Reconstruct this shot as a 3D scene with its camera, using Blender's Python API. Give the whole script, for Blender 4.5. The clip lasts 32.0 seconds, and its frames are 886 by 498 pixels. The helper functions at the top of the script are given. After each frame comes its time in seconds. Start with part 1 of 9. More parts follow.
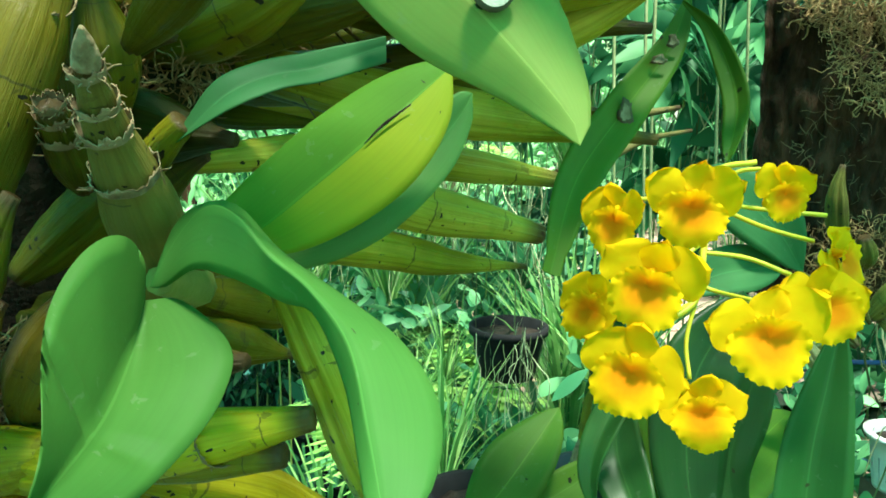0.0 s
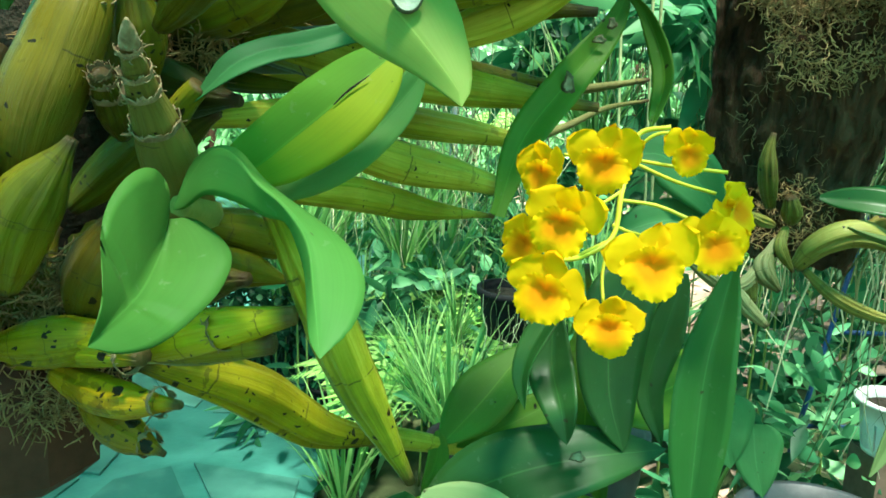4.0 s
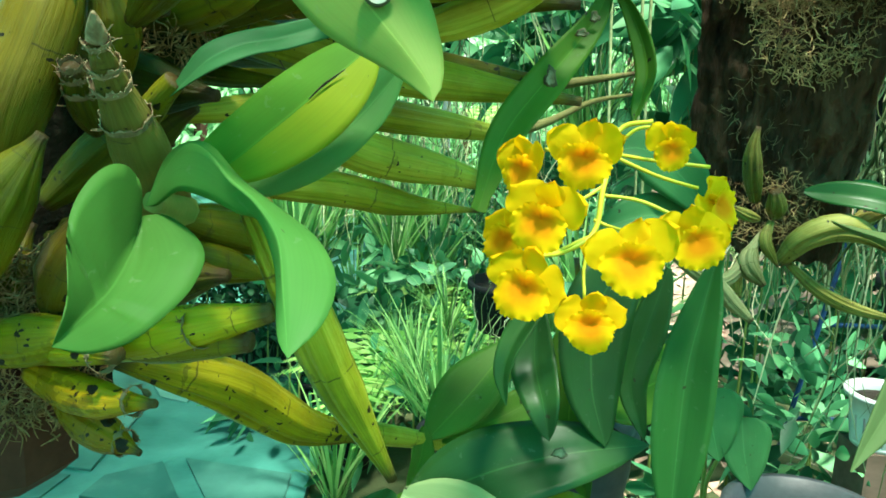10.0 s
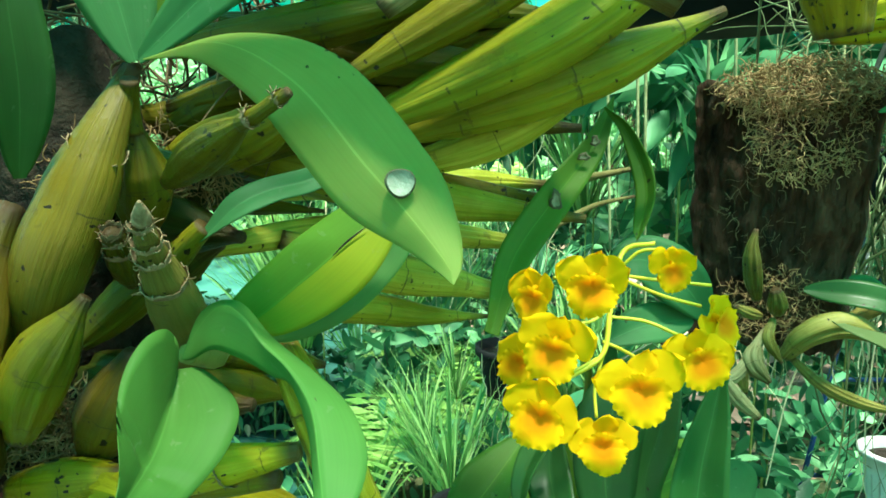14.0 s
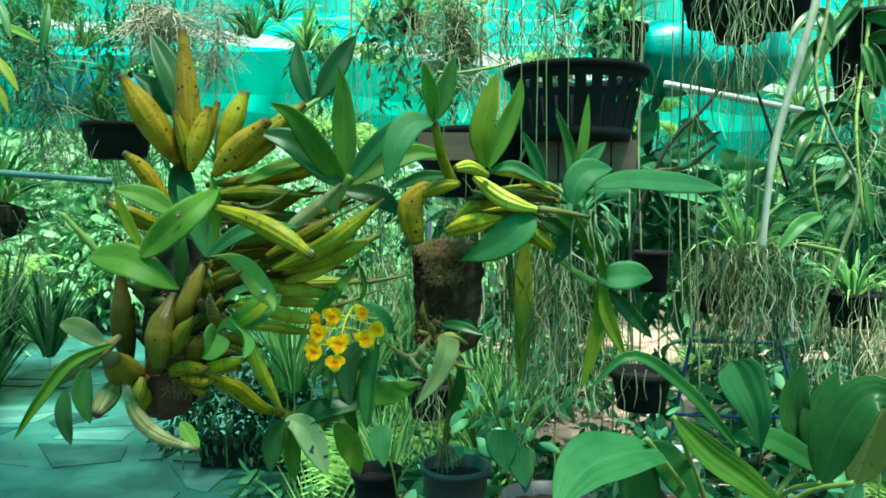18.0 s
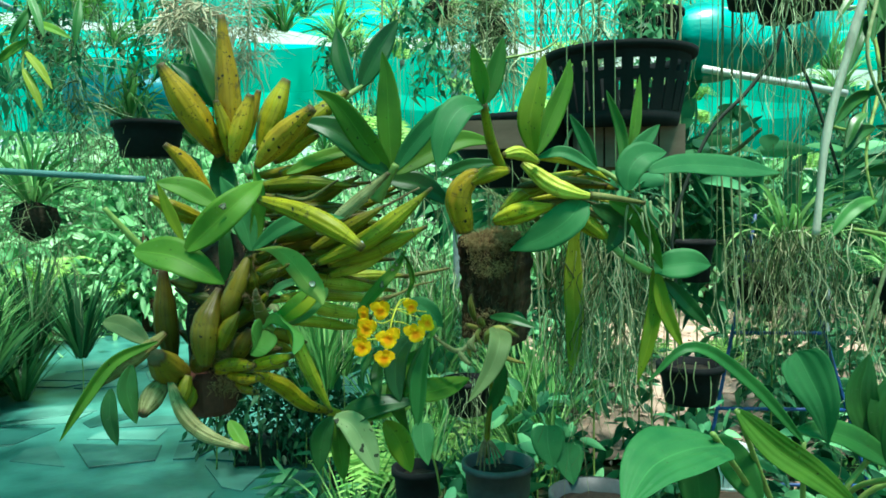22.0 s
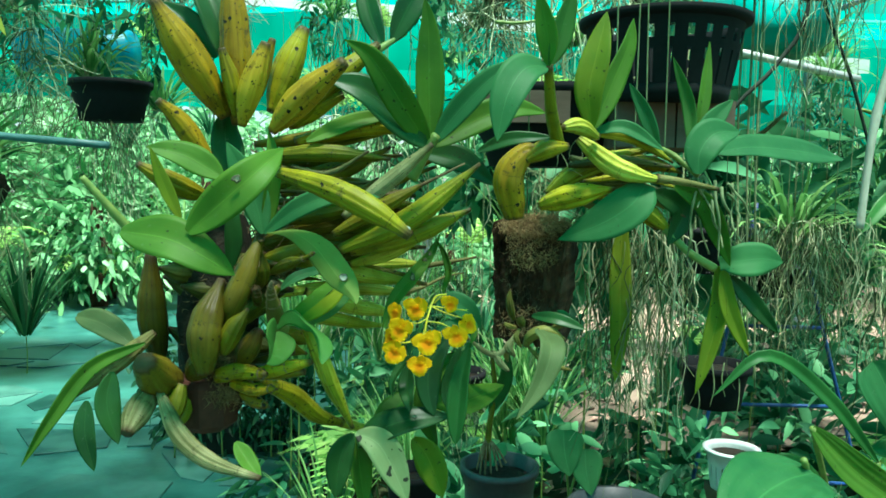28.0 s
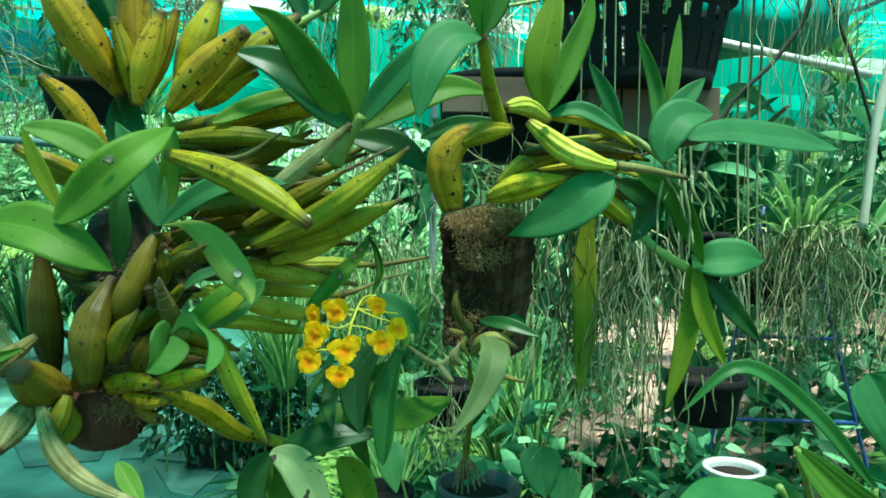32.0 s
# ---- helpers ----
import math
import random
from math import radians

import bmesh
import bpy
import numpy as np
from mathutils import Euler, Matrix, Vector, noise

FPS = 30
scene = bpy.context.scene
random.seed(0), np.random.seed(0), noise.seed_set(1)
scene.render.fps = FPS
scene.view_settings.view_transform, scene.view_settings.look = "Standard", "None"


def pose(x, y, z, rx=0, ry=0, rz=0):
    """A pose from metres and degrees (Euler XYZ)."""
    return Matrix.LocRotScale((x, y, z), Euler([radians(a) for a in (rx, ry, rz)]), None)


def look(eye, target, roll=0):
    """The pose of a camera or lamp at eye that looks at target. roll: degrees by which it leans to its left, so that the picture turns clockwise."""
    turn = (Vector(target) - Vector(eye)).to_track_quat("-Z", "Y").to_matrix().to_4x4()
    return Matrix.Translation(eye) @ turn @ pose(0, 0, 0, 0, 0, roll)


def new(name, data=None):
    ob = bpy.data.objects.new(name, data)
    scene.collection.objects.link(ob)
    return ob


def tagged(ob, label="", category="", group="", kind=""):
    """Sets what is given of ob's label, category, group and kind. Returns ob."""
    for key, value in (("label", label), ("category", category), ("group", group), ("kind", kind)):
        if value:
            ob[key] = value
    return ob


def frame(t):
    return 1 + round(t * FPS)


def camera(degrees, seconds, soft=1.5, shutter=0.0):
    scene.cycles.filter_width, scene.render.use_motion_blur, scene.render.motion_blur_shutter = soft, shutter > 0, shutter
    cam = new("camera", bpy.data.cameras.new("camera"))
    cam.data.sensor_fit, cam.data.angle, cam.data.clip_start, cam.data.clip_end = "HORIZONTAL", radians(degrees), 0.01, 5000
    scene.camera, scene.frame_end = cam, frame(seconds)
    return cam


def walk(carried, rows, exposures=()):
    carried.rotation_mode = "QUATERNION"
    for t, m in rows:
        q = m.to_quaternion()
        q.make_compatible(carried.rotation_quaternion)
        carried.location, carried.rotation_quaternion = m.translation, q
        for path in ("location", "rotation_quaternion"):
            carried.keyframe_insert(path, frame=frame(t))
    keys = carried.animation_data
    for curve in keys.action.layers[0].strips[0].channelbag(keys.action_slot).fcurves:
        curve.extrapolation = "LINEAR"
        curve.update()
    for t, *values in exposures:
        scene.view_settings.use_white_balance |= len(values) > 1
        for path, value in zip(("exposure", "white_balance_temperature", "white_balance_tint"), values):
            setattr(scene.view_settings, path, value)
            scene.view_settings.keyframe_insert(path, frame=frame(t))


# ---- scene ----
cam = camera(60.6, 32.0, soft=1.7)
PATH = [
    (0, look((0.0127, 0.0325, 1.3431), (0.1456, 1.9997, 1.0080), 0.60)),
    (0.5, look((0.0105, 0.0383, 1.3375), (0.1739, 1.9999, 0.9835), 1.50)),
    (1, look((0.0125, 0.0529, 1.3249), (0.1940, 2.0056, 0.9324), 2.15)),
    (1.5, look((0.0214, 0.0673, 1.3193), (0.2047, 2.0171, 0.9131), 2.16)),
    (2, look((0.0261, 0.0648, 1.3205), (0.2043, 2.0138, 0.9084), 2.44)),
    (2.5, look((0.0284, 0.0209, 1.3301), (0.2056, 1.9710, 0.9228), 2.64)),
    (3, look((0.0306, -0.0160, 1.3389), (0.1739, 1.9371, 0.9328), 2.14)),
    (3.5, look((0.0330, -0.0434, 1.3418), (0.1352, 1.9109, 0.9289), 1.91)),
    (5.5, look((0.0469, -0.0452, 1.3518), (0.0916, 1.9090, 0.9285), 0.83)),
    (6, look((0.0468, -0.0460, 1.3529), (0.1025, 1.9074, 0.9276), 0.87)),
    (6.5, look((0.0450, -0.0441, 1.3497), (0.1029, 1.9110, 0.9322), 0.77)),
    (7, look((0.0461, -0.0436, 1.3467), (0.1009, 1.9107, 0.9252), 0.86)),
    (7.5, look((0.0465, -0.0404, 1.3483), (0.1053, 1.9138, 0.9268), 0.88)),
    (8, look((0.0452, -0.0426, 1.3456), (0.1059, 1.9109, 0.9211), 0.88)),
    (8.5, look((0.0471, -0.0437, 1.3467), (0.1078, 1.9104, 0.9251), 0.98)),
    (9, look((0.0449, -0.0453, 1.3479), (0.1165, 1.9065, 0.9175), 1.22)),
    (9.5, look((0.0430, -0.0443, 1.3458), (0.1257, 1.9075, 0.9172), 1.35)),
    (10, look((0.0434, -0.0414, 1.3445), (0.1389, 1.9087, 0.9109), 1.49)),
    (10.5, look((0.0481, -0.0440, 1.3447), (0.1537, 1.9051, 0.9092), 1.52)),
    (11, look((0.0467, -0.0386, 1.3461), (0.1815, 1.9104, 0.9182), 1.71)),
    (11.5, look((0.0406, -0.0388, 1.3563), (0.2113, 1.9155, 0.9668), 1.82)),
    (12, look((0.0333, -0.0258, 1.3550), (0.2462, 1.9280, 0.9842), 1.65)),
    (12.5, look((0.0280, -0.0122, 1.3526), (0.2731, 1.9415, 1.0016), 1.25)),
    (13, look((0.0245, -0.0007, 1.3515), (0.2727, 1.9536, 1.0064), 0.75)),
    (13.5, look((0.0288, -0.0062, 1.3520), (0.2194, 1.9554, 1.0118), 0.08)),
    (14, look((0.0367, -0.0524, 1.3859), (0.1221, 1.9232, 1.0865), -0.04)),
    (14.5, look((0.0627, -0.1687, 1.4209), (0.0886, 1.8163, 1.1785), 0.18)),
    (16.5, look((0.2565, -0.9165, 1.4968), (0.2614, 1.0795, 1.3711), 0.61)),
    (17, look((0.2815, -0.9570, 1.4997), (0.3106, 1.0395, 1.3848), 0.59)),
    (17.5, look((0.2962, -0.9752, 1.4995), (0.3383, 1.0213, 1.3895), 0.43)),
    (18, look((0.2896, -0.9947, 1.4986), (0.3308, 1.0021, 1.3935), 0.22)),
    (18.5, look((0.2903, -1.0049, 1.4986), (0.3114, 0.9923, 1.3958), -0.14)),
    (19, look((0.3000, -1.0000, 1.5000), (0.3000, 0.9973, 1.3953), -0.50)),
    (19.5, look((0.3018, -0.9861, 1.4995), (0.2877, 1.0110, 1.3930), -0.74)),
    (20, look((0.2852, -0.9595, 1.4909), (0.2610, 1.0382, 1.3965), -0.87)),
    (20.5, look((0.2485, -0.9009, 1.4902), (0.2222, 1.0968, 1.3999), -0.98)),
    (21, look((0.2283, -0.8781, 1.4891), (0.2000, 1.1193, 1.3907), -0.88)),
    (21.5, look((0.2285, -0.9153, 1.4829), (0.2032, 1.0818, 1.3775), -0.78)),
    (22, look((0.2416, -0.9462, 1.4850), (0.2252, 1.0505, 1.3715), -0.85)),
    (22.5, look((0.2485, -0.9392, 1.4831), (0.2403, 1.0564, 1.3506), -1.12)),
    (23, look((0.2444, -0.9096, 1.4700), (0.2350, 1.0849, 1.3226), -1.33)),
    (23.5, look((0.2320, -0.8964, 1.4738), (0.2246, 1.0978, 1.3223), -1.42)),
    (24, look((0.2402, -0.9340, 1.4736), (0.2247, 1.0605, 1.3272), -1.35)),
    (24.5, look((0.2378, -0.9522, 1.4715), (0.2144, 1.0428, 1.3322), -1.37)),
    (25, look((0.2324, -0.9396, 1.4783), (0.2129, 1.0554, 1.3379), -1.36)),
    (25.5, look((0.2422, -0.9343, 1.4737), (0.2256, 1.0603, 1.3273), -1.45)),
    (27.5, look((0.1623, -0.7901, 1.4715), (0.2335, 1.2035, 1.3293), -0.09)),
    (28, look((0.1054, -0.7395, 1.4860), (0.2135, 1.2504, 1.3166), 0.82)),
    (28.5, look((0.0840, -0.7562, 1.4839), (0.1740, 1.2345, 1.3136), 1.67)),
    (29, look((0.1252, -0.8111, 1.4761), (0.2052, 1.1790, 1.2940), 2.34)),
    (29.5, look((0.1950, -0.9248, 1.4661), (0.2728, 1.0650, 1.2800), 1.93)),
    (30, look((0.2217, -0.9821, 1.4849), (0.2997, 1.0090, 1.3137), 1.43)),
    (30.5, look((0.2356, -0.9839, 1.4859), (0.3127, 1.0074, 1.3157), 0.93)),
    (31, look((0.2452, -0.8885, 1.4598), (0.3202, 1.1027, 1.2876), 0.62)),
    (31.5, look((0.2191, -0.6808, 1.4545), (0.2972, 1.3113, 1.2943), 0.43)),
    (32, look((0.2338, -0.6228, 1.4553), (0.2839, 1.3718, 1.3173), 0.65)),
]
walk(cam, PATH, [(0.0, 2.76, 6300, 2), (14.5, 2.76, 6300, 2), (16.5, 2.06, 5850, 0), (25.0, 2.05, 5850, 0), (28.0, 2.03, 5850, 0), (30.0, 2.16, 5850, 0), (32.0, 2.14, 5850, 0)])

# ---- world, sun, exposure ----
world = bpy.data.worlds.new("sky")
scene.world = world
world.use_nodes = True
wn = world.node_tree.nodes
sky = wn.new("ShaderNodeTexSky")
sky.sky_type, sky.sun_disc = "NISHITA", False
sky.sun_elevation, sky.sun_rotation = radians(73), radians(153)
wn["Background"].inputs["Strength"].default_value = 0.055
world.node_tree.links.new(sky.outputs[0], wn["Background"].inputs["Color"])
sun_data = bpy.data.lights.new("sun", "SUN")
sun_data.energy, sun_data.angle, sun_data.color = 5.0, radians(9.0), (1.0, 0.95, 0.84)
sun = new("sun", sun_data)
sun.matrix_world = look((1.2, -2.4, 9.0), (0.0, 0.0, 0.0))


# ---- materials ----
class Nodes:
    """Small helper round one material's node tree."""

    def __init__(self, name, rough=0.5, metal=0.0, spec=0.5):
        self.mat = bpy.data.materials.new(name)
        self.mat.use_nodes = True
        self.t = self.mat.node_tree
        self.bsdf = self.t.nodes["Principled BSDF"]
        self.bsdf.inputs["Roughness"].default_value = rough
        self.bsdf.inputs["Metallic"].default_value = metal
        self.bsdf.inputs["Specular IOR Level"].default_value = spec

    def add(self, kind, **values):
        n = self.t.nodes.new(kind)
        for key, value in values.items():
            n.inputs[key.replace("_", " ")].default_value = value
        return n

    def link(self, a, b):
        self.t.links.new(a, b)

    def coords(self, which="Object", scale=(1, 1, 1)):
        c = self.t.nodes.new("ShaderNodeTexCoord")
        m = self.add("ShaderNodeMapping")
        m.inputs["Scale"].default_value = scale
        self.link(c.outputs[which], m.inputs["Vector"])
        return m.outputs[0]

    def warp(self, vec, amount=0.004):
        """Coordinates bent by noise, so that marks lose their round shape."""
        n = self.add("ShaderNodeTexNoise", Scale=150.0, Detail=3.0)
        self.link(vec, n.inputs["Vector"])
        m = self.t.nodes.new("ShaderNodeVectorMath")
        m.operation = "MULTIPLY_ADD"
        self.link(n.outputs["Color"], m.inputs[0])
        m.inputs[1].default_value = (amount * 2,) * 3
        self.link(vec, m.inputs[2])
        return m.outputs[0]

    def noise(self, vec, scale, detail=3.0, rough=0.55):
        n = self.add("ShaderNodeTexNoise", Scale=scale, Detail=detail, Roughness=rough)
        self.link(vec, n.inputs["Vector"])
        return n.outputs["Fac"]

    def ramp(self, fac, stops):
        r = self.t.nodes.new("ShaderNodeValToRGB")
        els = r.color_ramp.elements
        while len(els) < len(stops):
            els.new(0.5)
        for e, (p, c) in zip(els, stops):
            e.position, e.color = p, (*c, 1.0) if len(c) == 3 else c
        self.link(fac, r.inputs["Fac"])
        return r.outputs["Color"]

    def mix(self, fac, a, b, how="MIX"):
        m = self.t.nodes.new("ShaderNodeMix")
        m.data_type, m.blend_type = "RGBA", how
        for sock, value in ((m.inputs["Factor"], fac), (m.inputs[6], a), (m.inputs[7], b)):
            if hasattr(value, "is_linked"):
                self.link(value, sock)
            elif isinstance(value, (int, float)):
                sock.default_value = value
            else:
                sock.default_value = (*value, 1.0)
        return m.outputs[2]

    def math(self, how, a, b=0.0, c=0.0):
        m = self.t.nodes.new("ShaderNodeMath")
        m.operation = how
        for sock, value in zip(m.inputs, (a, b, c)):
            if hasattr(value, "is_linked"):
                self.link(value, sock)
            else:
                sock.default_value = value
        return m.outputs[0]

    def uv(self):
        c = self.t.nodes.new("ShaderNodeTexCoord")
        s = self.t.nodes.new("ShaderNodeSeparateXYZ")
        self.link(c.outputs["UV"], s.inputs[0])
        return s.outputs[0], s.outputs[1], c.outputs["UV"]

    def random(self):
        return self.t.nodes.new("ShaderNodeObjectInfo").outputs["Random"]

    def island(self):
        return self.t.nodes.new("ShaderNodeNewGeometry").outputs["Random Per Island"]

    def color(self, c):
        if hasattr(c, "is_linked"):
            self.link(c, self.bsdf.inputs["Base Color"])
        else:
            self.bsdf.inputs["Base Color"].default_value = (*c, 1.0)

    def bump(self, height, strength=0.3, distance=0.002):
        b = self.add("ShaderNodeBump", Strength=strength, Distance=distance)
        self.link(height, b.inputs["Height"])
        self.link(b.outputs[0], self.bsdf.inputs["Normal"])

    def thin(self, color, share):
        """Light shining through a thin leaf or petal."""
        tr = self.t.nodes.new("ShaderNodeBsdfTranslucent")
        if hasattr(color, "is_linked"):
            self.link(color, tr.inputs["Color"])
        else:
            tr.inputs["Color"].default_value = (*color, 1.0)
        m = self.t.nodes.new("ShaderNodeMixShader")
        m.inputs[0].default_value = share
        self.link(self.bsdf.outputs[0], m.inputs[1])
        self.link(tr.outputs[0], m.inputs[2])
        self.link(m.outputs[0], self.t.nodes["Material Output"].inputs["Surface"])


def leaf_material(name, deep, light, rough=0.45, yellow=None, spots=0.0, share=0.25, veins=14.0, patch=None):
    n = Nodes(name, rough + 0.10, 0.0, 0.20)
    u, v, uvs = n.uv()
    obj = n.warp(n.coords("Object"))
    big = n.noise(obj, 14.0, 3.0)
    c = n.ramp(n.math("ADD", n.math("MULTIPLY", big, 0.8), n.math("MULTIPLY", n.random(), 0.25)), [(0.25, deep), (0.8, light)])
    rib = n.math("COMPARE", v, 0.5, 0.012)
    c = n.mix(n.math("MULTIPLY", rib, 0.4), c, tuple(min(1, x * 1.4 + 0.01) for x in light))
    if yellow:
        side = n.math("SMOOTH_MIN", n.math("MULTIPLY", n.math("GREATER_THAN", v, 0.52), 1.0), 1.0, 0.1)
        c = n.mix(n.math("MULTIPLY", side, n.ramp(u, [(0.05, (0.35,) * 3), (0.35, (0.85,) * 3), (0.6, (1.0,) * 3), (0.95, (0.8,) * 3)])), c, yellow)
    if spots:
        vor = n.add("ShaderNodeTexVoronoi", Scale=70.0)
        n.link(obj, vor.inputs["Vector"])
        gate = n.math("GREATER_THAN", n.noise(obj, 31.0, 1.0), 0.62 - spots * 0.2)
        c = n.mix(n.math("MULTIPLY", gate, n.math("LESS_THAN", vor.outputs["Distance"], 0.11)), c, (0.012, 0.01, 0.006))
    if patch:
        c = n.mix(n.math("GREATER_THAN", n.noise(obj, 24.0, 2.0), patch), c, (0.02, 0.02, 0.015))
    # lime flecks and fine dirt, and long pale veins
    c = n.mix(n.math("MULTIPLY", n.math("GREATER_THAN", n.noise(obj, 160.0, 4.0), 0.67), 0.12), c, (0.25, 0.3, 0.2))
    dots = n.add("ShaderNodeTexVoronoi", Scale=120.0)
    n.link(obj, dots.inputs["Vector"])
    c = n.mix(n.math("MULTIPLY", n.math("LESS_THAN", dots.outputs["Distance"], 0.12), n.math("GREATER_THAN", n.noise(obj, 20.0, 2.0), 0.58)), c, (0.03, 0.03, 0.012))
    vm = n.add("ShaderNodeMapping")
    vm.inputs["Scale"].default_value = (1.2, veins * 2.2, 1.0)
    n.link(uvs, vm.inputs["Vector"])
    c = n.mix(n.math("MULTIPLY", n.math("SUBTRACT", n.noise(vm.outputs[0], 1.0, 3.0), 0.40), 0.42), c, tuple(x * 0.5 for x in deep))
    n.color(c)
    wave = n.math("SINE", n.math("MULTIPLY", v, veins * 6.28))
    n.bump(n.math("ADD", n.math("MULTIPLY", wave, 0.008), n.noise(obj, 45.0, 4.0)), 0.3, 0.0012)
    n.thin(n.mix(0.35, c, (0.25, 0.5, 0.04)), share)
    return n.mat


def bulb_material(name, stops, spots=0.3, rough=0.5, ring=(0.03, 0.025, 0.01)):
    n = Nodes(name, rough - 0.10, 0.0, 0.17)
    u, v, uvs = n.uv()
    obj = n.warp(n.coords("Object"))
    m = n.add("ShaderNodeMapping")
    m.inputs["Scale"].default_value = (1.4, 22.0, 1.0)
    n.link(uvs, m.inputs["Vector"])
    streak = n.noise(m.outputs[0], 1.0, 5.0, 0.65)
    f = n.math("ADD", n.math("MULTIPLY", streak, 0.55), n.math("MULTIPLY", n.noise(obj, 14.0, 3.0, 0.55), 0.8))
    f = n.math("ADD", n.math("SUBTRACT", f, 0.11), n.math("MULTIPLY", n.math("SUBTRACT", n.random(), 0.5), 0.3))
    c = n.ramp(f, stops)
    # fine dark seams between the ribs
    seam = n.math("COMPARE", n.math("FRACT", n.math("MULTIPLY", v, 9.0)), 0.0, 0.03)
    c = n.mix(n.math("MULTIPLY", seam, n.math("MULTIPLY", n.math("GREATER_THAN", n.noise(obj, 45.0, 2.0), 0.52), 0.35)), c, (0.08, 0.07, 0.015))
    # rings at the nodes, with brown stains beside them
    wob = n.math("ADD", u, n.math("MULTIPLY", n.noise(obj, 60.0, 2.0), 0.03))
    place = n.math("FRACT", n.math("MULTIPLY", wob, 3.0))
    node = n.math("COMPARE", place, 0.6, 0.008)
    near = n.math("MULTIPLY", n.math("COMPARE", place, 0.6, 0.10), n.math("GREATER_THAN", n.noise(obj, 85.0, 3.0), 0.62))
    c = n.mix(n.math("MULTIPLY", node, n.math("MULTIPLY", n.math("GREATER_THAN", n.noise(obj, 70.0, 2.0), 0.46), 0.65)), c, ring)
    c = n.mix(n.math("MULTIPLY", near, 0.25 + 0.5 * spots), c, (0.05, 0.035, 0.012))
    # black specks, small and large
    for scale, size, lim in ((210.0, 0.16, 0.62), (68.0 if spots > 0.4 else 95.0, 0.12, 0.54 if spots > 0.6 else 0.58)):
        vor = n.add("ShaderNodeTexVoronoi", Scale=scale)
        n.link(obj, vor.inputs["Vector"])
        gate = n.math("GREATER_THAN", n.noise(obj, scale * 0.3, 2.0), lim - 0.12 * spots)
        c = n.mix(n.math("MULTIPLY", gate, n.math("LESS_THAN", vor.outputs["Distance"], size + 0.12 * spots)), c, (0.014, 0.011, 0.006))
    c = n.mix(n.math("MULTIPLY", n.math("GREATER_THAN", n.noise(obj, 22.0, 4.0, 0.7), 0.60), 0.15 + 0.7 * max(0, spots - 0.2)), c, tuple(x * 0.45 for x in stops[1][1]))
    # dry brown at both ends
    ends = n.ramp(u, [(0.0, (0.9,) * 3), (0.05, (0.0,) * 3), (0.90, (0.0,) * 3), (0.975, (0.9,) * 3)])
    c = n.mix(ends, c, (0.06, 0.038, 0.017))
    n.color(c)
    n.bump(n.math("ADD", n.math("MULTIPLY", streak, 1.2), n.math("MULTIPLY", n.noise(obj, 180.0, 4.0), 0.4)), 0.5, 0.002)
    return n.mat


def plain_material(name, a, b, scale=40.0, rough=0.7, bump=0.4, stretch=(1, 1, 1), metal=0.0, dist=0.003, vary=0.0):
    n = Nodes(name, rough, metal, 0.2 if rough > 0.65 else 0.4)
    vec = n.coords("Object", stretch)
    f = n.noise(vec, scale, 5.0, 0.6)
    g = n.noise(vec, scale * 0.17, 2.0)
    n.color(n.ramp(n.math("ADD", n.math("ADD", n.math("MULTIPLY", f, 0.6), n.math("MULTIPLY", g, 0.4)), n.math("MULTIPLY", n.math("SUBTRACT", n.random(), 0.5), vary)), [(0.32, a), (0.68, b)]))
    n.bump(f, bump, dist)
    return n.mat


M = {}
M["leaf"] = leaf_material("leaf_mid_green", (0.04, 0.115, 0.010), (0.12, 0.245, 0.02), spots=0.35)
M["leaf_bright"] = leaf_material("leaf_fresh_green", (0.028, 0.100, 0.014), (0.055, 0.155, 0.024), rough=0.5, share=0.2)
M["leaf_light"] = leaf_material("leaf_light_green", (0.20, 0.28, 0.05), (0.33, 0.42, 0.10), rough=0.5, spots=0.3, share=0.4)
M["leaf_dull"] = leaf_material("leaf_dull_olive", (0.055, 0.09, 0.028), (0.12, 0.17, 0.06), rough=0.55, share=0.2)
M["leaf_olive"] = leaf_material("leaf_speckled_olive", (0.045, 0.075, 0.015), (0.10, 0.14, 0.03), rough=0.5, spots=0.9, share=0.2)
M["leaf_soft"] = leaf_material("leaf_soft_green", (0.040, 0.135, 0.022), (0.085, 0.215, 0.038), rough=0.5, share=0.22)
M["leaf_mint"] = leaf_material("leaf_mint_green", (0.075, 0.20, 0.045), (0.14, 0.30, 0.075), rough=0.5, share=0.3)
M["leaf_deep"] = leaf_material("leaf_deep_green", (0.016, 0.082, 0.017), (0.046, 0.16, 0.032), rough=0.38, share=0.18)
M["leaf_dark"] = leaf_material("leaf_dark_green", (0.010, 0.045, 0.012), (0.035, 0.11, 0.022), rough=0.28, share=0.12)
M["leaf_blue"] = leaf_material("leaf_grey_green", (0.025, 0.115, 0.035), (0.065, 0.20, 0.062), rough=0.48, share=0.18)
M["leaf_teal"] = leaf_material("leaf_teal_green", (0.022, 0.115, 0.032), (0.07, 0.215, 0.06), rough=0.42, share=0.2)
M["leaf_yellow"] = leaf_material("leaf_yellowing", (0.10, 0.18, 0.008), (0.26, 0.31, 0.016), spots=0.6, share=0.35)
M["leaf_striped"] = leaf_material("leaf_half_yellow", (0.045, 0.14, 0.010), (0.10, 0.23, 0.015), rough=0.62, yellow=(0.23, 0.28, 0.008), share=0.25)
M["leaf_sick"] = leaf_material("leaf_grey_patched", (0.16, 0.24, 0.09), (0.26, 0.34, 0.15), patch=0.6, share=0.2)
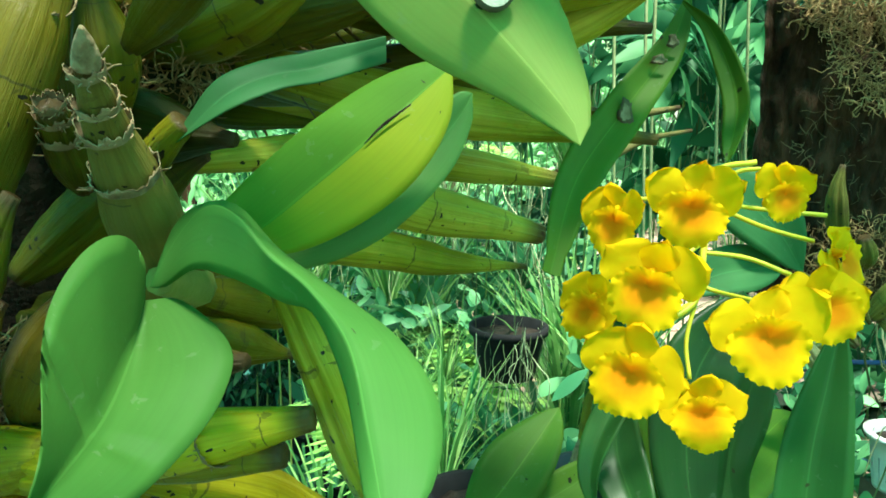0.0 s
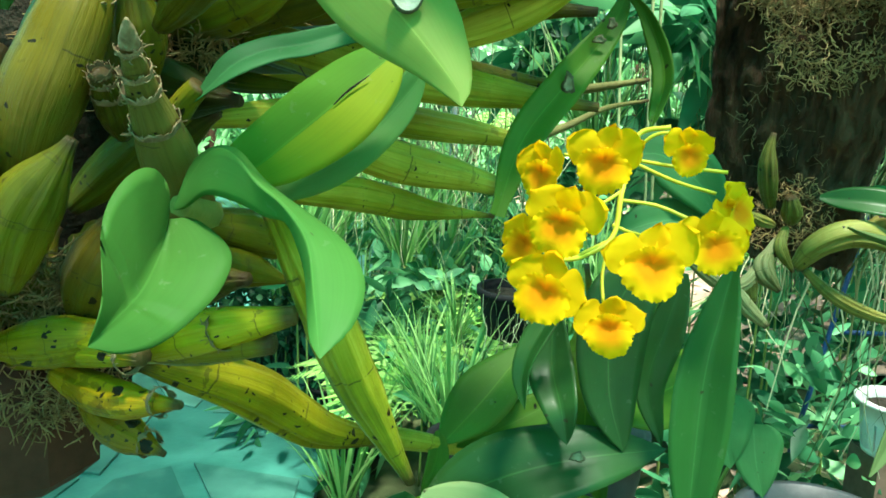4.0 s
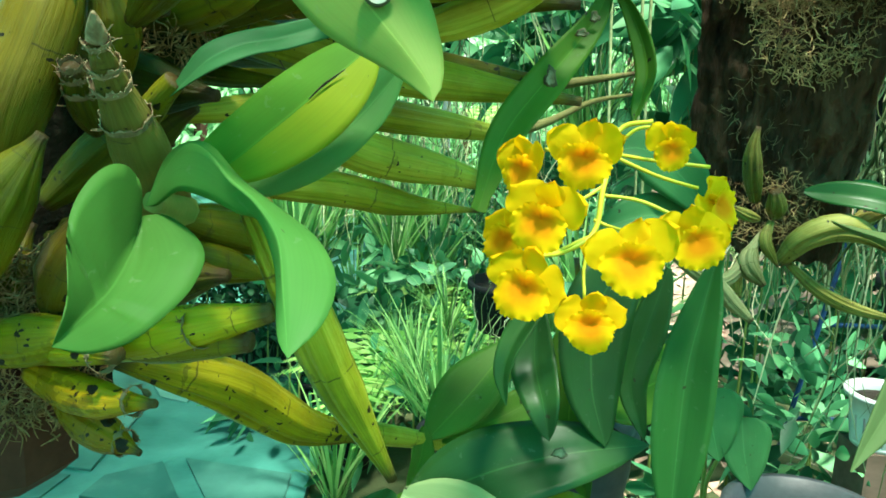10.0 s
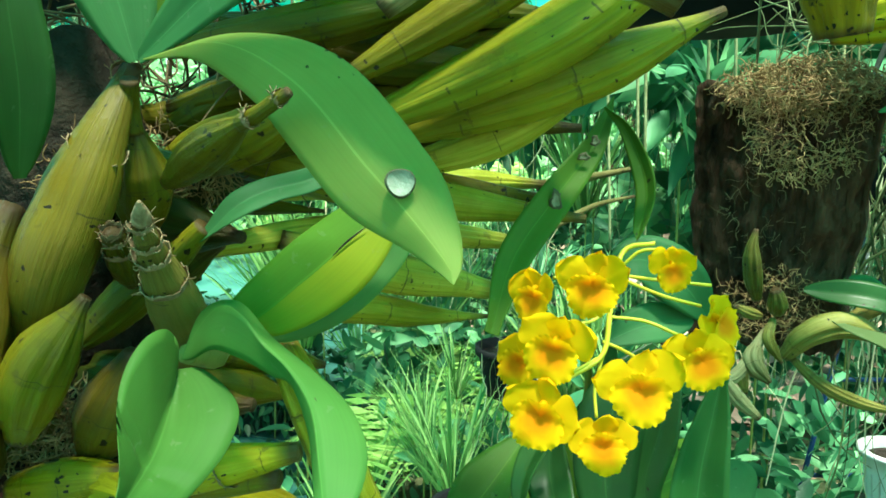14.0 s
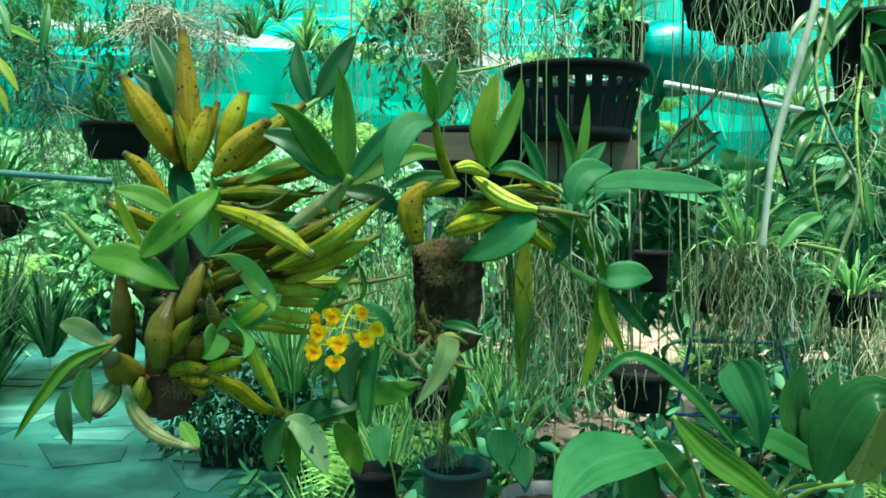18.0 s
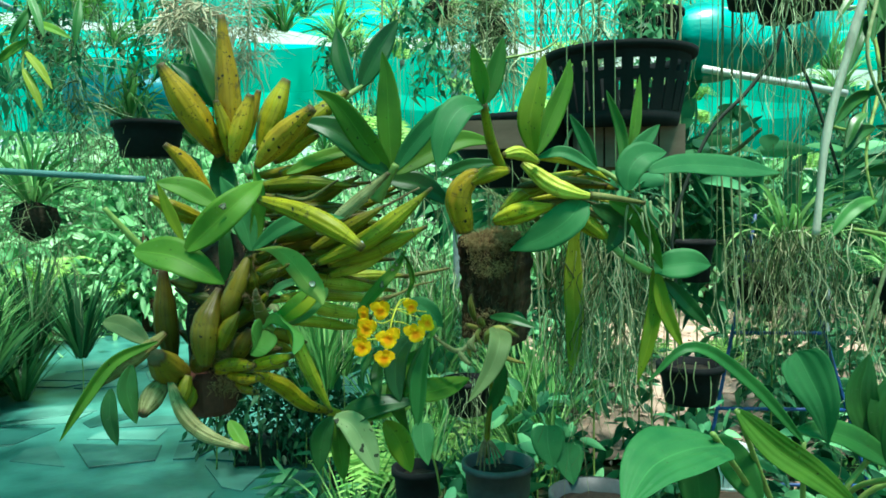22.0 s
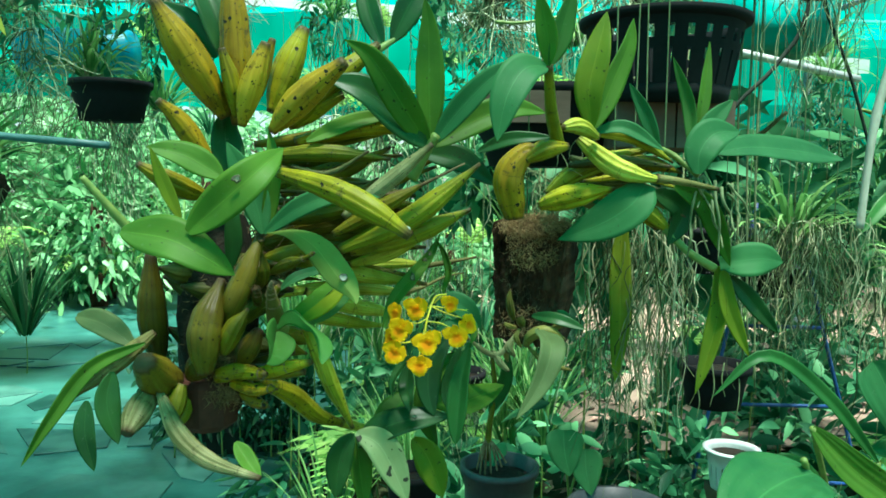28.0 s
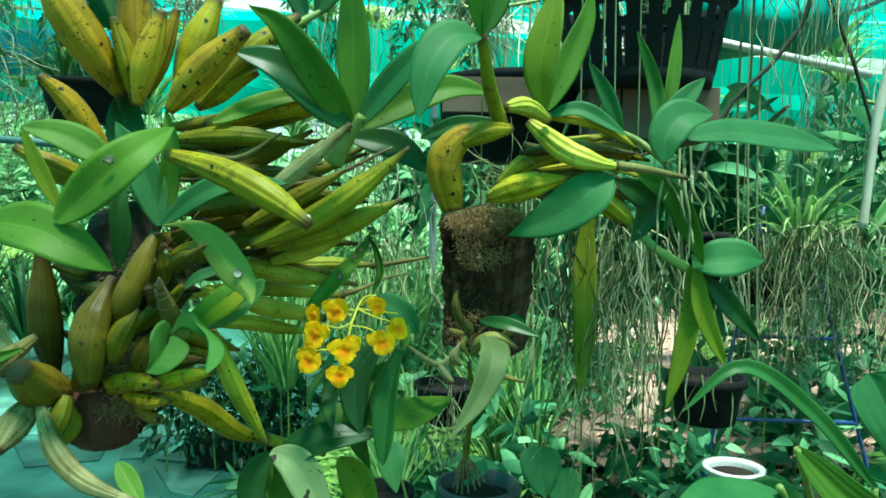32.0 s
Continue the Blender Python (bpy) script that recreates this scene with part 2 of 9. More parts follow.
M["bulb"] = bulb_material("bulb_green", [(0.25, (0.045, 0.055, 0.003)), (0.5, (0.145, 0.15, 0.006)), (0.8, (0.30, 0.29, 0.014))], 0.3)
M["bulb_light"] = bulb_material("bulb_pale_green", [(0.25, (0.06, 0.075, 0.004)), (0.5, (0.27, 0.275, 0.014)), (0.8, (0.58, 0.56, 0.075))], 0.2)
M["bulb_yellow"] = bulb_material("bulb_yellow", [(0.25, (0.060, 0.045, 0.002)), (0.5, (0.19, 0.160, 0.003)), (0.8, (0.39, 0.345, 0.010))], 0.5)
M["bulb_gold"] = bulb_material("bulb_golden_olive", [(0.25, (0.05, 0.026, 0.002)), (0.5, (0.18, 0.105, 0.003)), (0.8, (0.32, 0.205, 0.005))], 0.7)
M["bulb_orange"] = bulb_material("bulb_orange_brown", [(0.25, (0.10, 0.05, 0.005)), (0.5, (0.26, 0.15, 0.008)), (0.8, (0.42, 0.28, 0.015))], 0.75)
M["bulb_dark"] = bulb_material("bulb_olive", [(0.25, (0.030, 0.030, 0.002)), (0.5, (0.088, 0.080, 0.003)), (0.8, (0.170, 0.150, 0.006))], 0.3)
# dark green bulbs, darkened further in colour for the shade inside the clump
M["bulb_old"] = bulb_material("bulb_old_dark_green", [(0.25, (0.014, 0.018, 0.003)), (0.5, (0.042, 0.048, 0.005)), (0.8, (0.095, 0.092, 0.010))], 0.35)
M["bulb_brown"] = bulb_material("bulb_brown_olive", [(0.25, (0.030, 0.020, 0.003)), (0.5, (0.082, 0.067, 0.005)), (0.8, (0.155, 0.125, 0.010))], 0.35)
M["bulb_dry"] = bulb_material("bulb_shrivelled", [(0.25, (0.02, 0.02, 0.006)), (0.5, (0.075, 0.07, 0.015)), (0.8, (0.24, 0.21, 0.07))], 0.3, 0.6)
M["bulb_striped"] = bulb_material("bulb_dark_striped", [(0.25, (0.020, 0.022, 0.004)), (0.5, (0.090, 0.090, 0.014)), (0.8, (0.32, 0.29, 0.07))], 0.25, 0.5)
M["bulb_pale_dry"] = bulb_material("bulb_pale_shrivelled", [(0.25, (0.03, 0.03, 0.01)), (0.5, (0.12, 0.12, 0.04)), (0.8, (0.40, 0.37, 0.18))], 0.2, 0.6)
M["stem"] = plain_material("stem_green", (0.10, 0.17, 0.03), (0.24, 0.30, 0.07), 60.0, 0.5)
M["fibre"] = plain_material("dry_fibre", (0.07, 0.045, 0.02), (0.26, 0.19, 0.10), 90.0, 0.85)
M["coir"] = plain_material("brown_root_fibre", (0.05, 0.027, 0.009), (0.50, 0.33, 0.15), 140.0, 0.9)
M["straw"] = plain_material("dry_straw", (0.17, 0.15, 0.08), (0.52, 0.48, 0.33), 60.0, 0.85)
M["root"] = plain_material("air_root", (0.08, 0.11, 0.04), (0.24, 0.28, 0.14), 60.0, 0.75)
M["root_white"] = plain_material("pale_root", (0.30, 0.33, 0.27), (0.55, 0.58, 0.50), 60.0, 0.7)
M["bark_rim"] = plain_material("brown_rim", (0.05, 0.055, 0.03), (0.14, 0.13, 0.07), 200.0, 0.85, 0.5)
M["dry_patch"] = plain_material("bleached_patch", (0.18, 0.20, 0.13), (0.44, 0.45, 0.38), 200.0, 0.8, 0.5)
M["scar_patch"] = plain_material("brown_scar", (0.09, 0.10, 0.04), (0.30, 0.29, 0.20), 260.0, 0.8, 0.5)
M["litter"] = plain_material("dry_litter", (0.12, 0.07, 0.04), (0.62, 0.42, 0.32), 30.0, 0.9, 0.4)
M["stump"] = bulb_material("stump_skin", [(0.25, (0.040, 0.034, 0.006)), (0.5, (0.085, 0.075, 0.013)), (0.8, (0.15, 0.130, 0.026))], 0.15, 0.6)
M["paper"] = plain_material("papery_sheath", (0.09, 0.06, 0.025), (0.36, 0.28, 0.16), 220.0, 0.85, 0.6)
M["root_mass"] = plain_material("dark_root_mass", (0.006, 0.005, 0.003), (0.04, 0.03, 0.018), 70.0, 0.95, 0.9, dist=0.01)
M["bark"] = plain_material("dark_wood", (0.003, 0.002, 0.0012), (0.11, 0.06, 0.032), 60.0, 0.95, 1.0, (1, 1, 0.3), dist=0.012)
M["wood"] = plain_material("weathered_board", (0.07, 0.045, 0.03), (0.17, 0.115, 0.085), 22.0, 0.85, 0.5, (0.3, 1, 1))
M["terracotta"] = plain_material("dark_clay", (0.030, 0.011, 0.007), (0.095, 0.036, 0.022), 50.0, 0.75, 0.3)
M["black_plastic"] = plain_material("black_plastic", (0.0025, 0.003, 0.0032), (0.007, 0.008, 0.0085), 60.0, 0.85, 0.25)
M["grey_plastic"] = plain_material("grey_plastic", (0.03, 0.034, 0.037), (0.055, 0.06, 0.065), 60.0, 0.45, 0.15)
M["white_plastic"] = plain_material("white_plastic", (0.42, 0.45, 0.42), (0.60, 0.62, 0.58), 30.0, 0.45, 0.1)
M["blue_plastic"] = plain_material("blue_plastic", (0.01, 0.22, 0.36), (0.03, 0.36, 0.48), 8.0, 0.4, 0.1)
M["pipe"] = plain_material("pale_pipe", (0.09, 0.13, 0.13), (0.20, 0.25, 0.25), 20.0, 0.5, 0.1)
M["dull_pipe"] = plain_material("dull_teal_pipe", (0.025, 0.075, 0.07), (0.06, 0.15, 0.14), 20.0, 0.5, 0.1)
M["cane"] = plain_material("pale_cane", (0.20, 0.18, 0.13), (0.55, 0.50, 0.40), 60.0, 0.6, 0.3, (1, 1, 0.3))
M["soil"] = plain_material("potting_soil", (0.008, 0.006, 0.004), (0.035, 0.027, 0.018), 60.0, 0.95, 0.9, dist=0.01)
M["tarp"] = plain_material("teal_tarpaulin", (0.0, 0.13, 0.10), (0.01, 0.30, 0.23), 7.0, 0.35, 0.5, (0.3, 1, 1), dist=0.02)
M["blue_metal"] = plain_material("blue_paint", (0.006, 0.03, 0.11), (0.015, 0.07, 0.22), 40.0, 0.45)
M["teal_sheet"] = plain_material("teal_plastic_sheet", (0.0, 0.20, 0.14), (0.02, 0.44, 0.31), 1.6, 0.5, 0.5, dist=0.02)
# white for the strip that stands in for a bright gap of sky
M["gap_white"] = plain_material("bleached_plastic", (0.42, 0.52, 0.46), (0.62, 0.70, 0.64), 2.2, 0.6, 0.3, dist=0.02)
M["dark_rough"] = plain_material("dark_mossy_stone", (0.004, 0.008, 0.005), (0.018, 0.03, 0.02), 30.0, 0.9, 0.8)
M["rope"] = plain_material("blue_cord", (0.02, 0.10, 0.42), (0.06, 0.2, 0.6), 80.0, 0.6)
M["floor"] = plain_material("mossy_concrete", (0.004, 0.042, 0.034), (0.045, 0.165, 0.132), 3.4, 0.34, 0.5, dist=0.01)
M["slab"] = plain_material("paving_slab", (0.008, 0.048, 0.038), (0.06, 0.165, 0.130), 5.0, 0.40, 0.4, vary=0.5)
M["dry_earth"] = plain_material("pale_dry_earth", (0.08, 0.06, 0.04), (0.32, 0.24, 0.18), 4.0, 0.95, 0.6, dist=0.02)
M["earth"] = plain_material("earth", (0.02, 0.03, 0.012), (0.07, 0.09, 0.035), 3.0, 0.95, 0.8, dist=0.05)


def petal_material():
    n = Nodes("petal_yellow", 0.75, 0.0, 0.12)
    obj = n.coords("Object")
    c = n.ramp(n.noise(obj, 120.0, 2.0), [(0.3, (0.86, 0.50, 0.001)), (0.7, (0.90, 0.57, 0.002))])
    n.color(c)
    n.bump(n.noise(obj, 400.0, 2.0), 0.2, 0.0006)
    n.thin(c, 0.55)
    return n.mat


def lip_material():
    n = Nodes("lip_yellow_orange_throat", 0.8, 0.0, 0.1)
    u, v, uvs = n.uv()
    obj = n.coords("Object")
    f = n.math("ADD", u, n.math("MULTIPLY", n.math("SUBTRACT", n.noise(obj, 180.0, 3.0), 0.5), 0.32))
    c = n.ramp(f, [(0.0, (0.80, 0.24, 0.002)), (0.36, (0.82, 0.27, 0.002)), (0.60, (0.85, 0.40, 0.002)), (0.78, (0.87, 0.51, 0.002)), (1.0, (0.89, 0.56, 0.003))])
    n.color(c)
    n.bump(n.noise(obj, 350.0, 2.0), 0.2, 0.0006)
    n.thin(c, 0.42)
    return n.mat


M["petal"], M["lip"] = petal_material(), lip_material()
M["petal_stalk"] = plain_material("stalk_yellow_green", (0.30, 0.36, 0.02), (0.62, 0.56, 0.03), 60.0, 0.5, 0.1)


def foliage_material(name, a, b, c, rough=0.45, share=0.3):
    n = Nodes(name, rough + 0.1, 0.0, 0.25)
    f = n.math("ADD", n.math("MULTIPLY", n.island(), 0.75), n.math("MULTIPLY", n.noise(n.coords("Object"), 6.0, 2.0), 0.4))
    col = n.ramp(f, [(0.1, a), (0.55, b), (1.0, c)])
    n.color(col)
    n.thin(col, share)
    return n.mat


M["grass"] = foliage_material("strap_leaves", (0.02, 0.075, 0.018), (0.11, 0.29, 0.07), (0.34, 0.56, 0.19), share=0.38)
M["flax"] = foliage_material("dark_strap_leaves", (0.008, 0.035, 0.010), (0.025, 0.10, 0.028), (0.10, 0.24, 0.07), share=0.25)
M["bush"] = foliage_material("bush_leaves", (0.007, 0.04, 0.019), (0.04, 0.17, 0.07), (0.16, 0.41, 0.17), share=0.33)
M["fern"] = foliage_material("fern_fronds", (0.10, 0.28, 0.05), (0.22, 0.44, 0.09), (0.36, 0.56, 0.16), share=0.45)
M["root_drape"] = foliage_material("hanging_air_root", (0.014, 0.022, 0.007), (0.085, 0.13, 0.05), (0.46, 0.54, 0.33), 0.75, 0.02)
# darker version of the bush leaves, with shade worked into the colour
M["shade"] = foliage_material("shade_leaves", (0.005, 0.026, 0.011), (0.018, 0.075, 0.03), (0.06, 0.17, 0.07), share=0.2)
M["strand"] = foliage_material("dry_olive_root", (0.02, 0.035, 0.010), (0.10, 0.13, 0.045), (0.55, 0.52, 0.32), 0.75, 0.02)
# far leaves made paler, so the colour carries their bright sunlit highlights
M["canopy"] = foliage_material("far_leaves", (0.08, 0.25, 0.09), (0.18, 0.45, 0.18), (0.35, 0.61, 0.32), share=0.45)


def net_material():
    n = Nodes("teal_shade_net", 0.8)
    vec = n.coords("Object")
    c = n.ramp(n.noise(vec, 0.9, 3.0), [(0.3, (0.0, 0.23, 0.165)), (0.7, (0.0, 0.42, 0.30))])
    n.color(c)
    tr = n.t.nodes.new("ShaderNodeBsdfTranslucent")
    n.link(n.mix(0.12, c, (0.15, 0.8, 0.58)), tr.inputs["Color"])
    hole = n.t.nodes.new("ShaderNodeBsdfTransparent")
    a, b = n.t.nodes.new("ShaderNodeMixShader"), n.t.nodes.new("ShaderNodeMixShader")
    a.inputs[0].default_value, b.inputs[0].default_value = 0.66, 0.34
    n.link(n.bsdf.outputs[0], a.inputs[1])
    n.link(tr.outputs[0], a.inputs[2])
    n.link(a.outputs[0], b.inputs[1])
    n.link(hole.outputs[0], b.inputs[2])
    n.link(b.outputs[0], n.t.nodes["Material Output"].inputs["Surface"])
    return n.mat


M["net"] = net_material()


# ---- builders ----
ORIGIN = {}


def thing(name, at, label, category, group="", kind=""):
    ob = new(name)
    ob.location = at
    ob.empty_display_size = 0.05
    ORIGIN[ob.name] = Vector(at)
    return tagged(ob, label, category, group, kind)


def part(name, verts, faces, mat, parent=None, label="", uv=None, smooth=True):
    """One mesh under a thing or a part; the points are in the world's metres."""
    o = ORIGIN[parent.name] if parent else Vector((0, 0, 0))
    v = np.asarray(verts, float).reshape(-1, 3) - np.array(o)
    me = bpy.data.meshes.new(name)
    me.from_pydata(v.tolist(), [], faces)
    if uv is not None:
        layer = me.uv_layers.new(name="UVMap")
        idx = np.empty(len(me.loops), int)
        me.loops.foreach_get("vertex_index", idx)
        layer.data.foreach_set("uv", np.asarray(uv, float)[idx].ravel())
    if smooth:
        me.polygons.foreach_set("use_smooth", [True] * len(me.polygons))
    me.materials.append(M[mat] if isinstance(mat, str) else mat)
    ob = new(name, me)
    if parent:
        ob.parent = parent
    ORIGIN[ob.name] = o
    if label:
        tagged(ob, label)
    return ob


def unit(a):
    a = np.asarray(a, float)
    return a / (np.linalg.norm(a) + 1e-12)


def curve(points, n):
    """Points spread evenly along a smooth line through the given ones."""
    p = np.asarray(points, float)
    if len(p) == 2:
        return p[0] + np.linspace(0, 1, n)[:, None] * (p[1] - p[0])
    e = np.vstack([2 * p[0] - p[1], p, 2 * p[-1] - p[-2]])
    out = []
    for i in range(len(p) - 1):
        a, b, c, d = e[i : i + 4]
        t = np.linspace(0, 1, 24, endpoint=False)[:, None]
        out.append(0.5 * (2 * b + (c - a) * t + (2 * a - 5 * b + 4 * c - d) * t**2 + (3 * b - a - 3 * c + d) * t**3))
    q = np.vstack(out + [p[-1:]])
    s = np.r_[0, np.cumsum(np.linalg.norm(np.diff(q, axis=0), axis=1))]
    w = np.linspace(0, s[-1], n)
    return np.column_stack([np.interp(w, s, q[:, k]) for k in range(3)])


def grid_faces(rows, cols, flip=False):
    f = []
    for i in range(rows - 1):
        for j in range(cols - 1):
            a = i * cols + j
            f.append((a, a + cols, a + cols + 1, a + 1) if flip else (a, a + 1, a + cols + 1, a + cols))
    return f


def tube(points, radii, sides=8, n=None, ribs=0, depth=0.0, caps=True):
    """A swept tube: verts, faces, uv."""
    n = n or max(6, 6 * len(points))
    c = curve(points, n)
    r = np.interp(np.linspace(0, 1, n), np.linspace(0, 1, len(np.atleast_1d(radii))), np.atleast_1d(radii))
    return sweep(c, r, sides, ribs, depth, caps)


def sweep(c, r, sides, ribs=0, depth=0.0, caps=True):
    n = len(c)
    t = np.gradient(c, axis=0)
    t /= np.linalg.norm(t, axis=1)[:, None] + 1e-12
    up = np.array([0.0, 1.0, 0.12]) if abs(t[0][1]) < 0.85 else np.array([0.0, 0.0, 1.0])
    a = np.linspace(0, 2 * np.pi, sides + 1)
    verts, uv = [], []
    for i in range(n):
        x = unit(up - t[i] * np.dot(up, t[i]))
        y = np.cross(t[i], x)
        up = x
        rr = r[i] * (1 - depth * (0.6 + 0.4 * np.sin(3 * a + 7 * r[0] * 1000)) * np.abs(np.cos(ribs * a / 2 + 0.5 * np.sin(2 * a))) ** 5) if ribs else np.full(sides + 1, r[i])
        verts.append(c[i] + np.outer(rr * np.cos(a), x) + np.outer(rr * np.sin(a), y))
        uv.append(np.column_stack([np.full(sides + 1, i / (n - 1)), a / (2 * np.pi)]))
    v, q = np.vstack(verts), np.vstack(uv)
    f = grid_faces(n, sides + 1, True)
    if caps:
        f.append(tuple(range(sides)))
        f.append(tuple((n - 1) * (sides + 1) + k for k in reversed(range(sides))))
    return v, f, q


class Heap:
    """Many small pieces that become one mesh."""

    def __init__(self):
        self.v, self.f, self.q, self.n = [], [], [], 0

    def add(self, v, f, q=None):
        self.v.append(np.asarray(v, float))
        self.q.append(np.zeros((len(v), 2)) if q is None else np.asarray(q, float))
        self.f += [tuple(i + self.n for i in p) for p in f]
        self.n += len(v)

    def done(self, name, mat, parent=None, label="", smooth=True, kind=""):
        ob = part(name, np.vstack(self.v), self.f, mat, parent, label, np.vstack(self.q), smooth)
        if kind:
            ob["kind"] = kind
        return ob


def bulb(parent, pts, radius, mat="bulb", peak=0.45, neck=0.22, foot=0.4, name="pseudobulb", label="", ribs=9, depth=0.20):
    """A swollen, ribbed orchid pseudobulb along a line, with its nodes."""
    n, sides = 30, 36
    c = curve(pts, n)
    u = np.linspace(0, 1, n)
    xs = [0, peak * 0.35, peak * 0.72, peak, peak + (1 - peak) * 0.35, peak + (1 - peak) * 0.68, 0.95, 1]
    ys = [foot, foot + (1 - foot) * 0.55, 0.95, 1, 0.9, 0.9 - (0.9 - neck) * 0.62, neck, neck * 0.8]
    k = np.interp(np.linspace(0, 1, 200), xs, ys)
    k = np.convolve(np.r_[np.full(12, k[0]), k, np.full(12, k[-1])], np.hanning(25) / np.hanning(25).sum(), "valid")
    r = 0.94 * radius * np.interp(u, np.linspace(0, 1, 200), k)
    r *= 1 - 0.035 * np.exp(-(((u * 5) % 1 - 0.5) / 0.09) ** 2)
    bow = np.random.RandomState(int(abs(c[0].sum()) * 1e5) % 9999)
    c = c + np.outer(np.sin(u * np.pi), bow.normal(0, 0.04 * radius, 3))
    v, f, q = sweep(c, r, sides, ribs, depth)
    return part(name, v, f, mat, parent, label, q)


def leaf(parent, pts, width, mat="leaf", face=(0, -1, 0.2), roll=0.0, twist=0.0, fold=0.25, peak=0.45, base=0.12, wave=0.09, heart=0.0, name="leaf", label="", thick=0.0009, pleat=0.0, sharp=1.6):
    """A blade along a line: folded at the midrib, with two faces and a thin edge."""
    n, m = 22, 25 if pleat else 9
    c = curve(pts, n)
    t = np.gradient(c, axis=0)
    t /= np.linalg.norm(t, axis=1)[:, None]
    u = np.linspace(0, 1, n)
    a, b = peak * sharp, (1 - peak) * sharp
    w = (u + 0.02) ** a * (1.0 - u) ** b
    w = w / w.max()
    w = np.maximum(w, base * (1 - u) ** 2)
    w = 0.5 * width * np.maximum(w, 0.012)
    s = np.linspace(-1, 1, m)
    top, bot, uv = [], [], []
    rs = np.random.RandomState(int(abs(c.sum()) * 1e4) % 9999)
    ph = rs.uniform(0, 6.28)
    for i in range(n):
        nn = np.asarray(face, float)
        nn = unit(nn - t[i] * np.dot(nn, t[i]))
        ang = radians(roll + twist * u[i])
        side = np.cross(t[i], nn)
        nn, side = nn * math.cos(ang) + side * math.sin(ang), side * math.cos(ang) - nn * math.sin(ang)
        h = fold * np.abs(s) ** 1.15 * w[i] + wave * w[i] * np.sin(9 * u[i] + ph + 2 * np.sign(s)) * np.abs(s) ** 2
        h = h + 0.04 * w[i] * np.exp(-((s / 0.12) ** 2)) * -1
        h = h + pleat * width * np.cos(s * 17 + 0.8 * np.sin(3 * s + ph)) * (w[i] / width)
        p = c[i] + np.outer(s * w[i], side) + np.outer(h, nn) - np.outer(heart * width * np.abs(s) ** 1.5 * math.exp(-((u[i] / 0.16) ** 2)), t[i])
        top.append(p + nn * thick * 0.5)
        bot.append(p - nn * thick * 0.5)
        uv.append(np.column_stack([np.full(m, u[i]), (s + 1) / 2]))
    v = np.vstack(top + bot)
    q = np.vstack(uv + uv)
    k = n * m
    f = grid_faces(n, m) + [tuple(x + k for x in p) for p in grid_faces(n, m, True)]
    for i in range(n - 1):
        f.append((i * m, (i + 1) * m, (i + 1) * m + k, i * m + k))
        f.append((i * m + m - 1, i * m + m - 1 + k, (i + 1) * m + m - 1 + k, (i + 1) * m + m - 1))
    return part(name, v, f, mat, parent, label, q)


def blade(parent, left, mid, right, mat, name="leaf", label="", puff=0.10, thick=0.0009, ripple=0.0):
    """A broad blade spanned between its two margins and its midrib, each a smooth line from foot to tip."""
    n, h = 40, 6
    e = [curve(k, n) for k in (left, mid, right)]
    rs = np.random.RandomState(int(abs(e[1].sum()) * 1e4) % 9999)
    ph = rs.uniform(0, 6.28, 3)
    u = np.linspace(0, 1, n)
    rows, uv = [], []
    for i in range(n):
        span = e[2][i] - e[0][i]
        t = e[1][min(i + 1, n - 1)] - e[1][max(i - 1, 0)]
        nn = np.cross(span, t)
        nn = unit(nn if np.linalg.norm(nn) > 1e-9 else (0, -1, 0.2))
        for j in range(-h, h + 1):
            s = abs(j) / h
            far = e[0][i] if j < 0 else e[2][i]
            wide = np.linalg.norm(far - e[1][i])
            lift = puff * wide * math.sin(math.pi * s) * (1 if nn[1] < 0 else -1)
            lift += ripple * wide * s * s * math.sin(11 * u[i] + ph[0 if j < 0 else 1]) + 0.012 * wide * math.sin(23 * u[i] + 5 * s + ph[2]) * s
            rows.append(e[1][i] + (far - e[1][i]) * s + nn * lift)
            uv.append((u[i], 0.5 + 0.5 * j / h))
    m = 2 * h + 1
    top = np.array(rows)
    k = n * m
    v = np.vstack([top, top + np.array([0.0, 1.0, -0.2]) * thick])
    f = grid_faces(n, m) + [tuple(x + k for x in p) for p in grid_faces(n, m, True)]
    for i in range(n - 1):
        f.append((i * m, (i + 1) * m, (i + 1) * m + k, i * m + k))
        f.append((i * m + m - 1, i * m + m - 1 + k, (i + 1) * m + m - 1 + k, (i + 1) * m + m - 1))
    return part(name, v, f, mat, parent, label, np.array(uv + uv))


def rod(parent, pts, radii, mat, name, sides=8, label="", n=None):
    v, f, q = tube(pts, radii, sides, n)
    return part(name, v, f, mat, parent, label, q)


def lathe(profile, at, sides=40, tilt=None):
    """A turned shape: (radius, height) pairs from the bottom up, walls with thickness."""
    a = np.linspace(0, 2 * np.pi, sides, endpoint=False)
    v = np.array([(r * math.cos(x), r * math.sin(x), h) for r, h in profile for x in a])
    if tilt is not None:
        v = v @ np.array(tilt.to_3x3()).T
    f = []
    for i in range(len(profile) - 1):
        for j in range(sides):
            k = (j + 1) % sides
            f.append((i * sides + j, i * sides + k, (i + 1) * sides + k, (i + 1) * sides + j))
    f.append(tuple(reversed(range(sides))))
    f.append(tuple((len(profile) - 1) * sides + j for j in range(sides)))
    return v + np.asarray(at, float), f


def box(lo, hi):
    (a, b, c), (d, e, g) = lo, hi
    v = [(a, b, c), (d, b, c), (d, e, c), (a, e, c), (a, b, g), (d, b, g), (d, e, g), (a, e, g)]
    return np.array(v, float), [(3, 2, 1, 0), (4, 5, 6, 7), (0, 1, 5, 4), (1, 2, 6, 5), (2, 3, 7, 6), (3, 0, 4, 7)]


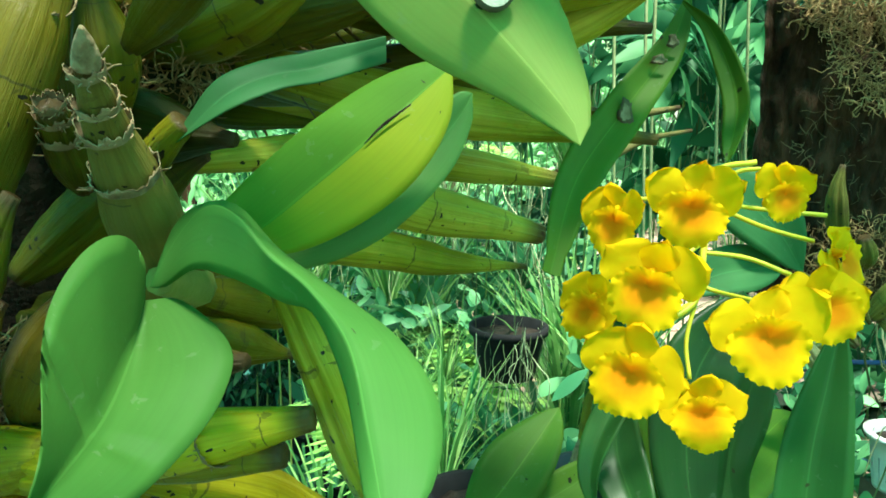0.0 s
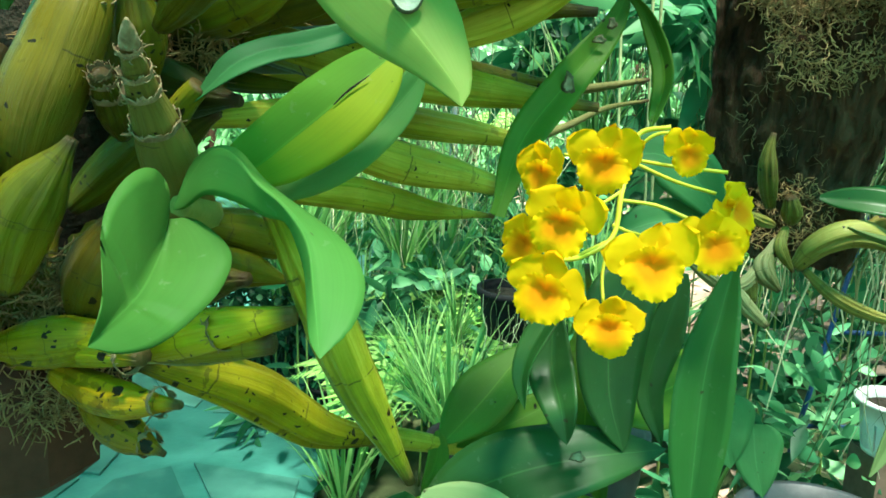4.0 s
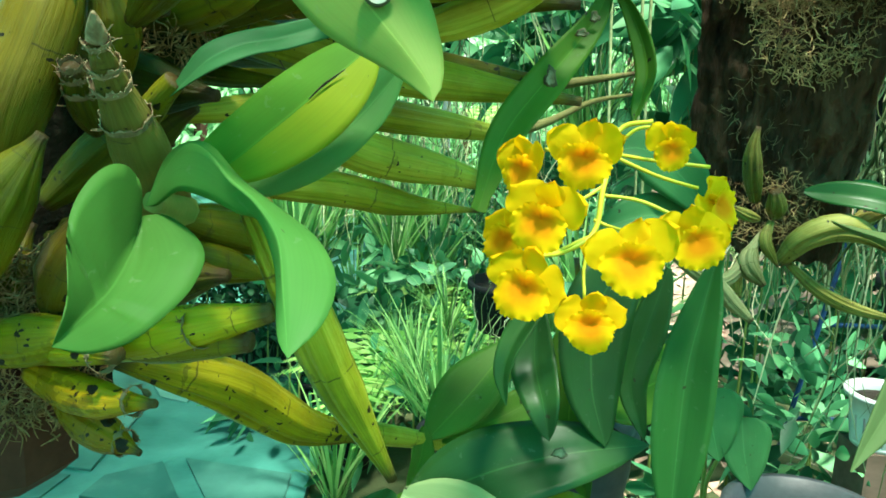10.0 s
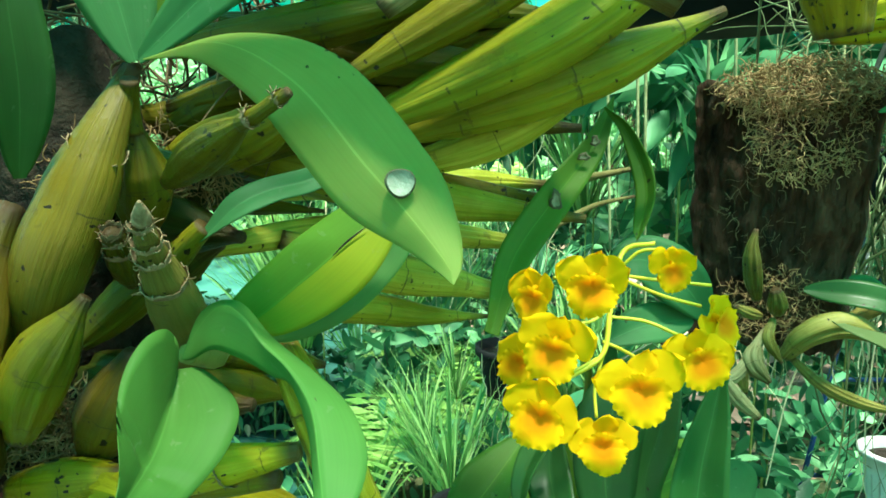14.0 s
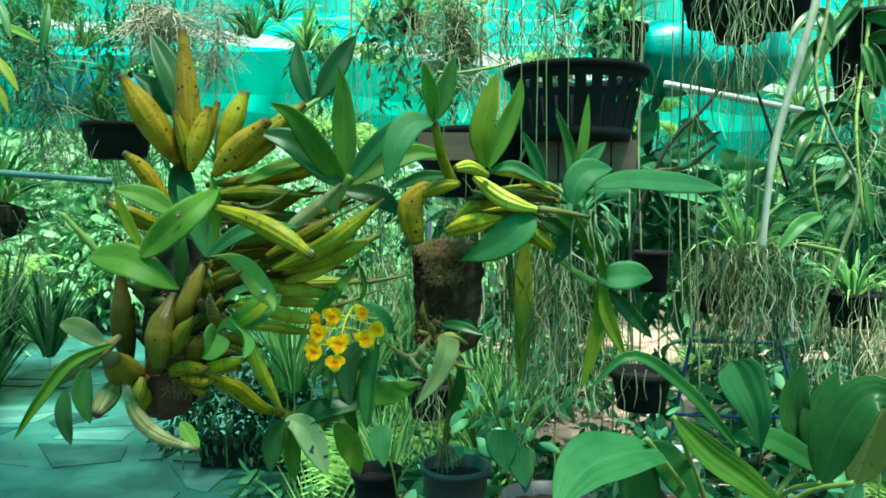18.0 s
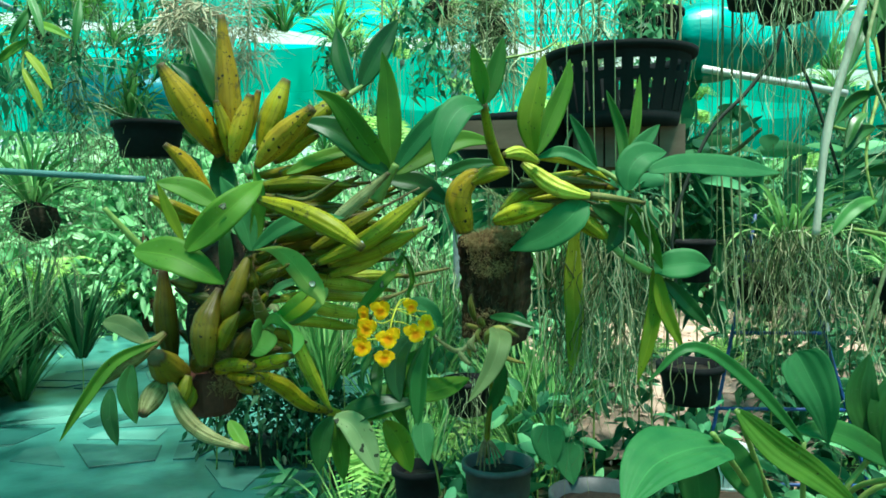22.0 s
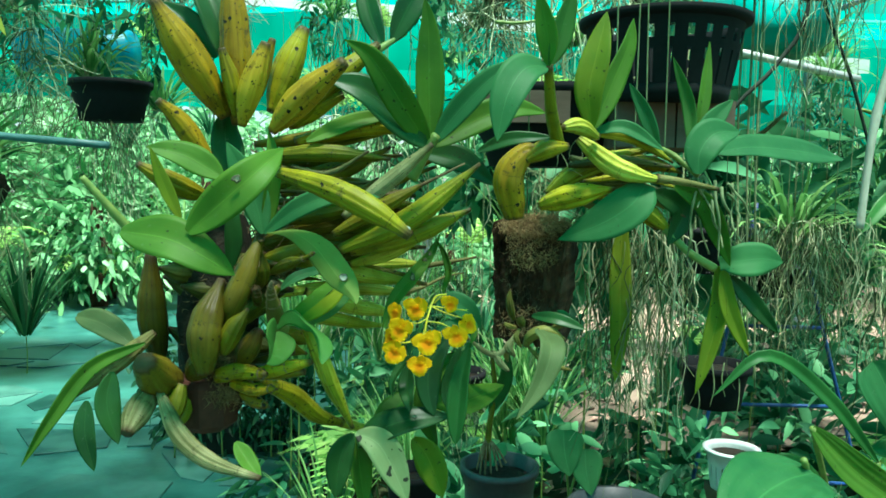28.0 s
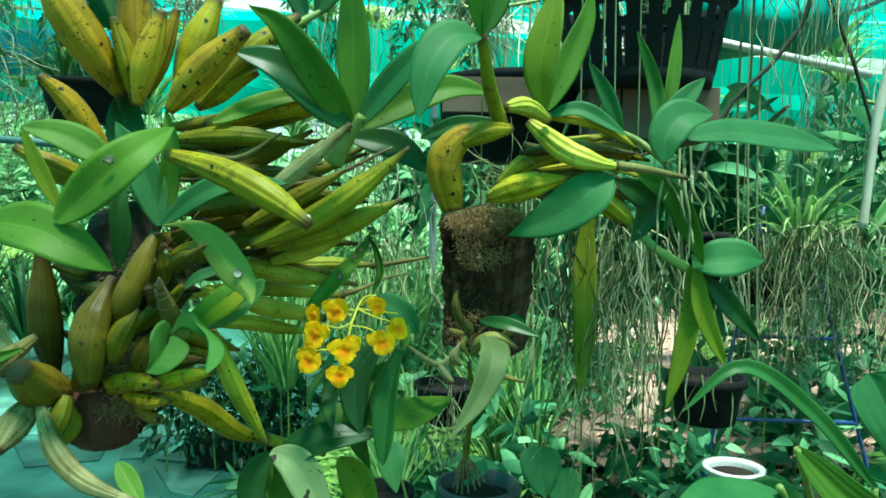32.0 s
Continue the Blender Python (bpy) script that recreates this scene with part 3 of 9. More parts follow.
def tangle(centre, size, count, length, radius, seed, hang=0.0, curl=1.0):
    """Loose fibres and roots heaped in an ellipsoid."""
    rs, h = np.random.RandomState(seed), Heap()
    for _ in range(count):
        d = unit(rs.normal(size=3))
        p = np.asarray(centre) + d * np.asarray(size) * rs.uniform(0.6, 1.0)
        way = unit(rs.normal(size=3) * curl + d * 0.3 + np.array([0, 0, -hang]))
        pts = [p]
        for _ in range(3):
            way = unit(way + rs.normal(size=3) * 0.5 * curl + np.array([0, 0, -hang * 0.6]))
            pts.append(pts[-1] + way * length * rs.uniform(0.2, 0.45))
        r = radius * rs.uniform(0.6, 1.3)
        h.add(*tube(pts, [r, r, r * 0.5], 4, 7, caps=False))
    return h


def frill(parent, at, axis, radius, height, seed, mat="paper", flare=1.07, name="sheath_ring", label="papery frayed sheath ring"):
    """The torn remains of a leaf sheath round a stem: a thin flared collar with a frayed rim."""
    rs = np.random.RandomState(seed)
    ax = unit(axis)
    x = unit(np.cross(ax, (0.3, 0.8, 0.5)))
    y = np.cross(ax, x)
    m, v = 64, []
    edge = rs.uniform(-0.5, 1.0, m) + 0.6 * np.sin(np.arange(m) * 0.6 + seed)
    for r, h, k in ((1.01, -0.5, 0.0), (1.05, 0.1, 0.1), (flare, 0.45, 0.35), (flare * 1.03, 0.8, 0.9), (flare * 0.98, 0.7, 0.85)):
        for j in range(m):
            a = 2 * math.pi * j / m
            rr = radius * (r + 0.02 * math.sin(5 * a + seed) + 0.05 * k * edge[j])
            v.append(np.asarray(at) + ax * height * (h + k * edge[j] * 0.7) + (x * math.cos(a) + y * math.sin(a)) * rr)
    f = [(i * m + j, i * m + (j + 1) % m, (i + 1) * m + (j + 1) % m, (i + 1) * m + j) for i in range(4) for j in range(m)]
    h = Heap()
    h.add(v, f)
    for _ in range(18):
        a = rs.uniform(0, 6.283)
        d = x * math.cos(a) + y * math.sin(a)
        p = np.asarray(at) + d * radius * flare
        q = p + (d * rs.uniform(-0.2, 0.7) + rs.normal(size=3) * 0.5 + ax * rs.uniform(-0.6, 0.8)) * height
        h.add(*tube([p, (p + q) / 2 + rs.normal(size=3) * height * 0.2, q], [0.00022], 4, 5, caps=False))
    return h.done(name, mat, parent, label, kind="stuff")


def flower_parts(rs):
    """Petals, lip and column of one bloom, 1 unit = the lip's radius, facing -y."""

    def petal(length, width, curl, lift, droop, ph):
        n, m = 14, 9
        v = []
        for i in range(n):
            u = i / (n - 1)
            w = width * math.sin(math.pi * min(1.0, 0.04 + 0.96 * u) ** 1.35) ** 0.5 * (0.42 + 0.58 * min(1, u * 1.8))
            for j in range(m):
                s = j / (m - 1) * 2 - 1
                ruffle = 0.07 * math.sin(6 * u + 3 * s + ph) * abs(s) + 0.05 * math.sin(14 * u + 4 * s + ph) * s * s
                v.append((s * w + droop * u * u, -curl * u * u + lift * u + 0.10 * s * s * w + ruffle, u * length * (1 - 0.08 * s * s + 0.03 * math.sin(9 * s + ph))))
        return np.array(v), grid_faces(n, m)

    out = []
    j = lambda k: rs.uniform(-k, k)
    for name, ang, length, width, curl, lift, droop in (
        ("sepal", 0 + j(14), 1.05 + j(0.1), 0.50, 0.40 + j(0.25), -0.05, j(0.2)),
        ("petal", 70 + j(14), 1.38 + j(0.15), 0.70 + j(0.06), 0.22 + j(0.25), -0.14, 0.16 + j(0.2)),
        ("petal", -70 + j(14), 1.38 + j(0.15), 0.70 + j(0.06), 0.22 + j(0.25), -0.14, -0.16 + j(0.2)),
        ("sepal", 132 + j(10), 0.95, 0.30, -0.15, 0.30, j(0.15)),
        ("sepal", -132 + j(10), 0.95, 0.30, -0.15, 0.30, j(0.15)),
    ):
        v, f = petal(length, width, curl, lift, droop, rs.uniform(0, 6))
        r = np.array(Matrix.Rotation(radians(ang), 3, "Y"))
        out.append((name, v @ r.T, f, "petal", None))
    # the lip: a broad fan hanging below the throat, its sides folded up round the column, the rim finely fringed
    n, m = 18, 121
    v, q = [], []
    teeth = rs.uniform(0.93, 1.03, m)
    teeth[-1] = teeth[0]
    p1, p2, p3 = rs.uniform(0, 6, 3)
    for i in range(n):
        u = i / (n - 1)
        for k in range(m):
            a = 2 * math.pi * k / (m - 1)
            low, up = max(0.0, -math.sin(a)), max(0.0, math.sin(a))
            reach = 0.90 + 0.20 * low - 0.46 * up + 0.04 * math.sin(4 * a + p3)
            r = u * reach * (1 + (teeth[k] - 1) * max(0, (u - 0.80) / 0.20))
            y = -0.10 - 0.16 * (1 - math.exp(-2.2 * u)) - 0.16 * low * u + 0.30 * low * u ** 3 - 0.30 * up * u * u
            y += 0.05 * math.sin(2 * a + p1) * u + max(0, u - 0.6) * (0.16 * math.sin(3 * a + p1) + 0.10 * math.sin(7 * a + p2)) + max(0, u - 0.85) * 0.30 * math.sin(17 * a + p3)
            v.append((r * math.cos(a), y, r * math.sin(a) - 0.20))
            q.append((u, k / (m - 1)))
    out.append(("lip", np.array(v), grid_faces(n, m), "lip", np.array(q)))
    v, f, _ = tube([(0, 0.05, 0.22), (0, -0.16, 0.20), (0, -0.30, 0.10)], [0.10, 0.13, 0.07], 10)
    out.append(("column", v, f, "petal", None))
    return out


def flower(parent, at, facing, radius, spin=0.0, open_up=1.0):
    m = Vector(facing).normalized().to_track_quat("-Y", "Z").to_matrix() @ Matrix.Rotation(radians(spin), 3, "Y")
    r = np.array(m) * radius
    made = flower_parts(np.random.RandomState(int(abs(sum(at)) * 1e5) % 9999))
    host = None
    for name, v, f, mat, q in made[-1:] + made[:-1]:
        w = v * np.array([open_up, 1, 1])
        ob = part("flower" if host is None else name, w @ r.T + np.asarray(at), f, mat, host or parent, "", q)
        host = host or tagged(ob, "golden yellow bloom with an orange fringed lip")
    return host


def blemish(parent, at, facing, rx, ry, inner=0.7):
    """A dried white patch with a brown rim on a leaf."""
    m = np.array(Vector(facing).to_track_quat("Z", "Y").to_matrix())
    rim, n = [], 26
    for k, (s, h) in enumerate(((0.0, 0.0), (inner, 0.0002), (inner * 0.5 + 0.45, 0.0005), (1.0, 0.0001), (1.03, -0.001))):
        for j in range(n):
            a = 2 * math.pi * j / n
            w = s * (1 + 0.14 * math.sin(3 * a + rx * 900) + 0.12 * math.sin(5 * a + ry * 700) + 0.10 * math.sin(11 * a)) if inner < 0.6 else s * (1 + 0.05 * math.sin(3 * a))
            rim.append(m @ np.array((rx * w * math.cos(a), ry * w * math.sin(a), h)) + np.asarray(at))
    f = lambda i: [(i * n + j, i * n + (j + 1) % n, (i + 1) * n + (j + 1) % n, (i + 1) * n + j) for j in range(n)]
    ob = part("dry_patch", rim, f(0) + f(1), "dry_patch" if inner > 0.6 else "scar_patch", parent, "bleached dry patch in the leaf")
    part("brown_rim", rim, f(2) + f(3), "bark_rim", ob)


# ---- the setting: ground, paving, shade net, pipes, far trees ----
gv, gf = [], []
N = 60
gx, gy = np.linspace(-60, 60, N), np.linspace(-60, 60, N)
for y in gy:
    for x in gx:
        gv.append((x, y, -0.012 - 0.03 * (noise.noise(Vector((x * 0.3, y * 0.3, 0))) + 1)))
tagged(part("ground", gv, grid_faces(N, N), "earth"), "dark damp earth ground", "ground", kind="structure")
fv, ff = box((-4.2, -4.0, -0.05), (-0.28, 9.5, 0.0))
floor = tagged(part("floor", fv, ff, "floor", smooth=False), "wet mossy concrete path", "floor", kind="structure")
yv = [(x, y, 0.004 + 0.03 * noise.noise(Vector((x * 0.9, y * 0.9, 4.0))) + 0.012 * noise.noise(Vector((x * 4, y * 4, 1.0)))) for y in np.linspace(3.4, 10.5, 70) for x in np.linspace(0.2, 9.5, 80)]
tagged(part("yard", yv, grid_faces(70, 80), "dry_earth"), "pale dry trodden earth beyond the pots", "ground", kind="structure")
rs = np.random.RandomState(5)
# crazy paving: uneven slabs with open joints
cx, cy = np.linspace(-3.4, -0.31, 8), np.linspace(1.0, 6.4, 15)
knot = {(i, j): np.array([x + (rs.uniform(-0.21, 0.21) if 0 < i < 7 else 0), y + rs.uniform(-0.19, 0.19)]) for i, x in enumerate(cx) for j, y in enumerate(cy)}
for i in range(7):
    for j in range(14):
        q = [knot[i, j], knot[i + 1, j], knot[i + 1, j + 1], knot[i, j + 1]]
        if rs.uniform() < 0.45:
            continue
        worn = rs.uniform(0.62, 0.99)
        mid, z = sum(q) / 4, rs.uniform(0.004, 0.012)
        v = [(*(mid + (p - mid) * k * worn), h) for k, h in ((0.985, -0.004), (0.985, z - 0.002), (0.978, z)) for p in q]
        f = [(8, 9, 10, 11)] + [(r * 4 + m, r * 4 + (m + 1) % 4, r * 4 + 4 + (m + 1) % 4, r * 4 + 4 + m) for r in (0, 1) for m in range(4)]
        part("paving_slab", v, f, "slab", floor, smooth=False)

# low near-black block filling the dark area at the path side
kv, kf = box((-1.02, 3.35, 0.0), (-0.27, 3.6, 0.12))
tagged(part("kerb", kv, kf, "dark_rough", smooth=False), "low dark block across the path side", "kerb", kind="structure")

# shade net over the garden: sheets with open strips between, sagging from their pipes
# sheets nearer than y 4.2 are unseen; their gaps are set to steer sunlight
for k, (y0, y1, x0, x1) in enumerate(((-6.0, -1.5, -6.0, 6.5), (-1.46, 0.8, -6.0, 6.5), (0.84, 1.15, -6.0, 0.2), (1.2, 3.1, -6.0, -0.1), (4.1, 5.2, -6.0, -0.1), (1.68, 1.9, -0.06, 6.5), (2.5, 3.0, -0.06, 0.9), (2.4, 3.1, 1.25, 6.5), (3.55, 4.2, -0.06, 1.5), (3.55, 4.2, 2.3, 6.5), (4.65, 5.2, -0.06, 6.5))):
    nv, NX, NY = [], 70, 24
    for y in np.linspace(y0, y1, NY):
        for x in np.linspace(x0, x1, NX):
            sag = 0.16 * abs(math.sin((x + 0.4) * 1.05)) * math.sin(math.pi * (y - y0) / (y1 - y0))
            nv.append((x, y + 0.05 * noise.noise(Vector((x * 2.0, k * 7.0, 1.0))), 2.78 - sag + 0.05 * noise.noise(Vector((x * 1.6, y * 1.6, 3.0 + k)))))
    tagged(part("shade_net", nv, grid_faces(NY, NX), "net"), "sagging teal shade net roof sheet", "shade net", "shade net sheets", "structure")
for x in (-5.6, -2.6, 0.3, 3.3, 6.2):
    v, f, q = tube([(x, -6.0, 2.81), (x, 0, 2.83), (x, 5.2, 2.81)], [0.02], 10)
    tagged(part("roof_pipe", v, f, "pipe", None, "", q), "pale plastic roof pipe", "pipe", "roof pipes", "structure")
for y in (-6.0, -1.5, 1.08, 1.47, 2.05, 3.4, 4.42, 5.2):
    v, f, q = tube([(-6, y, 2.80), (0, y, 2.82), (6.5, y, 2.80)], [0.018], 10)
    tagged(part("roof_pipe", v, f, "pipe", None, "", q), "pale plastic cross pipe", "pipe", "roof pipes", "structure")
for x, y in ((-3.6, 5.2), (0.3, 5.2), (3.3, 5.2), (6.2, 5.2), (-5.6, -6.0), (6.2, -6.0)):
    v, f, q = tube([(x, y, 0), (x, y, 1.4), (x, y, 2.8)], [0.03], 10)
    tagged(part("roof_post", v, f, "pipe", None, "", q), "pale upright roof post", "post", "roof posts", "structure")
# teal netting hanging at the far end
for lo, hi in ((2.02, 2.25), (2.40, 2.76)):
    v = [(x, 5.3 + 0.06 * math.sin(x * 5) + 0.03 * math.sin(x * 13 + lo), lo + (hi - lo) * k / 5 - 0.035 * x + 0.02 * math.sin(x * 4 + lo * 7)) for k in range(6) for x in np.linspace(-3.2, 6.3, 90)]
    tagged(part("net_curtain", v, grid_faces(6, 90), "net"), "teal net band hanging at the far end", "shade net", "net bands", "structure")


# teal sheet behind the net bands, and a white strip added before it for the bright gap
v = [(x, 5.46 + 0.05 * math.sin(x * 3) + 0.03 * math.sin(x * 11 + k), 2.0 + 1.5 * k / 5 - 0.05 * x) for k in range(6) for x in np.linspace(-5.2, 7.6, 110)]
tagged(part("tarpaulin_sheet", v, grid_faces(6, 110), "teal_sheet"), "creased teal plastic sheet closing the far end", "plastic sheet", kind="structure")
v = [(x, 3.6 + 0.01 * math.sin(x * 6), 2.365 - 0.082 * (x - 0.5) + 0.015 * math.sin(x * 4) + 0.034 * k + 0.012 * math.sin(x * 9 + k)) for k in range(3) for x in np.linspace(-2.6, 2.8, 60)]
tagged(part("white_strip", v, grid_faces(3, 60), "gap_white"), "white strip added for the bright gap under the shade net", "plastic strip", kind="structure")


# ---- foliage ----
def strap_clump(n, length, width, droop, spread, seed, curl=0.0):
    """Grass-like leaves from one foot, bending outwards and down."""
    rs, h = np.random.RandomState(seed), Heap()
    for _ in range(n):
        a, s = rs.uniform(0, 6.283), rs.uniform(0.55, 1.1)
        out = np.array([math.cos(a), math.sin(a), 0.0])
        lean = spread * rs.uniform(0.2, 1.0)
        c, p = [], out * rs.uniform(0, 0.04)
        way = unit(out * lean + np.array([0, 0, 1.0]))
        for i in range(8):
            c.append(p)
            p = p + way * length * s / 7
            way = unit(way + np.array([0, 0, -droop * (0.4 + i * 0.18)]) + out * droop * 0.1 + rs.normal(size=3) * curl)
        c = np.array(c)
        side = unit(np.cross(out, (0, 0, 1)) + rs.normal(size=3) * 0.3)
        u = np.linspace(0, 1, 8)
        w = width * s * (0.35 + 0.65 * np.sin(np.pi * (u * 0.8 + 0.15))) * (1 - u**4)
        v = np.vstack([c - side * w[:, None] / 2, c + np.array([0, 0, -0.12]) * w[:, None], c + side * w[:, None] / 2])
        f = [(i, i + 1, 9 + i, 8 + i) for i in range(7)] + [(8 + i, 9 + i, 17 + i, 16 + i) for i in range(7)]
        h.add(v, f)
    return h


def leafy_bush(n, size, leaf_len, leaf_w, seed):
    """Pointed leaves set all round in an uneven crown."""
    rs, h = np.random.RandomState(seed), Heap()
    lobes = rs.normal(size=(9, 3)) * np.asarray(size) * 0.55
    for _ in range(n):
        k = lobes[rs.randint(9)]
        p = k + rs.normal(size=3) * np.asarray(size) * 0.28
        out = unit(p + rs.normal(size=3) * 0.08 + np.array([0, 0, 0.05]))
        way = unit(out + rs.normal(size=3) * 0.6 + np.array([0, 0, -0.2]))
        side = unit(np.cross(way, rs.normal(size=3)))
        nn = np.cross(way, side)
        L, W = leaf_len * rs.uniform(0.6, 1.2), leaf_w * rs.uniform(0.7, 1.2)
        u = np.array([0, 0.14, 0.32, 0.52, 0.72, 0.88, 1.0])
        ww = np.array([0.06, 0.62, 0.98, 1.0, 0.72, 0.36, 0.02]) * W / 2
        c = p + np.outer(u * L, way) - np.outer(u**2 * L * 0.25, (0, 0, 1))
        v = np.vstack([c - np.outer(ww, side) + np.outer(ww * 0.3, nn), c, c + np.outer(ww, side) + np.outer(ww * 0.3, nn)])
        f = [(i, i + 1, 8 + i, 7 + i) for i in range(6)] + [(7 + i, 8 + i, 15 + i, 14 + i) for i in range(6)]
        h.add(v, f)
    return h


def fern(n, length, seed):
    rs, h = np.random.RandomState(seed), Heap()
    for _ in range(n):
        a = rs.uniform(0, 6.283)
        out = np.array([math.cos(a), math.sin(a), 0])
        L = length * rs.uniform(0.6, 1.1)
        c = curve([(0, 0, 0), out * L * 0.4 + (0, 0, L * 0.45), out * L * 0.95 + (0, 0, L * 0.25)], 16)
        side = np.cross(out, (0, 0, 1))
        for i in range(2, 16):
            w = L * 0.24 * math.sin(math.pi * (i / 16) ** 0.7)
            t = unit(c[i] - c[i - 1])
            for s in (-1, 1):
                e = c[i] + s * side * w + t * w * 0.3 - np.array([0, 0, w * 0.2])
                m = (c[i] + e) / 2
                h.add([c[i], m - t * w * 0.13, e, m + t * w * 0.13], [(0, 1, 2, 3)])
    return h


def drape(n, length, radius, spread, seed, wild=0.38):
    """Air roots hanging down from one place."""
    rs, h = np.random.RandomState(seed), Heap()
    for _ in range(n):
        p = rs.normal(size=3) * spread * np.array([1, 1, 0.25])
        pts = [p]
        L = length * rs.uniform(0.35, 1.1)
        for _ in range(6):
            p = p + np.array([0, 0, -L / 6]) + rs.normal(size=3) * wild * L / 5
            pts.append(p)
        r = radius * rs.uniform(0.5, 1.3)
        h.add(*tube(pts, [r, r, r * 0.4], 4, 16, caps=False))
    return h


def trailer(n, length, seed):
    """Hanging stems set with small pointed leaves."""
    rs, h = np.random.RandomState(seed), Heap()
    for _ in range(n):
        p = rs.normal(size=3) * 0.07
        pts = [p]
        for _ in range(4):
            p = p + np.array([0, 0, -length / 4 * rs.uniform(0.5, 1.1)]) + rs.normal(size=3) * 0.07
            pts.append(p)
        c = curve(pts, 22)
        h.add(*tube(pts, [0.0022, 0.0015], 4, 12, caps=False))
        for i in range(2, 22):
            way = unit(rs.normal(size=3) + np.array([0, 0, -0.7]))
            side = unit(np.cross(way, rs.normal(size=3)))
            L, W = rs.uniform(0.05, 0.12), rs.uniform(0.008, 0.02)
            k = c[i] + way * L * 0.45
            h.add([c[i], k - side * W, c[i] + way * L - np.array([0, 0, L * 0.3]), k + side * W], [(0, 1, 2, 3)])
    return h


def stock(heap, name, mat):
    """A foliage mesh to share between many plants."""
    me_ob = heap.done(name, mat)
    me = me_ob.data
    bpy.data.objects.remove(me_ob)
    return me


STOCK = {
    "grass": [stock(strap_clump(46, 0.62, 0.016, 0.14, 0.7, 31 + i), "strap_leaves", "grass") for i in range(3)],
    "spider": [stock(strap_clump(60, 0.42, 0.018, 0.30, 1.3, 41 + i, 0.08), "arching_leaves", "grass") for i in range(3)],
    "bush": [stock(leafy_bush(240, (0.30, 0.28, 0.28), 0.13, 0.045, 51 + i), "leaves", "bush") for i in range(3)],
    "broad": [stock(leafy_bush(110, (0.26, 0.24, 0.22), 0.20, 0.065, 61 + i), "broad_leaves", "bush") for i in range(2)],
    "flax": [stock(strap_clump(60, 0.66, 0.034, 0.10, 0.8, 121 + i), "strap_leaves", "flax") for i in range(2)],
    "fern": [stock(fern(16, 0.42, 71 + i), "fronds", "fern") for i in range(2)],
    "roots": [stock(drape(38, 0.7, 0.0019 + 0.0003 * i, 0.10, 81 + i, 0.2 + 0.07 * i), "root_curtain", "root_drape") for i in range(4)],
    "strands": [stock(drape(30, 1.25, 0.0040, 0.15, 131 + i, 0.22 + 0.07 * i), "root_curtain", "strand") for i in range(3)],
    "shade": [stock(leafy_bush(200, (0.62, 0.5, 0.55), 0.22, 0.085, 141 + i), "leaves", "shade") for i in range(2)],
    "vanda": [stock(strap_clump(30, 0.34, 0.024, 0.2, 1.0, 91 + i), "thick_leaves", "bush") for i in range(2)],
    "vine": [stock(trailer(9, 0.75, 111 + i), "trailing_leaves", "bush") for i in range(3)],
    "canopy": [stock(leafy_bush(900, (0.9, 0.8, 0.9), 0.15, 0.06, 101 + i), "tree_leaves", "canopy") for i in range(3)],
}
LABELS = {
    "grass": ("strap_leaf_plant", "tall green strap-leaved plant among the pots", "plant", "strap-leaved plants"),
    "spider": ("hanging_orchid", "hanging plant with arching narrow green leaves", "hanging plant", "hanging plants"),
    "bush": ("leafy_shrub", "dense green leafy shrub in the shade", "shrub", "shrubs"),
    "broad": ("broad_leaf_plant", "plant with broad pointed green leaves", "plant", "broad-leaved plants"),
    "flax": ("strap_leaf_plant", "clump of broad dark green strap leaves beside the path", "plant", "strap-leaved plants"),
    "fern": ("fern", "light green fern with spreading fronds", "fern", "ferns"),
    "roots": ("root_clump", "pale green-grey air roots hanging down in a curtain", "roots", "hanging roots"),
    "strands": ("root_clump", "dry tan and olive roots hanging in a dense curtain", "roots", "hanging roots"),
    "shade": ("leafy_shrub", "small shrub on the kerb, its leaf colour darkened for shade", "shrub", "shrubs"),
    "vanda": ("hanging_orchid", "hanging orchid with stiff fans of leaves", "hanging plant", "hanging plants"),
    "vine": ("trailing_plant", "trailing plant with small pointed green leaves", "hanging plant", "hanging plants"),
    "canopy": ("tree", "sunlit green tree crown beyond the shade net", "tree", "trees"),
}


STALK = {}
EDGE = []


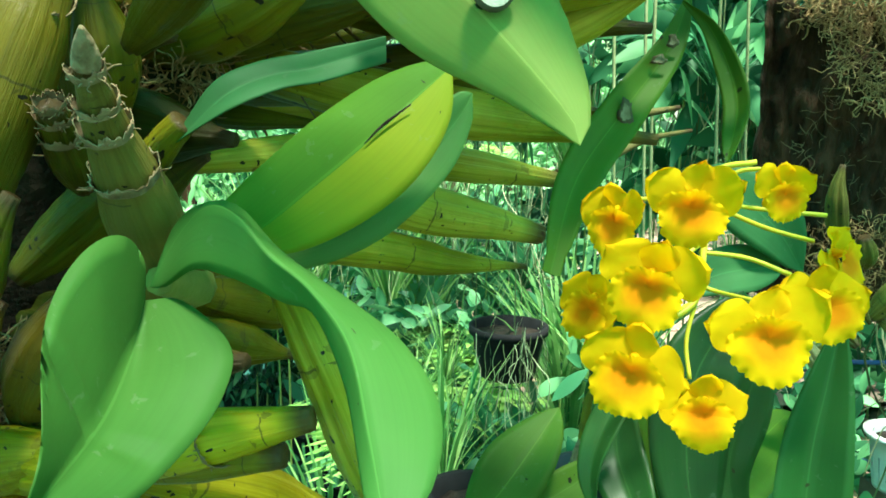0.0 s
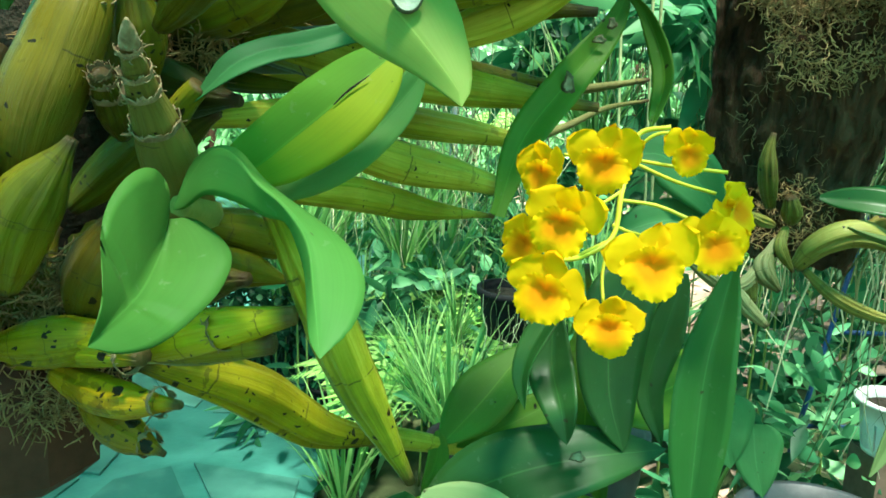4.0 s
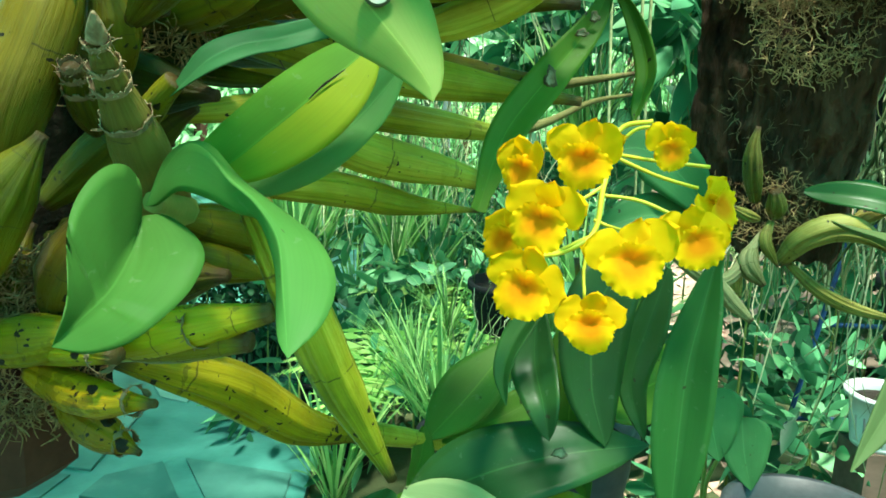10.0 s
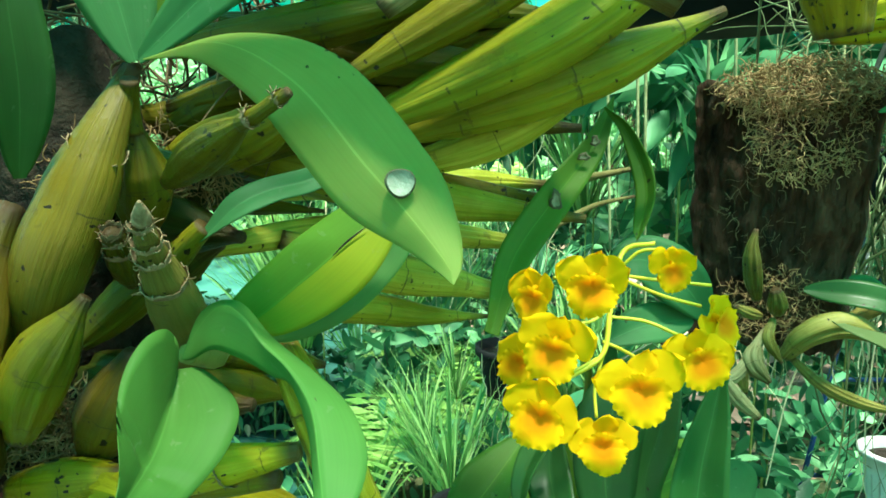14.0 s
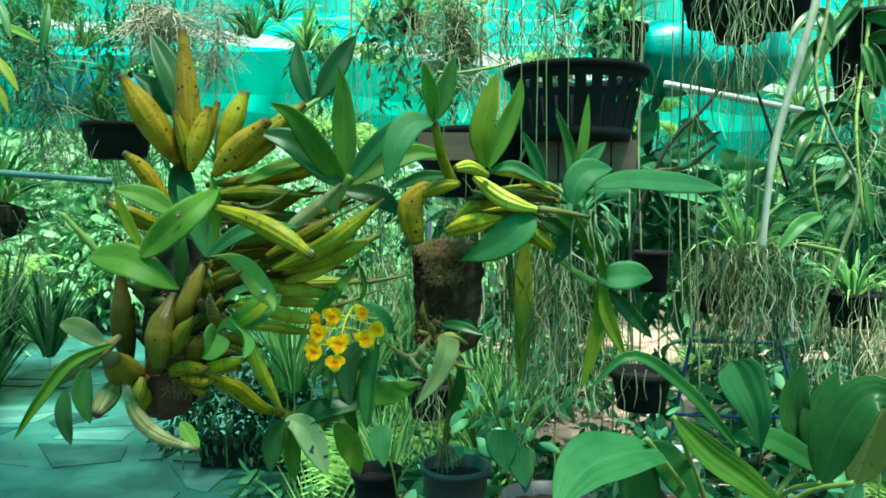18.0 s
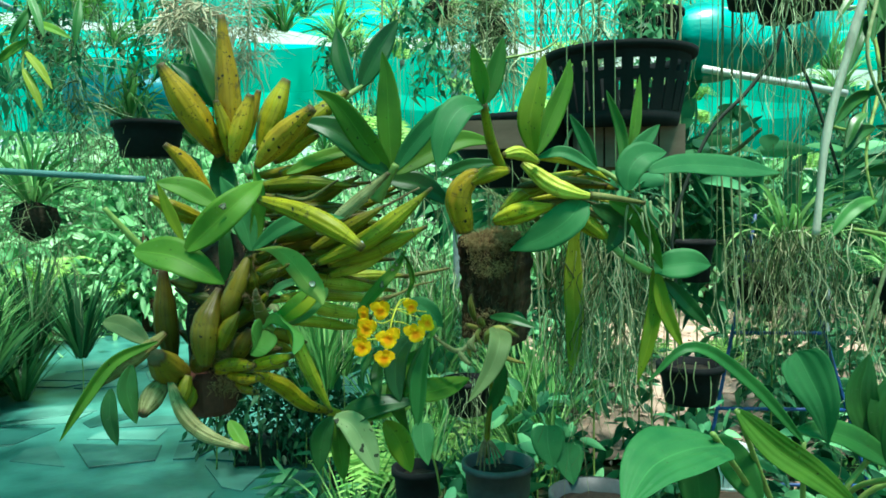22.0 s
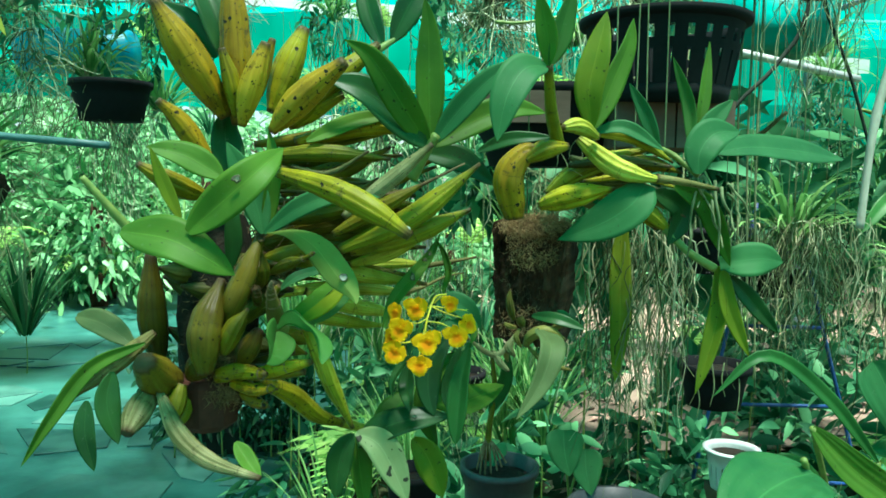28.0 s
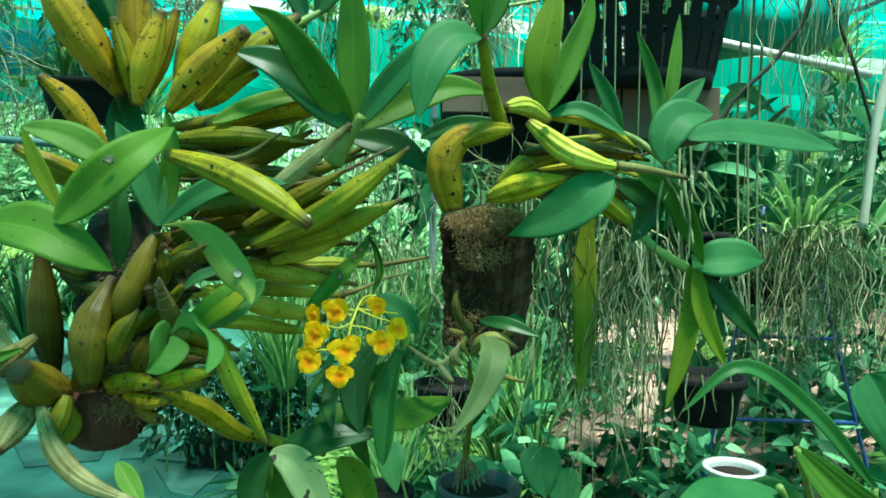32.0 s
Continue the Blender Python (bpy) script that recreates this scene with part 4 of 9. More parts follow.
def plant(kind, at, size=1.0, turn=0.0, k=0):
    """A plant as a thing: its foliage, and the stem that bears it or the wire that it hangs from; the path stays clear."""
    if at[2] < 1.5 and 1.2 < at[1] < 8.0 and 0.3 - 0.46 * (at[1] + 1) < at[0] < 0.3 - 0.20 * (at[1] + 1) and size > 0.3 and kind != "canopy":
        return None
    along = min(1.0, max(0.0, (at[0] - 0.27 + 2 * (at[1] + 0.2)) / 5.1))
    if at[2] < 1.6 and at[1] < 1.75 and math.hypot(at[0] - 0.27 - along, at[1] + 0.2 - 2 * along) < 0.3 and size > 0.3 and kind != "canopy":
        return None
    lane = (at[0] - 0.3) / (at[1] + 1.0)
    if at[2] < 0.8 and 0.4 < at[1] < 4.2 and (0.11 < lane < 0.27 or (0.33 < lane < 0.44 and at[1] < 2.1)):
        return None
    rise = (at[2] - 1.49) / (at[1] + 0.96)
    if 1.2 < at[1] < 4.9 and 0.28 < lane < 0.48 and 0.10 < rise < 0.34 and size > 0.3:
        return None
    if kind in ("bush", "broad", "fern", "grass") and at[2] < 0.9 and at[1] > 2.2 and 0.12 < lane < 0.55 and k % 2:
        return None
    name, label, cat, group = LABELS[kind]
    me = STOCK[kind][k % len(STOCK[kind])]
    ob = new(name)
    ob.empty_display_size = 0.05
    ob.matrix_basis = pose(*at, 0, 0, turn)
    leaves = new(me.name.split(".")[0], me)
    leaves.parent = ob
    leaves.matrix_basis = Matrix.Scale(size, 4)
    if kind in ("roots", "strands", "canopy", "grass", "flax", "vine"):
        leaves["kind"] = "stuff"
    hung = at[2] > 0.75 and kind in ("spider", "vanda", "fern", "roots", "strands", "vine")
    if at[2] > 0.02 or kind == "canopy":
        key = "wire" if hung else ("trunk" if kind == "canopy" else "stem")
        if key not in STALK:
            r = {"wire": 0.0012, "trunk": 0.09, "stem": 0.004}[key]
            v, f, q = tube([(0, 0, 0), (0.006, 0.004, 0.5), (0, 0, 1.0)], [r * 1.2, r, r * 0.7], 6, 8)
            o = part(key, v, f, "root" if hung else ("bark" if key == "trunk" else "stem"), None, "", q)
            STALK[key] = o.data
            bpy.data.objects.remove(o)
        st = new(key, STALK[key])
        st.parent = ob
        lo, hi = (at[2], 2.82) if hung else (-0.02, at[2] + 0.04)
        st.matrix_basis = Matrix.Translation((0, 0, lo - at[2])) @ Matrix.Diagonal((1, 1, max(hi - lo, 0.02), 1))
    return tagged(ob, label, cat, group)


rs = np.random.RandomState(12)
# low plants on the ground and behind the pots
for i in range(60):
    x, y = rs.uniform(0.1, 4.2), rs.uniform(1.9, 6.4)
    plant(("grass", "bush", "broad", "fern", "bush")[i % 5], (x, y, (0.0, 0.25, 0.2, 0.05, 0.45)[i % 5]), rs.uniform(0.8, 1.25), rs.uniform(0, 360), i)
for i in range(26):
    x, y = rs.uniform(-0.15, 1.3), rs.uniform(1.55, 2.9)
    size, turn = rs.uniform(0.55, 0.95), rs.uniform(0, 360)
    if x > 0.22:
        plant(("broad", "grass", "bush", "grass")[i % 4], (x, y, (0.35, 0.3, 0.4, 0.55)[i % 4]), size, turn, i)
    elif i % 3:
        plant("grass", (x, y, (0.35, 0.3, 0.4, 0.45)[i % 4]), size * 0.75, turn, i)
for i in range(30):
    x, y = rs.uniform(-0.62, 0.6), rs.uniform(2.2, 4.6)
    plant(("grass", "fern", "grass", "bush", "grass")[i % 5], (x, y, (0.0, 0.2, 0.35, 0.25, 0.6)[i % 5]), rs.uniform(0.8, 1.25), rs.uniform(0, 360), i)
# left side: long grass and shrubs along the path
for i in range(30):
    x, y = rs.uniform(-4.0, -2.75), rs.uniform(3.4, 5.4)
    plant(("flax", "flax", "grass", "fern", "flax")[i % 5], (x, y, (0.3, 0.2, 0.45, 0.1, 0.3)[i % 5]), rs.uniform(0.9, 1.5), rs.uniform(0, 360), i)
for i in range(30):
    x, y = rs.uniform(-4.8, 1.4), rs.uniform(7.0, 8.8)
    plant(("fern", "bush", "fern", "grass")[i % 4], (x, y, rs.uniform(0.0, 0.9)), rs.uniform(1.1, 1.7), rs.uniform(0, 360), i)
# mid heights
for i in range(30):
    x, y = rs.uniform(-0.1, 3.6), rs.uniform(2.3, 4.8)
    plant(("vanda", "spider", "broad", "grass")[i % 4], (x, y, rs.uniform(0.8, 1.7)), rs.uniform(0.6, 1.1), rs.uniform(0, 360), i)
# hung under the net
for i in range(46):
    x, y = rs.uniform(-2.6, 3.2), rs.uniform(2.2, 5.0)
    z = rs.uniform(1.65, 2.3)
    plant(("spider", "vanda", "spider", "fern")[i % 4], (x, y, z), rs.uniform(0.55, 1.0), rs.uniform(0, 360), i)
    if i % 3 == 0:
        plant("roots", (x, y, z), rs.uniform(0.7, 1.2), rs.uniform(0, 360), i)
for i in range(28):
    x, y = rs.uniform(0.45, 3.0), rs.uniform(1.7, 3.8)
    plant(("broad", "vine", "vanda", "broad", "roots")[i % 5], (x, y, rs.uniform(1.1, 2.1)), rs.uniform(0.6, 1.1), rs.uniform(0, 360), i)
for i in range(40):
    x, y = rs.uniform(-1.9, 2.6), rs.uniform(1.7, 3.4)
    z = min(2.5, 1.5 + (y + 1) * rs.uniform(0.17, 0.36))
    plant(("spider", "vine", "vanda", "fern", "roots")[i % 5], (x, y, z), rs.uniform(0.45, 0.85), rs.uniform(0, 360), i)
# low leafy plants just behind the pots
for i in range(14):
    x, y = rs.uniform(0.7, 1.6), rs.uniform(1.0, 2.0)
    plant(("broad", "bush", "grass", "broad", "grass")[i % 5], (x, y, rs.uniform(0.35, 0.85)), rs.uniform(0.4, 0.65), rs.uniform(0, 360), i)
# curtains of old roots behind and beside the plank
for k, (x, y, z) in enumerate(((0.515, 0.60, 1.41), (0.49, 0.63, 1.38), (0.545, 0.62, 1.40), (0.60, 0.68, 1.34), (1.16, 1.06, 1.40), (0.74, 1.05, 1.36), (0.02, 1.9, 1.25), (0.20, 2.0, 1.30), (0.33, 1.9, 1.22), (-0.12, 2.1, 1.2), (0.12, 1.7, 1.34))):
    plant("strands", (x, y, z), 0.3, 67 * k, k)
for i in range(9):
    plant("strands", (rs.uniform(0.55, 2.1), rs.uniform(1.3, 2.3), rs.uniform(1.0, 1.65)), rs.uniform(0.32, 0.5), rs.uniform(0, 360), i)
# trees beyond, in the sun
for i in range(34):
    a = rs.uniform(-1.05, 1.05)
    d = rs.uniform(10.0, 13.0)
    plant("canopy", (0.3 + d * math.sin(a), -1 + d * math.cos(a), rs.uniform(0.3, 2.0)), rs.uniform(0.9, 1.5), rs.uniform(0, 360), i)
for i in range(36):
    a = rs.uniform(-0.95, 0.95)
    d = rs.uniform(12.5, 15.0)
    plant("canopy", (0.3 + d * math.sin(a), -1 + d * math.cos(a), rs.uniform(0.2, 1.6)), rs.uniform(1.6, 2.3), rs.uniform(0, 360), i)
# unseen trees added beside and behind the camera, cutting light from the horizon
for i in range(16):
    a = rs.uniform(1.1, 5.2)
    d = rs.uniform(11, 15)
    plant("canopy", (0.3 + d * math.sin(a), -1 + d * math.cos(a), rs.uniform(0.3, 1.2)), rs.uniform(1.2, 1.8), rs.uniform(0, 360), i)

# round-leaved plants in black pots along the path's edge
for i, (x, y) in enumerate(((-0.30, 2.86), (-0.14, 2.45), (-0.34, 3.20), (-0.18, 3.15))):
    EDGE.append((x, y, i))
    plant("broad", (x, y, 0.18), 0.18, 70 * i, i)

# small shrubs along the kerb, shade under the clump put into their leaf colour
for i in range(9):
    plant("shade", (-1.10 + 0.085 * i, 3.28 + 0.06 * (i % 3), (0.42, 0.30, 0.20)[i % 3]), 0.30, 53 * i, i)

# dry litter on the earth
h = Heap()
for _ in range(3000):
    x, y = rs.uniform(0.2, 5.6), rs.uniform(2.2, 9.5)
    a, s = rs.uniform(0, 6.28), rs.uniform(0.02, 0.07)
    d, e = np.array([math.cos(a), math.sin(a), rs.uniform(-0.3, 0.3)]), np.array([-math.sin(a), math.cos(a), rs.uniform(-0.3, 0.3)])
    p = np.array([x, y, 0.012])
    h.add([p - d * s, p + e * s * 0.4 + (0, 0, 0.01), p + d * s, p - e * s * 0.4 + (0, 0, 0.004)], [(0, 1, 2, 3)])
tagged(h.done("leaf_litter", "litter", smooth=False), "scattered dry pinkish leaf litter on the earth", "litter", kind="stuff")


# ---- the plank and the orchids tied to it ----
PLANK_TOP, PLANK_FOOT = Vector((0.3193, 0.5110, 1.4249)), Vector((0.3170, 0.5290, 1.2280))
orchid_two = thing("orchid", (0.3238, 0.5359, 1.4243), "yellow-green orchid with arching bulbs growing on top of a dark plank", "orchid")
bulb(orchid_two, [(0.2695, 0.3578, 1.4381), (0.2578, 0.3521, 1.4973), (0.2791, 0.3539, 1.5300), (0.2972, 0.3537, 1.5338)], 0.0250, "bulb_gold", peak=0.45, neck=0.6, foot=0.6, depth=0.26, ribs=7)
bulb(orchid_two, [(0.2787, 0.3433, 1.5221), (0.3080, 0.3536, 1.5375), (0.3463, 0.3732, 1.5448)], 0.0160, "bulb_yellow", peak=0.45, neck=0.5, depth=0.26, ribs=7)
bulb(orchid_two, [(0.3270, 0.4778, 1.4546), (0.3761, 0.4476, 1.4711), (0.4379, 0.4369, 1.4835)], 0.0217, "bulb_yellow", peak=0.4, depth=0.26, ribs=7)
bulb(orchid_two, [(0.3411, 0.4986, 1.4714), (0.3976, 0.4901, 1.5131), (0.5156, 0.4999, 1.5525)], 0.0191, "bulb_light", peak=0.4, depth=0.26, ribs=7)
bulb(orchid_two, [(0.3765, 0.4337, 1.5606), (0.4259, 0.4198, 1.5215), (0.4703, 0.4074, 1.5038), (0.5087, 0.4060, 1.4973)], 0.0178, "bulb_light", peak=0.42, depth=0.26, ribs=7)
rod(orchid_two, [(0.4933, 0.4066, 1.5002), (0.5318, 0.4053, 1.4953), (0.5929, 0.4130, 1.4848)], [0.0069, 0.0054, 0.0035], "bulb_dry", "old_tip")
bulb(orchid_two, [(0.3376, 0.3653, 1.5715), (0.3658, 0.3849, 1.5756), (0.4022, 0.4131, 1.5612)], 0.0135, "bulb_light", neck=0.5, depth=0.26, ribs=7)
bulb(orchid_two, [(0.4063, 0.4740, 1.5730), (0.4754, 0.4717, 1.5657), (0.5435, 0.4773, 1.5266)], 0.0122, "bulb_light", depth=0.26, ribs=7)
bulb(orchid_two, [(0.4407, 0.4997, 1.5225), (0.5050, 0.4883, 1.5267), (0.5601, 0.4758, 1.5104)], 0.0141, "bulb_yellow", depth=0.26, ribs=7)
bulb(orchid_two, [(0.4746, 0.4954, 1.4729), (0.5099, 0.4825, 1.4443), (0.5433, 0.4797, 1.4157)], 0.0166, "bulb", peak=0.5, neck=0.45, depth=0.26, ribs=7)
rod(orchid_two, [(0.5350, 0.4802, 1.4198), (0.5695, 0.4668, 1.3837), (0.6149, 0.4637, 1.3556)], [0.0074, 0.0062, 0.0074], "stem", "stem")
rod(orchid_two, [(0.5023, 0.4803, 1.5547), (0.5434, 0.4782, 1.5388), (0.5783, 0.4550, 1.5056)], [0.0057, 0.0049, 0.0049], "stem", "stem")
rod(orchid_two, [(0.3363, 0.3835, 1.5441), (0.3151, 0.3370, 1.5889), (0.3002, 0.2913, 1.6487)], [0.0106, 0.0092, 0.0064], "bulb", "stem")
tangle((0.3274, 0.5054, 1.4192), (0.066, 0.05, 0.022), 1500, 0.013, 0.0005, 21, 0.2, 2.0).done("fibre_mat", "coir", orchid_two, "matted dry roots over the plank", kind="stuff")
tangle((0.3264, 0.4885, 1.3924), (0.055, 0.016, 0.046), 800, 0.013, 0.0004, 25, 0.1, 2.0).done("fibre_mat", "coir", orchid_two, "tan fibrous roots over the upper plank", kind="stuff")
tangle((0.3677, 0.5482, 1.4723), (0.045, 0.03, 0.045), 60, 0.09, 0.0007, 22, 0.1).done("root_mat", "root", orchid_two, kind="stuff")
leaf(orchid_two, [(0.3002, 0.2913, 1.6473), (0.2970, 0.2840, 1.6862), (0.2827, 0.2782, 1.7424)], 0.0292, "leaf", face=(-0.42, -0.87, -0.23))
leaf(orchid_two, [(0.3022, 0.2913, 1.6487), (0.3178, 0.2942, 1.6957), (0.3340, 0.2979, 1.7561)], 0.0329, "leaf_bright", face=(0.30, -0.92, -0.24))
leaf(orchid_two, [(0.2982, 0.2913, 1.6473), (0.2636, 0.2615, 1.6386), (0.2379, 0.2394, 1.5993), (0.2258, 0.2357, 1.5423)], 0.0498, "leaf_blue", face=(-0.13, -0.94, 0.32), fold=0.15)
leaf(orchid_two, [(0.3975, 0.4343, 1.5765), (0.3900, 0.4284, 1.6333), (0.4011, 0.4319, 1.6875), (0.4192, 0.4462, 1.7563)], 0.0467, "leaf_yellow", face=(-0.34, -0.92, -0.18), fold=0.2)
leaf(orchid_two, [(0.4038, 0.4443, 1.5777), (0.4303, 0.4579, 1.6388), (0.4597, 0.4717, 1.7051), (0.4697, 0.4748, 1.7534)], 0.0392, "leaf", face=(0.22, -0.97, -0.09), fold=0.25)
leaf(orchid_two, [(0.2277, 0.5063, 1.5409), (0.2814, 0.4963, 1.5613), (0.3465, 0.4850, 1.5652)], 0.0240, "leaf_dark", face=(-0.05, -0.95, 0.30))
leaf(orchid_two, [(0.4805, 0.4163, 1.4912), (0.4554, 0.4047, 1.4600), (0.4130, 0.4237, 1.4283), (0.3524, 0.4533, 1.4003)], 0.0689, "leaf_blue", face=(-0.36, -0.89, 0.29), fold=0.12, peak=0.35, base=0.5)
leaf(orchid_two, [(0.5648, 0.4254, 1.5081), (0.5684, 0.4277, 1.5433), (0.5950, 0.4391, 1.5720), (0.6436, 0.4583, 1.5771)], 0.0561, "leaf_blue", face=(-0.22, -0.92, 0.32), fold=0.2)
leaf(orchid_two, [(0.6131, 0.4768, 1.5437), (0.6945, 0.5258, 1.5570), (0.8135, 0.5928, 1.5551), (0.9546, 0.6889, 1.5448)], 0.0589, "leaf_blue", face=(-0.39, -0.83, 0.40), fold=0.12, peak=0.45)
leaf(orchid_two, [(0.5659, 0.4580, 1.5457), (0.5642, 0.4732, 1.6194), (0.5375, 0.4792, 1.6961)], 0.0219, "leaf_bright", face=(-0.45, -0.88, -0.14), fold=0.35)
leaf(orchid_two, [(0.5730, 0.4679, 1.5465), (0.5917, 0.4832, 1.6293), (0.6048, 0.4996, 1.7260)], 0.0205, "leaf", face=(-0.00, -0.99, -0.15), fold=0.35)
leaf(orchid_two, [(0.5716, 0.4576, 1.5417), (0.5976, 0.4603, 1.5902), (0.6319, 0.4621, 1.6283)], 0.0338, "leaf_blue", face=(-0.13, -0.97, 0.20))
leaf(orchid_two, [(0.5188, 0.4793, 1.5467), (0.4977, 0.4838, 1.6037), (0.4702, 0.4880, 1.6541)], 0.0246, "leaf_blue", face=(-0.41, -0.91, 0.07))
leaf(orchid_two, [(0.4087, 0.4638, 1.5720), (0.4548, 0.4531, 1.5794), (0.5190, 0.4491, 1.5443)], 0.0240, "leaf_blue", face=(-0.20, -0.90, 0.38))
leaf(orchid_two, [(0.5354, 0.4448, 1.4888), (0.5835, 0.4417, 1.4615), (0.6114, 0.4480, 1.4177), (0.6357, 0.4535, 1.3608)], 0.0353, "leaf", face=(-0.60, -0.76, 0.26), fold=0.3)
leaf(orchid_two, [(0.5087, 0.4650, 1.4810), (0.5607, 0.4715, 1.4490), (0.5366, 0.4682, 1.3915)], 0.0409, "leaf_dark", face=(-0.07, -0.99, 0.12))
leaf(orchid_two, [(0.6230, 0.4641, 1.3639), (0.6478, 0.4538, 1.3691), (0.6884, 0.4531, 1.3736), (0.7270, 0.4617, 1.3675)], 0.0579, "leaf_blue", face=(-0.37, -0.89, 0.27), fold=0.12, base=0.4)
leaf(orchid_two, [(0.6241, 0.4737, 1.3589), (0.6272, 0.4691, 1.2929), (0.6114, 0.4643, 1.2184), (0.5897, 0.4600, 1.1480)], 0.0306, "leaf_yellow", face=(-0.55, -0.82, 0.15), fold=0.3)
leaf(orchid_two, [(0.6288, 0.4637, 1.3598), (0.6359, 0.4595, 1.3027), (0.6544, 0.4557, 1.2538), (0.6736, 0.4524, 1.2131)], 0.0287, "leaf_yellow", face=(-0.16, -0.97, 0.16), fold=0.3)
leaf(orchid_two, [(0.6433, 0.4721, 1.3426), (0.6809, 0.4683, 1.3017), (0.7313, 0.4733, 1.2467)], 0.0307, "leaf_dark", face=(-0.28, -0.90, 0.33))
leaf(orchid_two, [(0.4921, 0.5731, 1.4429), (0.4886, 0.5661, 1.3402), (0.4895, 0.5599, 1.2510), (0.4816, 0.5527, 1.1439)], 0.0394, "leaf_yellow", face=(-0.11, -0.98, 0.13), fold=0.15, peak=0.5, base=0.7, name='long_leaf')
rod(orchid_two, [(0.5785, 0.4357, 1.5055), (0.5716, 0.4326, 1.4857), (0.5868, 0.4388, 1.4664), (0.5922, 0.4258, 1.4468), (0.5967, 0.4254, 1.4273)], [0.0022, 0.0020, 0.0012], "root", "air_root", sides=6, n=18)
rod(orchid_two, [(0.5834, 0.4828, 1.5040), (0.5961, 0.4864, 1.4727), (0.5894, 0.4745, 1.4412), (0.5987, 0.4805, 1.4095), (0.6116, 0.4810, 1.3779)], [0.0022, 0.0021, 0.0012], "root", "air_root", sides=6, n=18)
rod(orchid_two, [(0.6076, 0.4354, 1.4879), (0.6074, 0.4256, 1.4660), (0.6260, 0.4392, 1.4444), (0.6263, 0.4264, 1.4228), (0.6408, 0.4300, 1.4009)], [0.0030, 0.0020, 0.0012], "root", "air_root", sides=6, n=18)
rod(orchid_two, [(0.6370, 0.4647, 1.4944), (0.6364, 0.4564, 1.4737), (0.6402, 0.4680, 1.4532), (0.6276, 0.4515, 1.4327), (0.6356, 0.4546, 1.4122)], [0.0027, 0.0020, 0.0012], "root", "air_root", sides=6, n=18)
rod(orchid_two, [(0.5975, 0.4376, 1.4983), (0.5970, 0.4295, 1.4666), (0.6039, 0.4286, 1.4353), (0.6075, 0.4357, 1.4034), (0.6057, 0.4298, 1.3719)], [0.0031, 0.0020, 0.0012], "root", "air_root", sides=6, n=18)
rod(orchid_two, [(0.5816, 0.4787, 1.5088), (0.5860, 0.4722, 1.4917), (0.5852, 0.4698, 1.4747), (0.5868, 0.4659, 1.4578), (0.6003, 0.4815, 1.4408)], [0.0032, 0.0021, 0.0012], "root", "air_root", sides=6, n=18)
rod(orchid_two, [(0.6204, 0.4423, 1.4791), (0.6361, 0.4466, 1.4670), (0.6387, 0.4490, 1.4547), (0.6438, 0.4455, 1.4424), (0.6377, 0.4323, 1.4303)], [0.0025, 0.0020, 0.0012], "root", "air_root", sides=6, n=18)
rod(orchid_two, [(0.5748, 0.4476, 1.4971), (0.5645, 0.4366, 1.4658), (0.5652, 0.4492, 1.4346), (0.5626, 0.4373, 1.4037), (0.5613, 0.4489, 1.3715)], [0.0025, 0.0020, 0.0012], "root", "air_root", sides=6, n=18)
rod(orchid_two, [(0.5766, 0.4368, 1.5069), (0.5815, 0.4288, 1.4938), (0.5769, 0.4349, 1.4810), (0.5779, 0.4441, 1.4682), (0.5698, 0.4340, 1.4551)], [0.0029, 0.0020, 0.0012], "root", "air_root", sides=6, n=18)
rod(orchid_two, [(0.5941, 0.4395, 1.4779), (0.5923, 0.4288, 1.4565), (0.5954, 0.4315, 1.4353), (0.6115, 0.4413, 1.4137), (0.6092, 0.4239, 1.3931)], [0.0023, 0.0020, 0.0012], "root", "air_root", sides=6, n=18)
rod(orchid_two, [(0.5953, 0.4854, 1.5044), (0.5876, 0.4754, 1.4869), (0.6043, 0.4841, 1.4702), (0.6180, 0.4793, 1.4532), (0.6325, 0.4828, 1.4361)], [0.0030, 0.0021, 0.0012], "root", "air_root", sides=6, n=18)
rod(orchid_two, [(0.6190, 0.4378, 1.4938), (0.6336, 0.4446, 1.4804), (0.6421, 0.4321, 1.4666), (0.6525, 0.4402, 1.4529), (0.6591, 0.4394, 1.4392)], [0.0026, 0.0020, 0.0012], "root", "air_root", sides=6, n=18)
bulb(orchid_two, [(0.4080, 0.5262, 1.5033), (0.4667, 0.5228, 1.4757), (0.5230, 0.5093, 1.4459)], 0.0109, "bulb_light", peak=0.4, neck=0.3, depth=0.32, ribs=6)
bulb(orchid_two, [(0.3616, 0.5055, 1.4814), (0.4134, 0.5025, 1.4556), (0.4631, 0.4893, 1.4282)], 0.0071, "bulb_dry", peak=0.4, neck=0.3, depth=0.32, ribs=6)
bulb(orchid_two, [(0.3921, 0.4591, 1.4948), (0.4736, 0.4576, 1.5025), (0.5524, 0.4443, 1.4832)], 0.0061, "bulb_yellow", peak=0.4, neck=0.3, depth=0.32, ribs=6)
bulb(orchid_two, [(0.3656, 0.4978, 1.4898), (0.4443, 0.4943, 1.4665), (0.5207, 0.4789, 1.4173)], 0.0072, "bulb_yellow", peak=0.4, neck=0.3, depth=0.32, ribs=6)
bulb(orchid_two, [(0.4139, 0.4905, 1.5136), (0.4923, 0.4860, 1.4769), (0.5676, 0.4714, 1.4379)], 0.0093, "bulb_dry", peak=0.4, neck=0.3, depth=0.32, ribs=6)
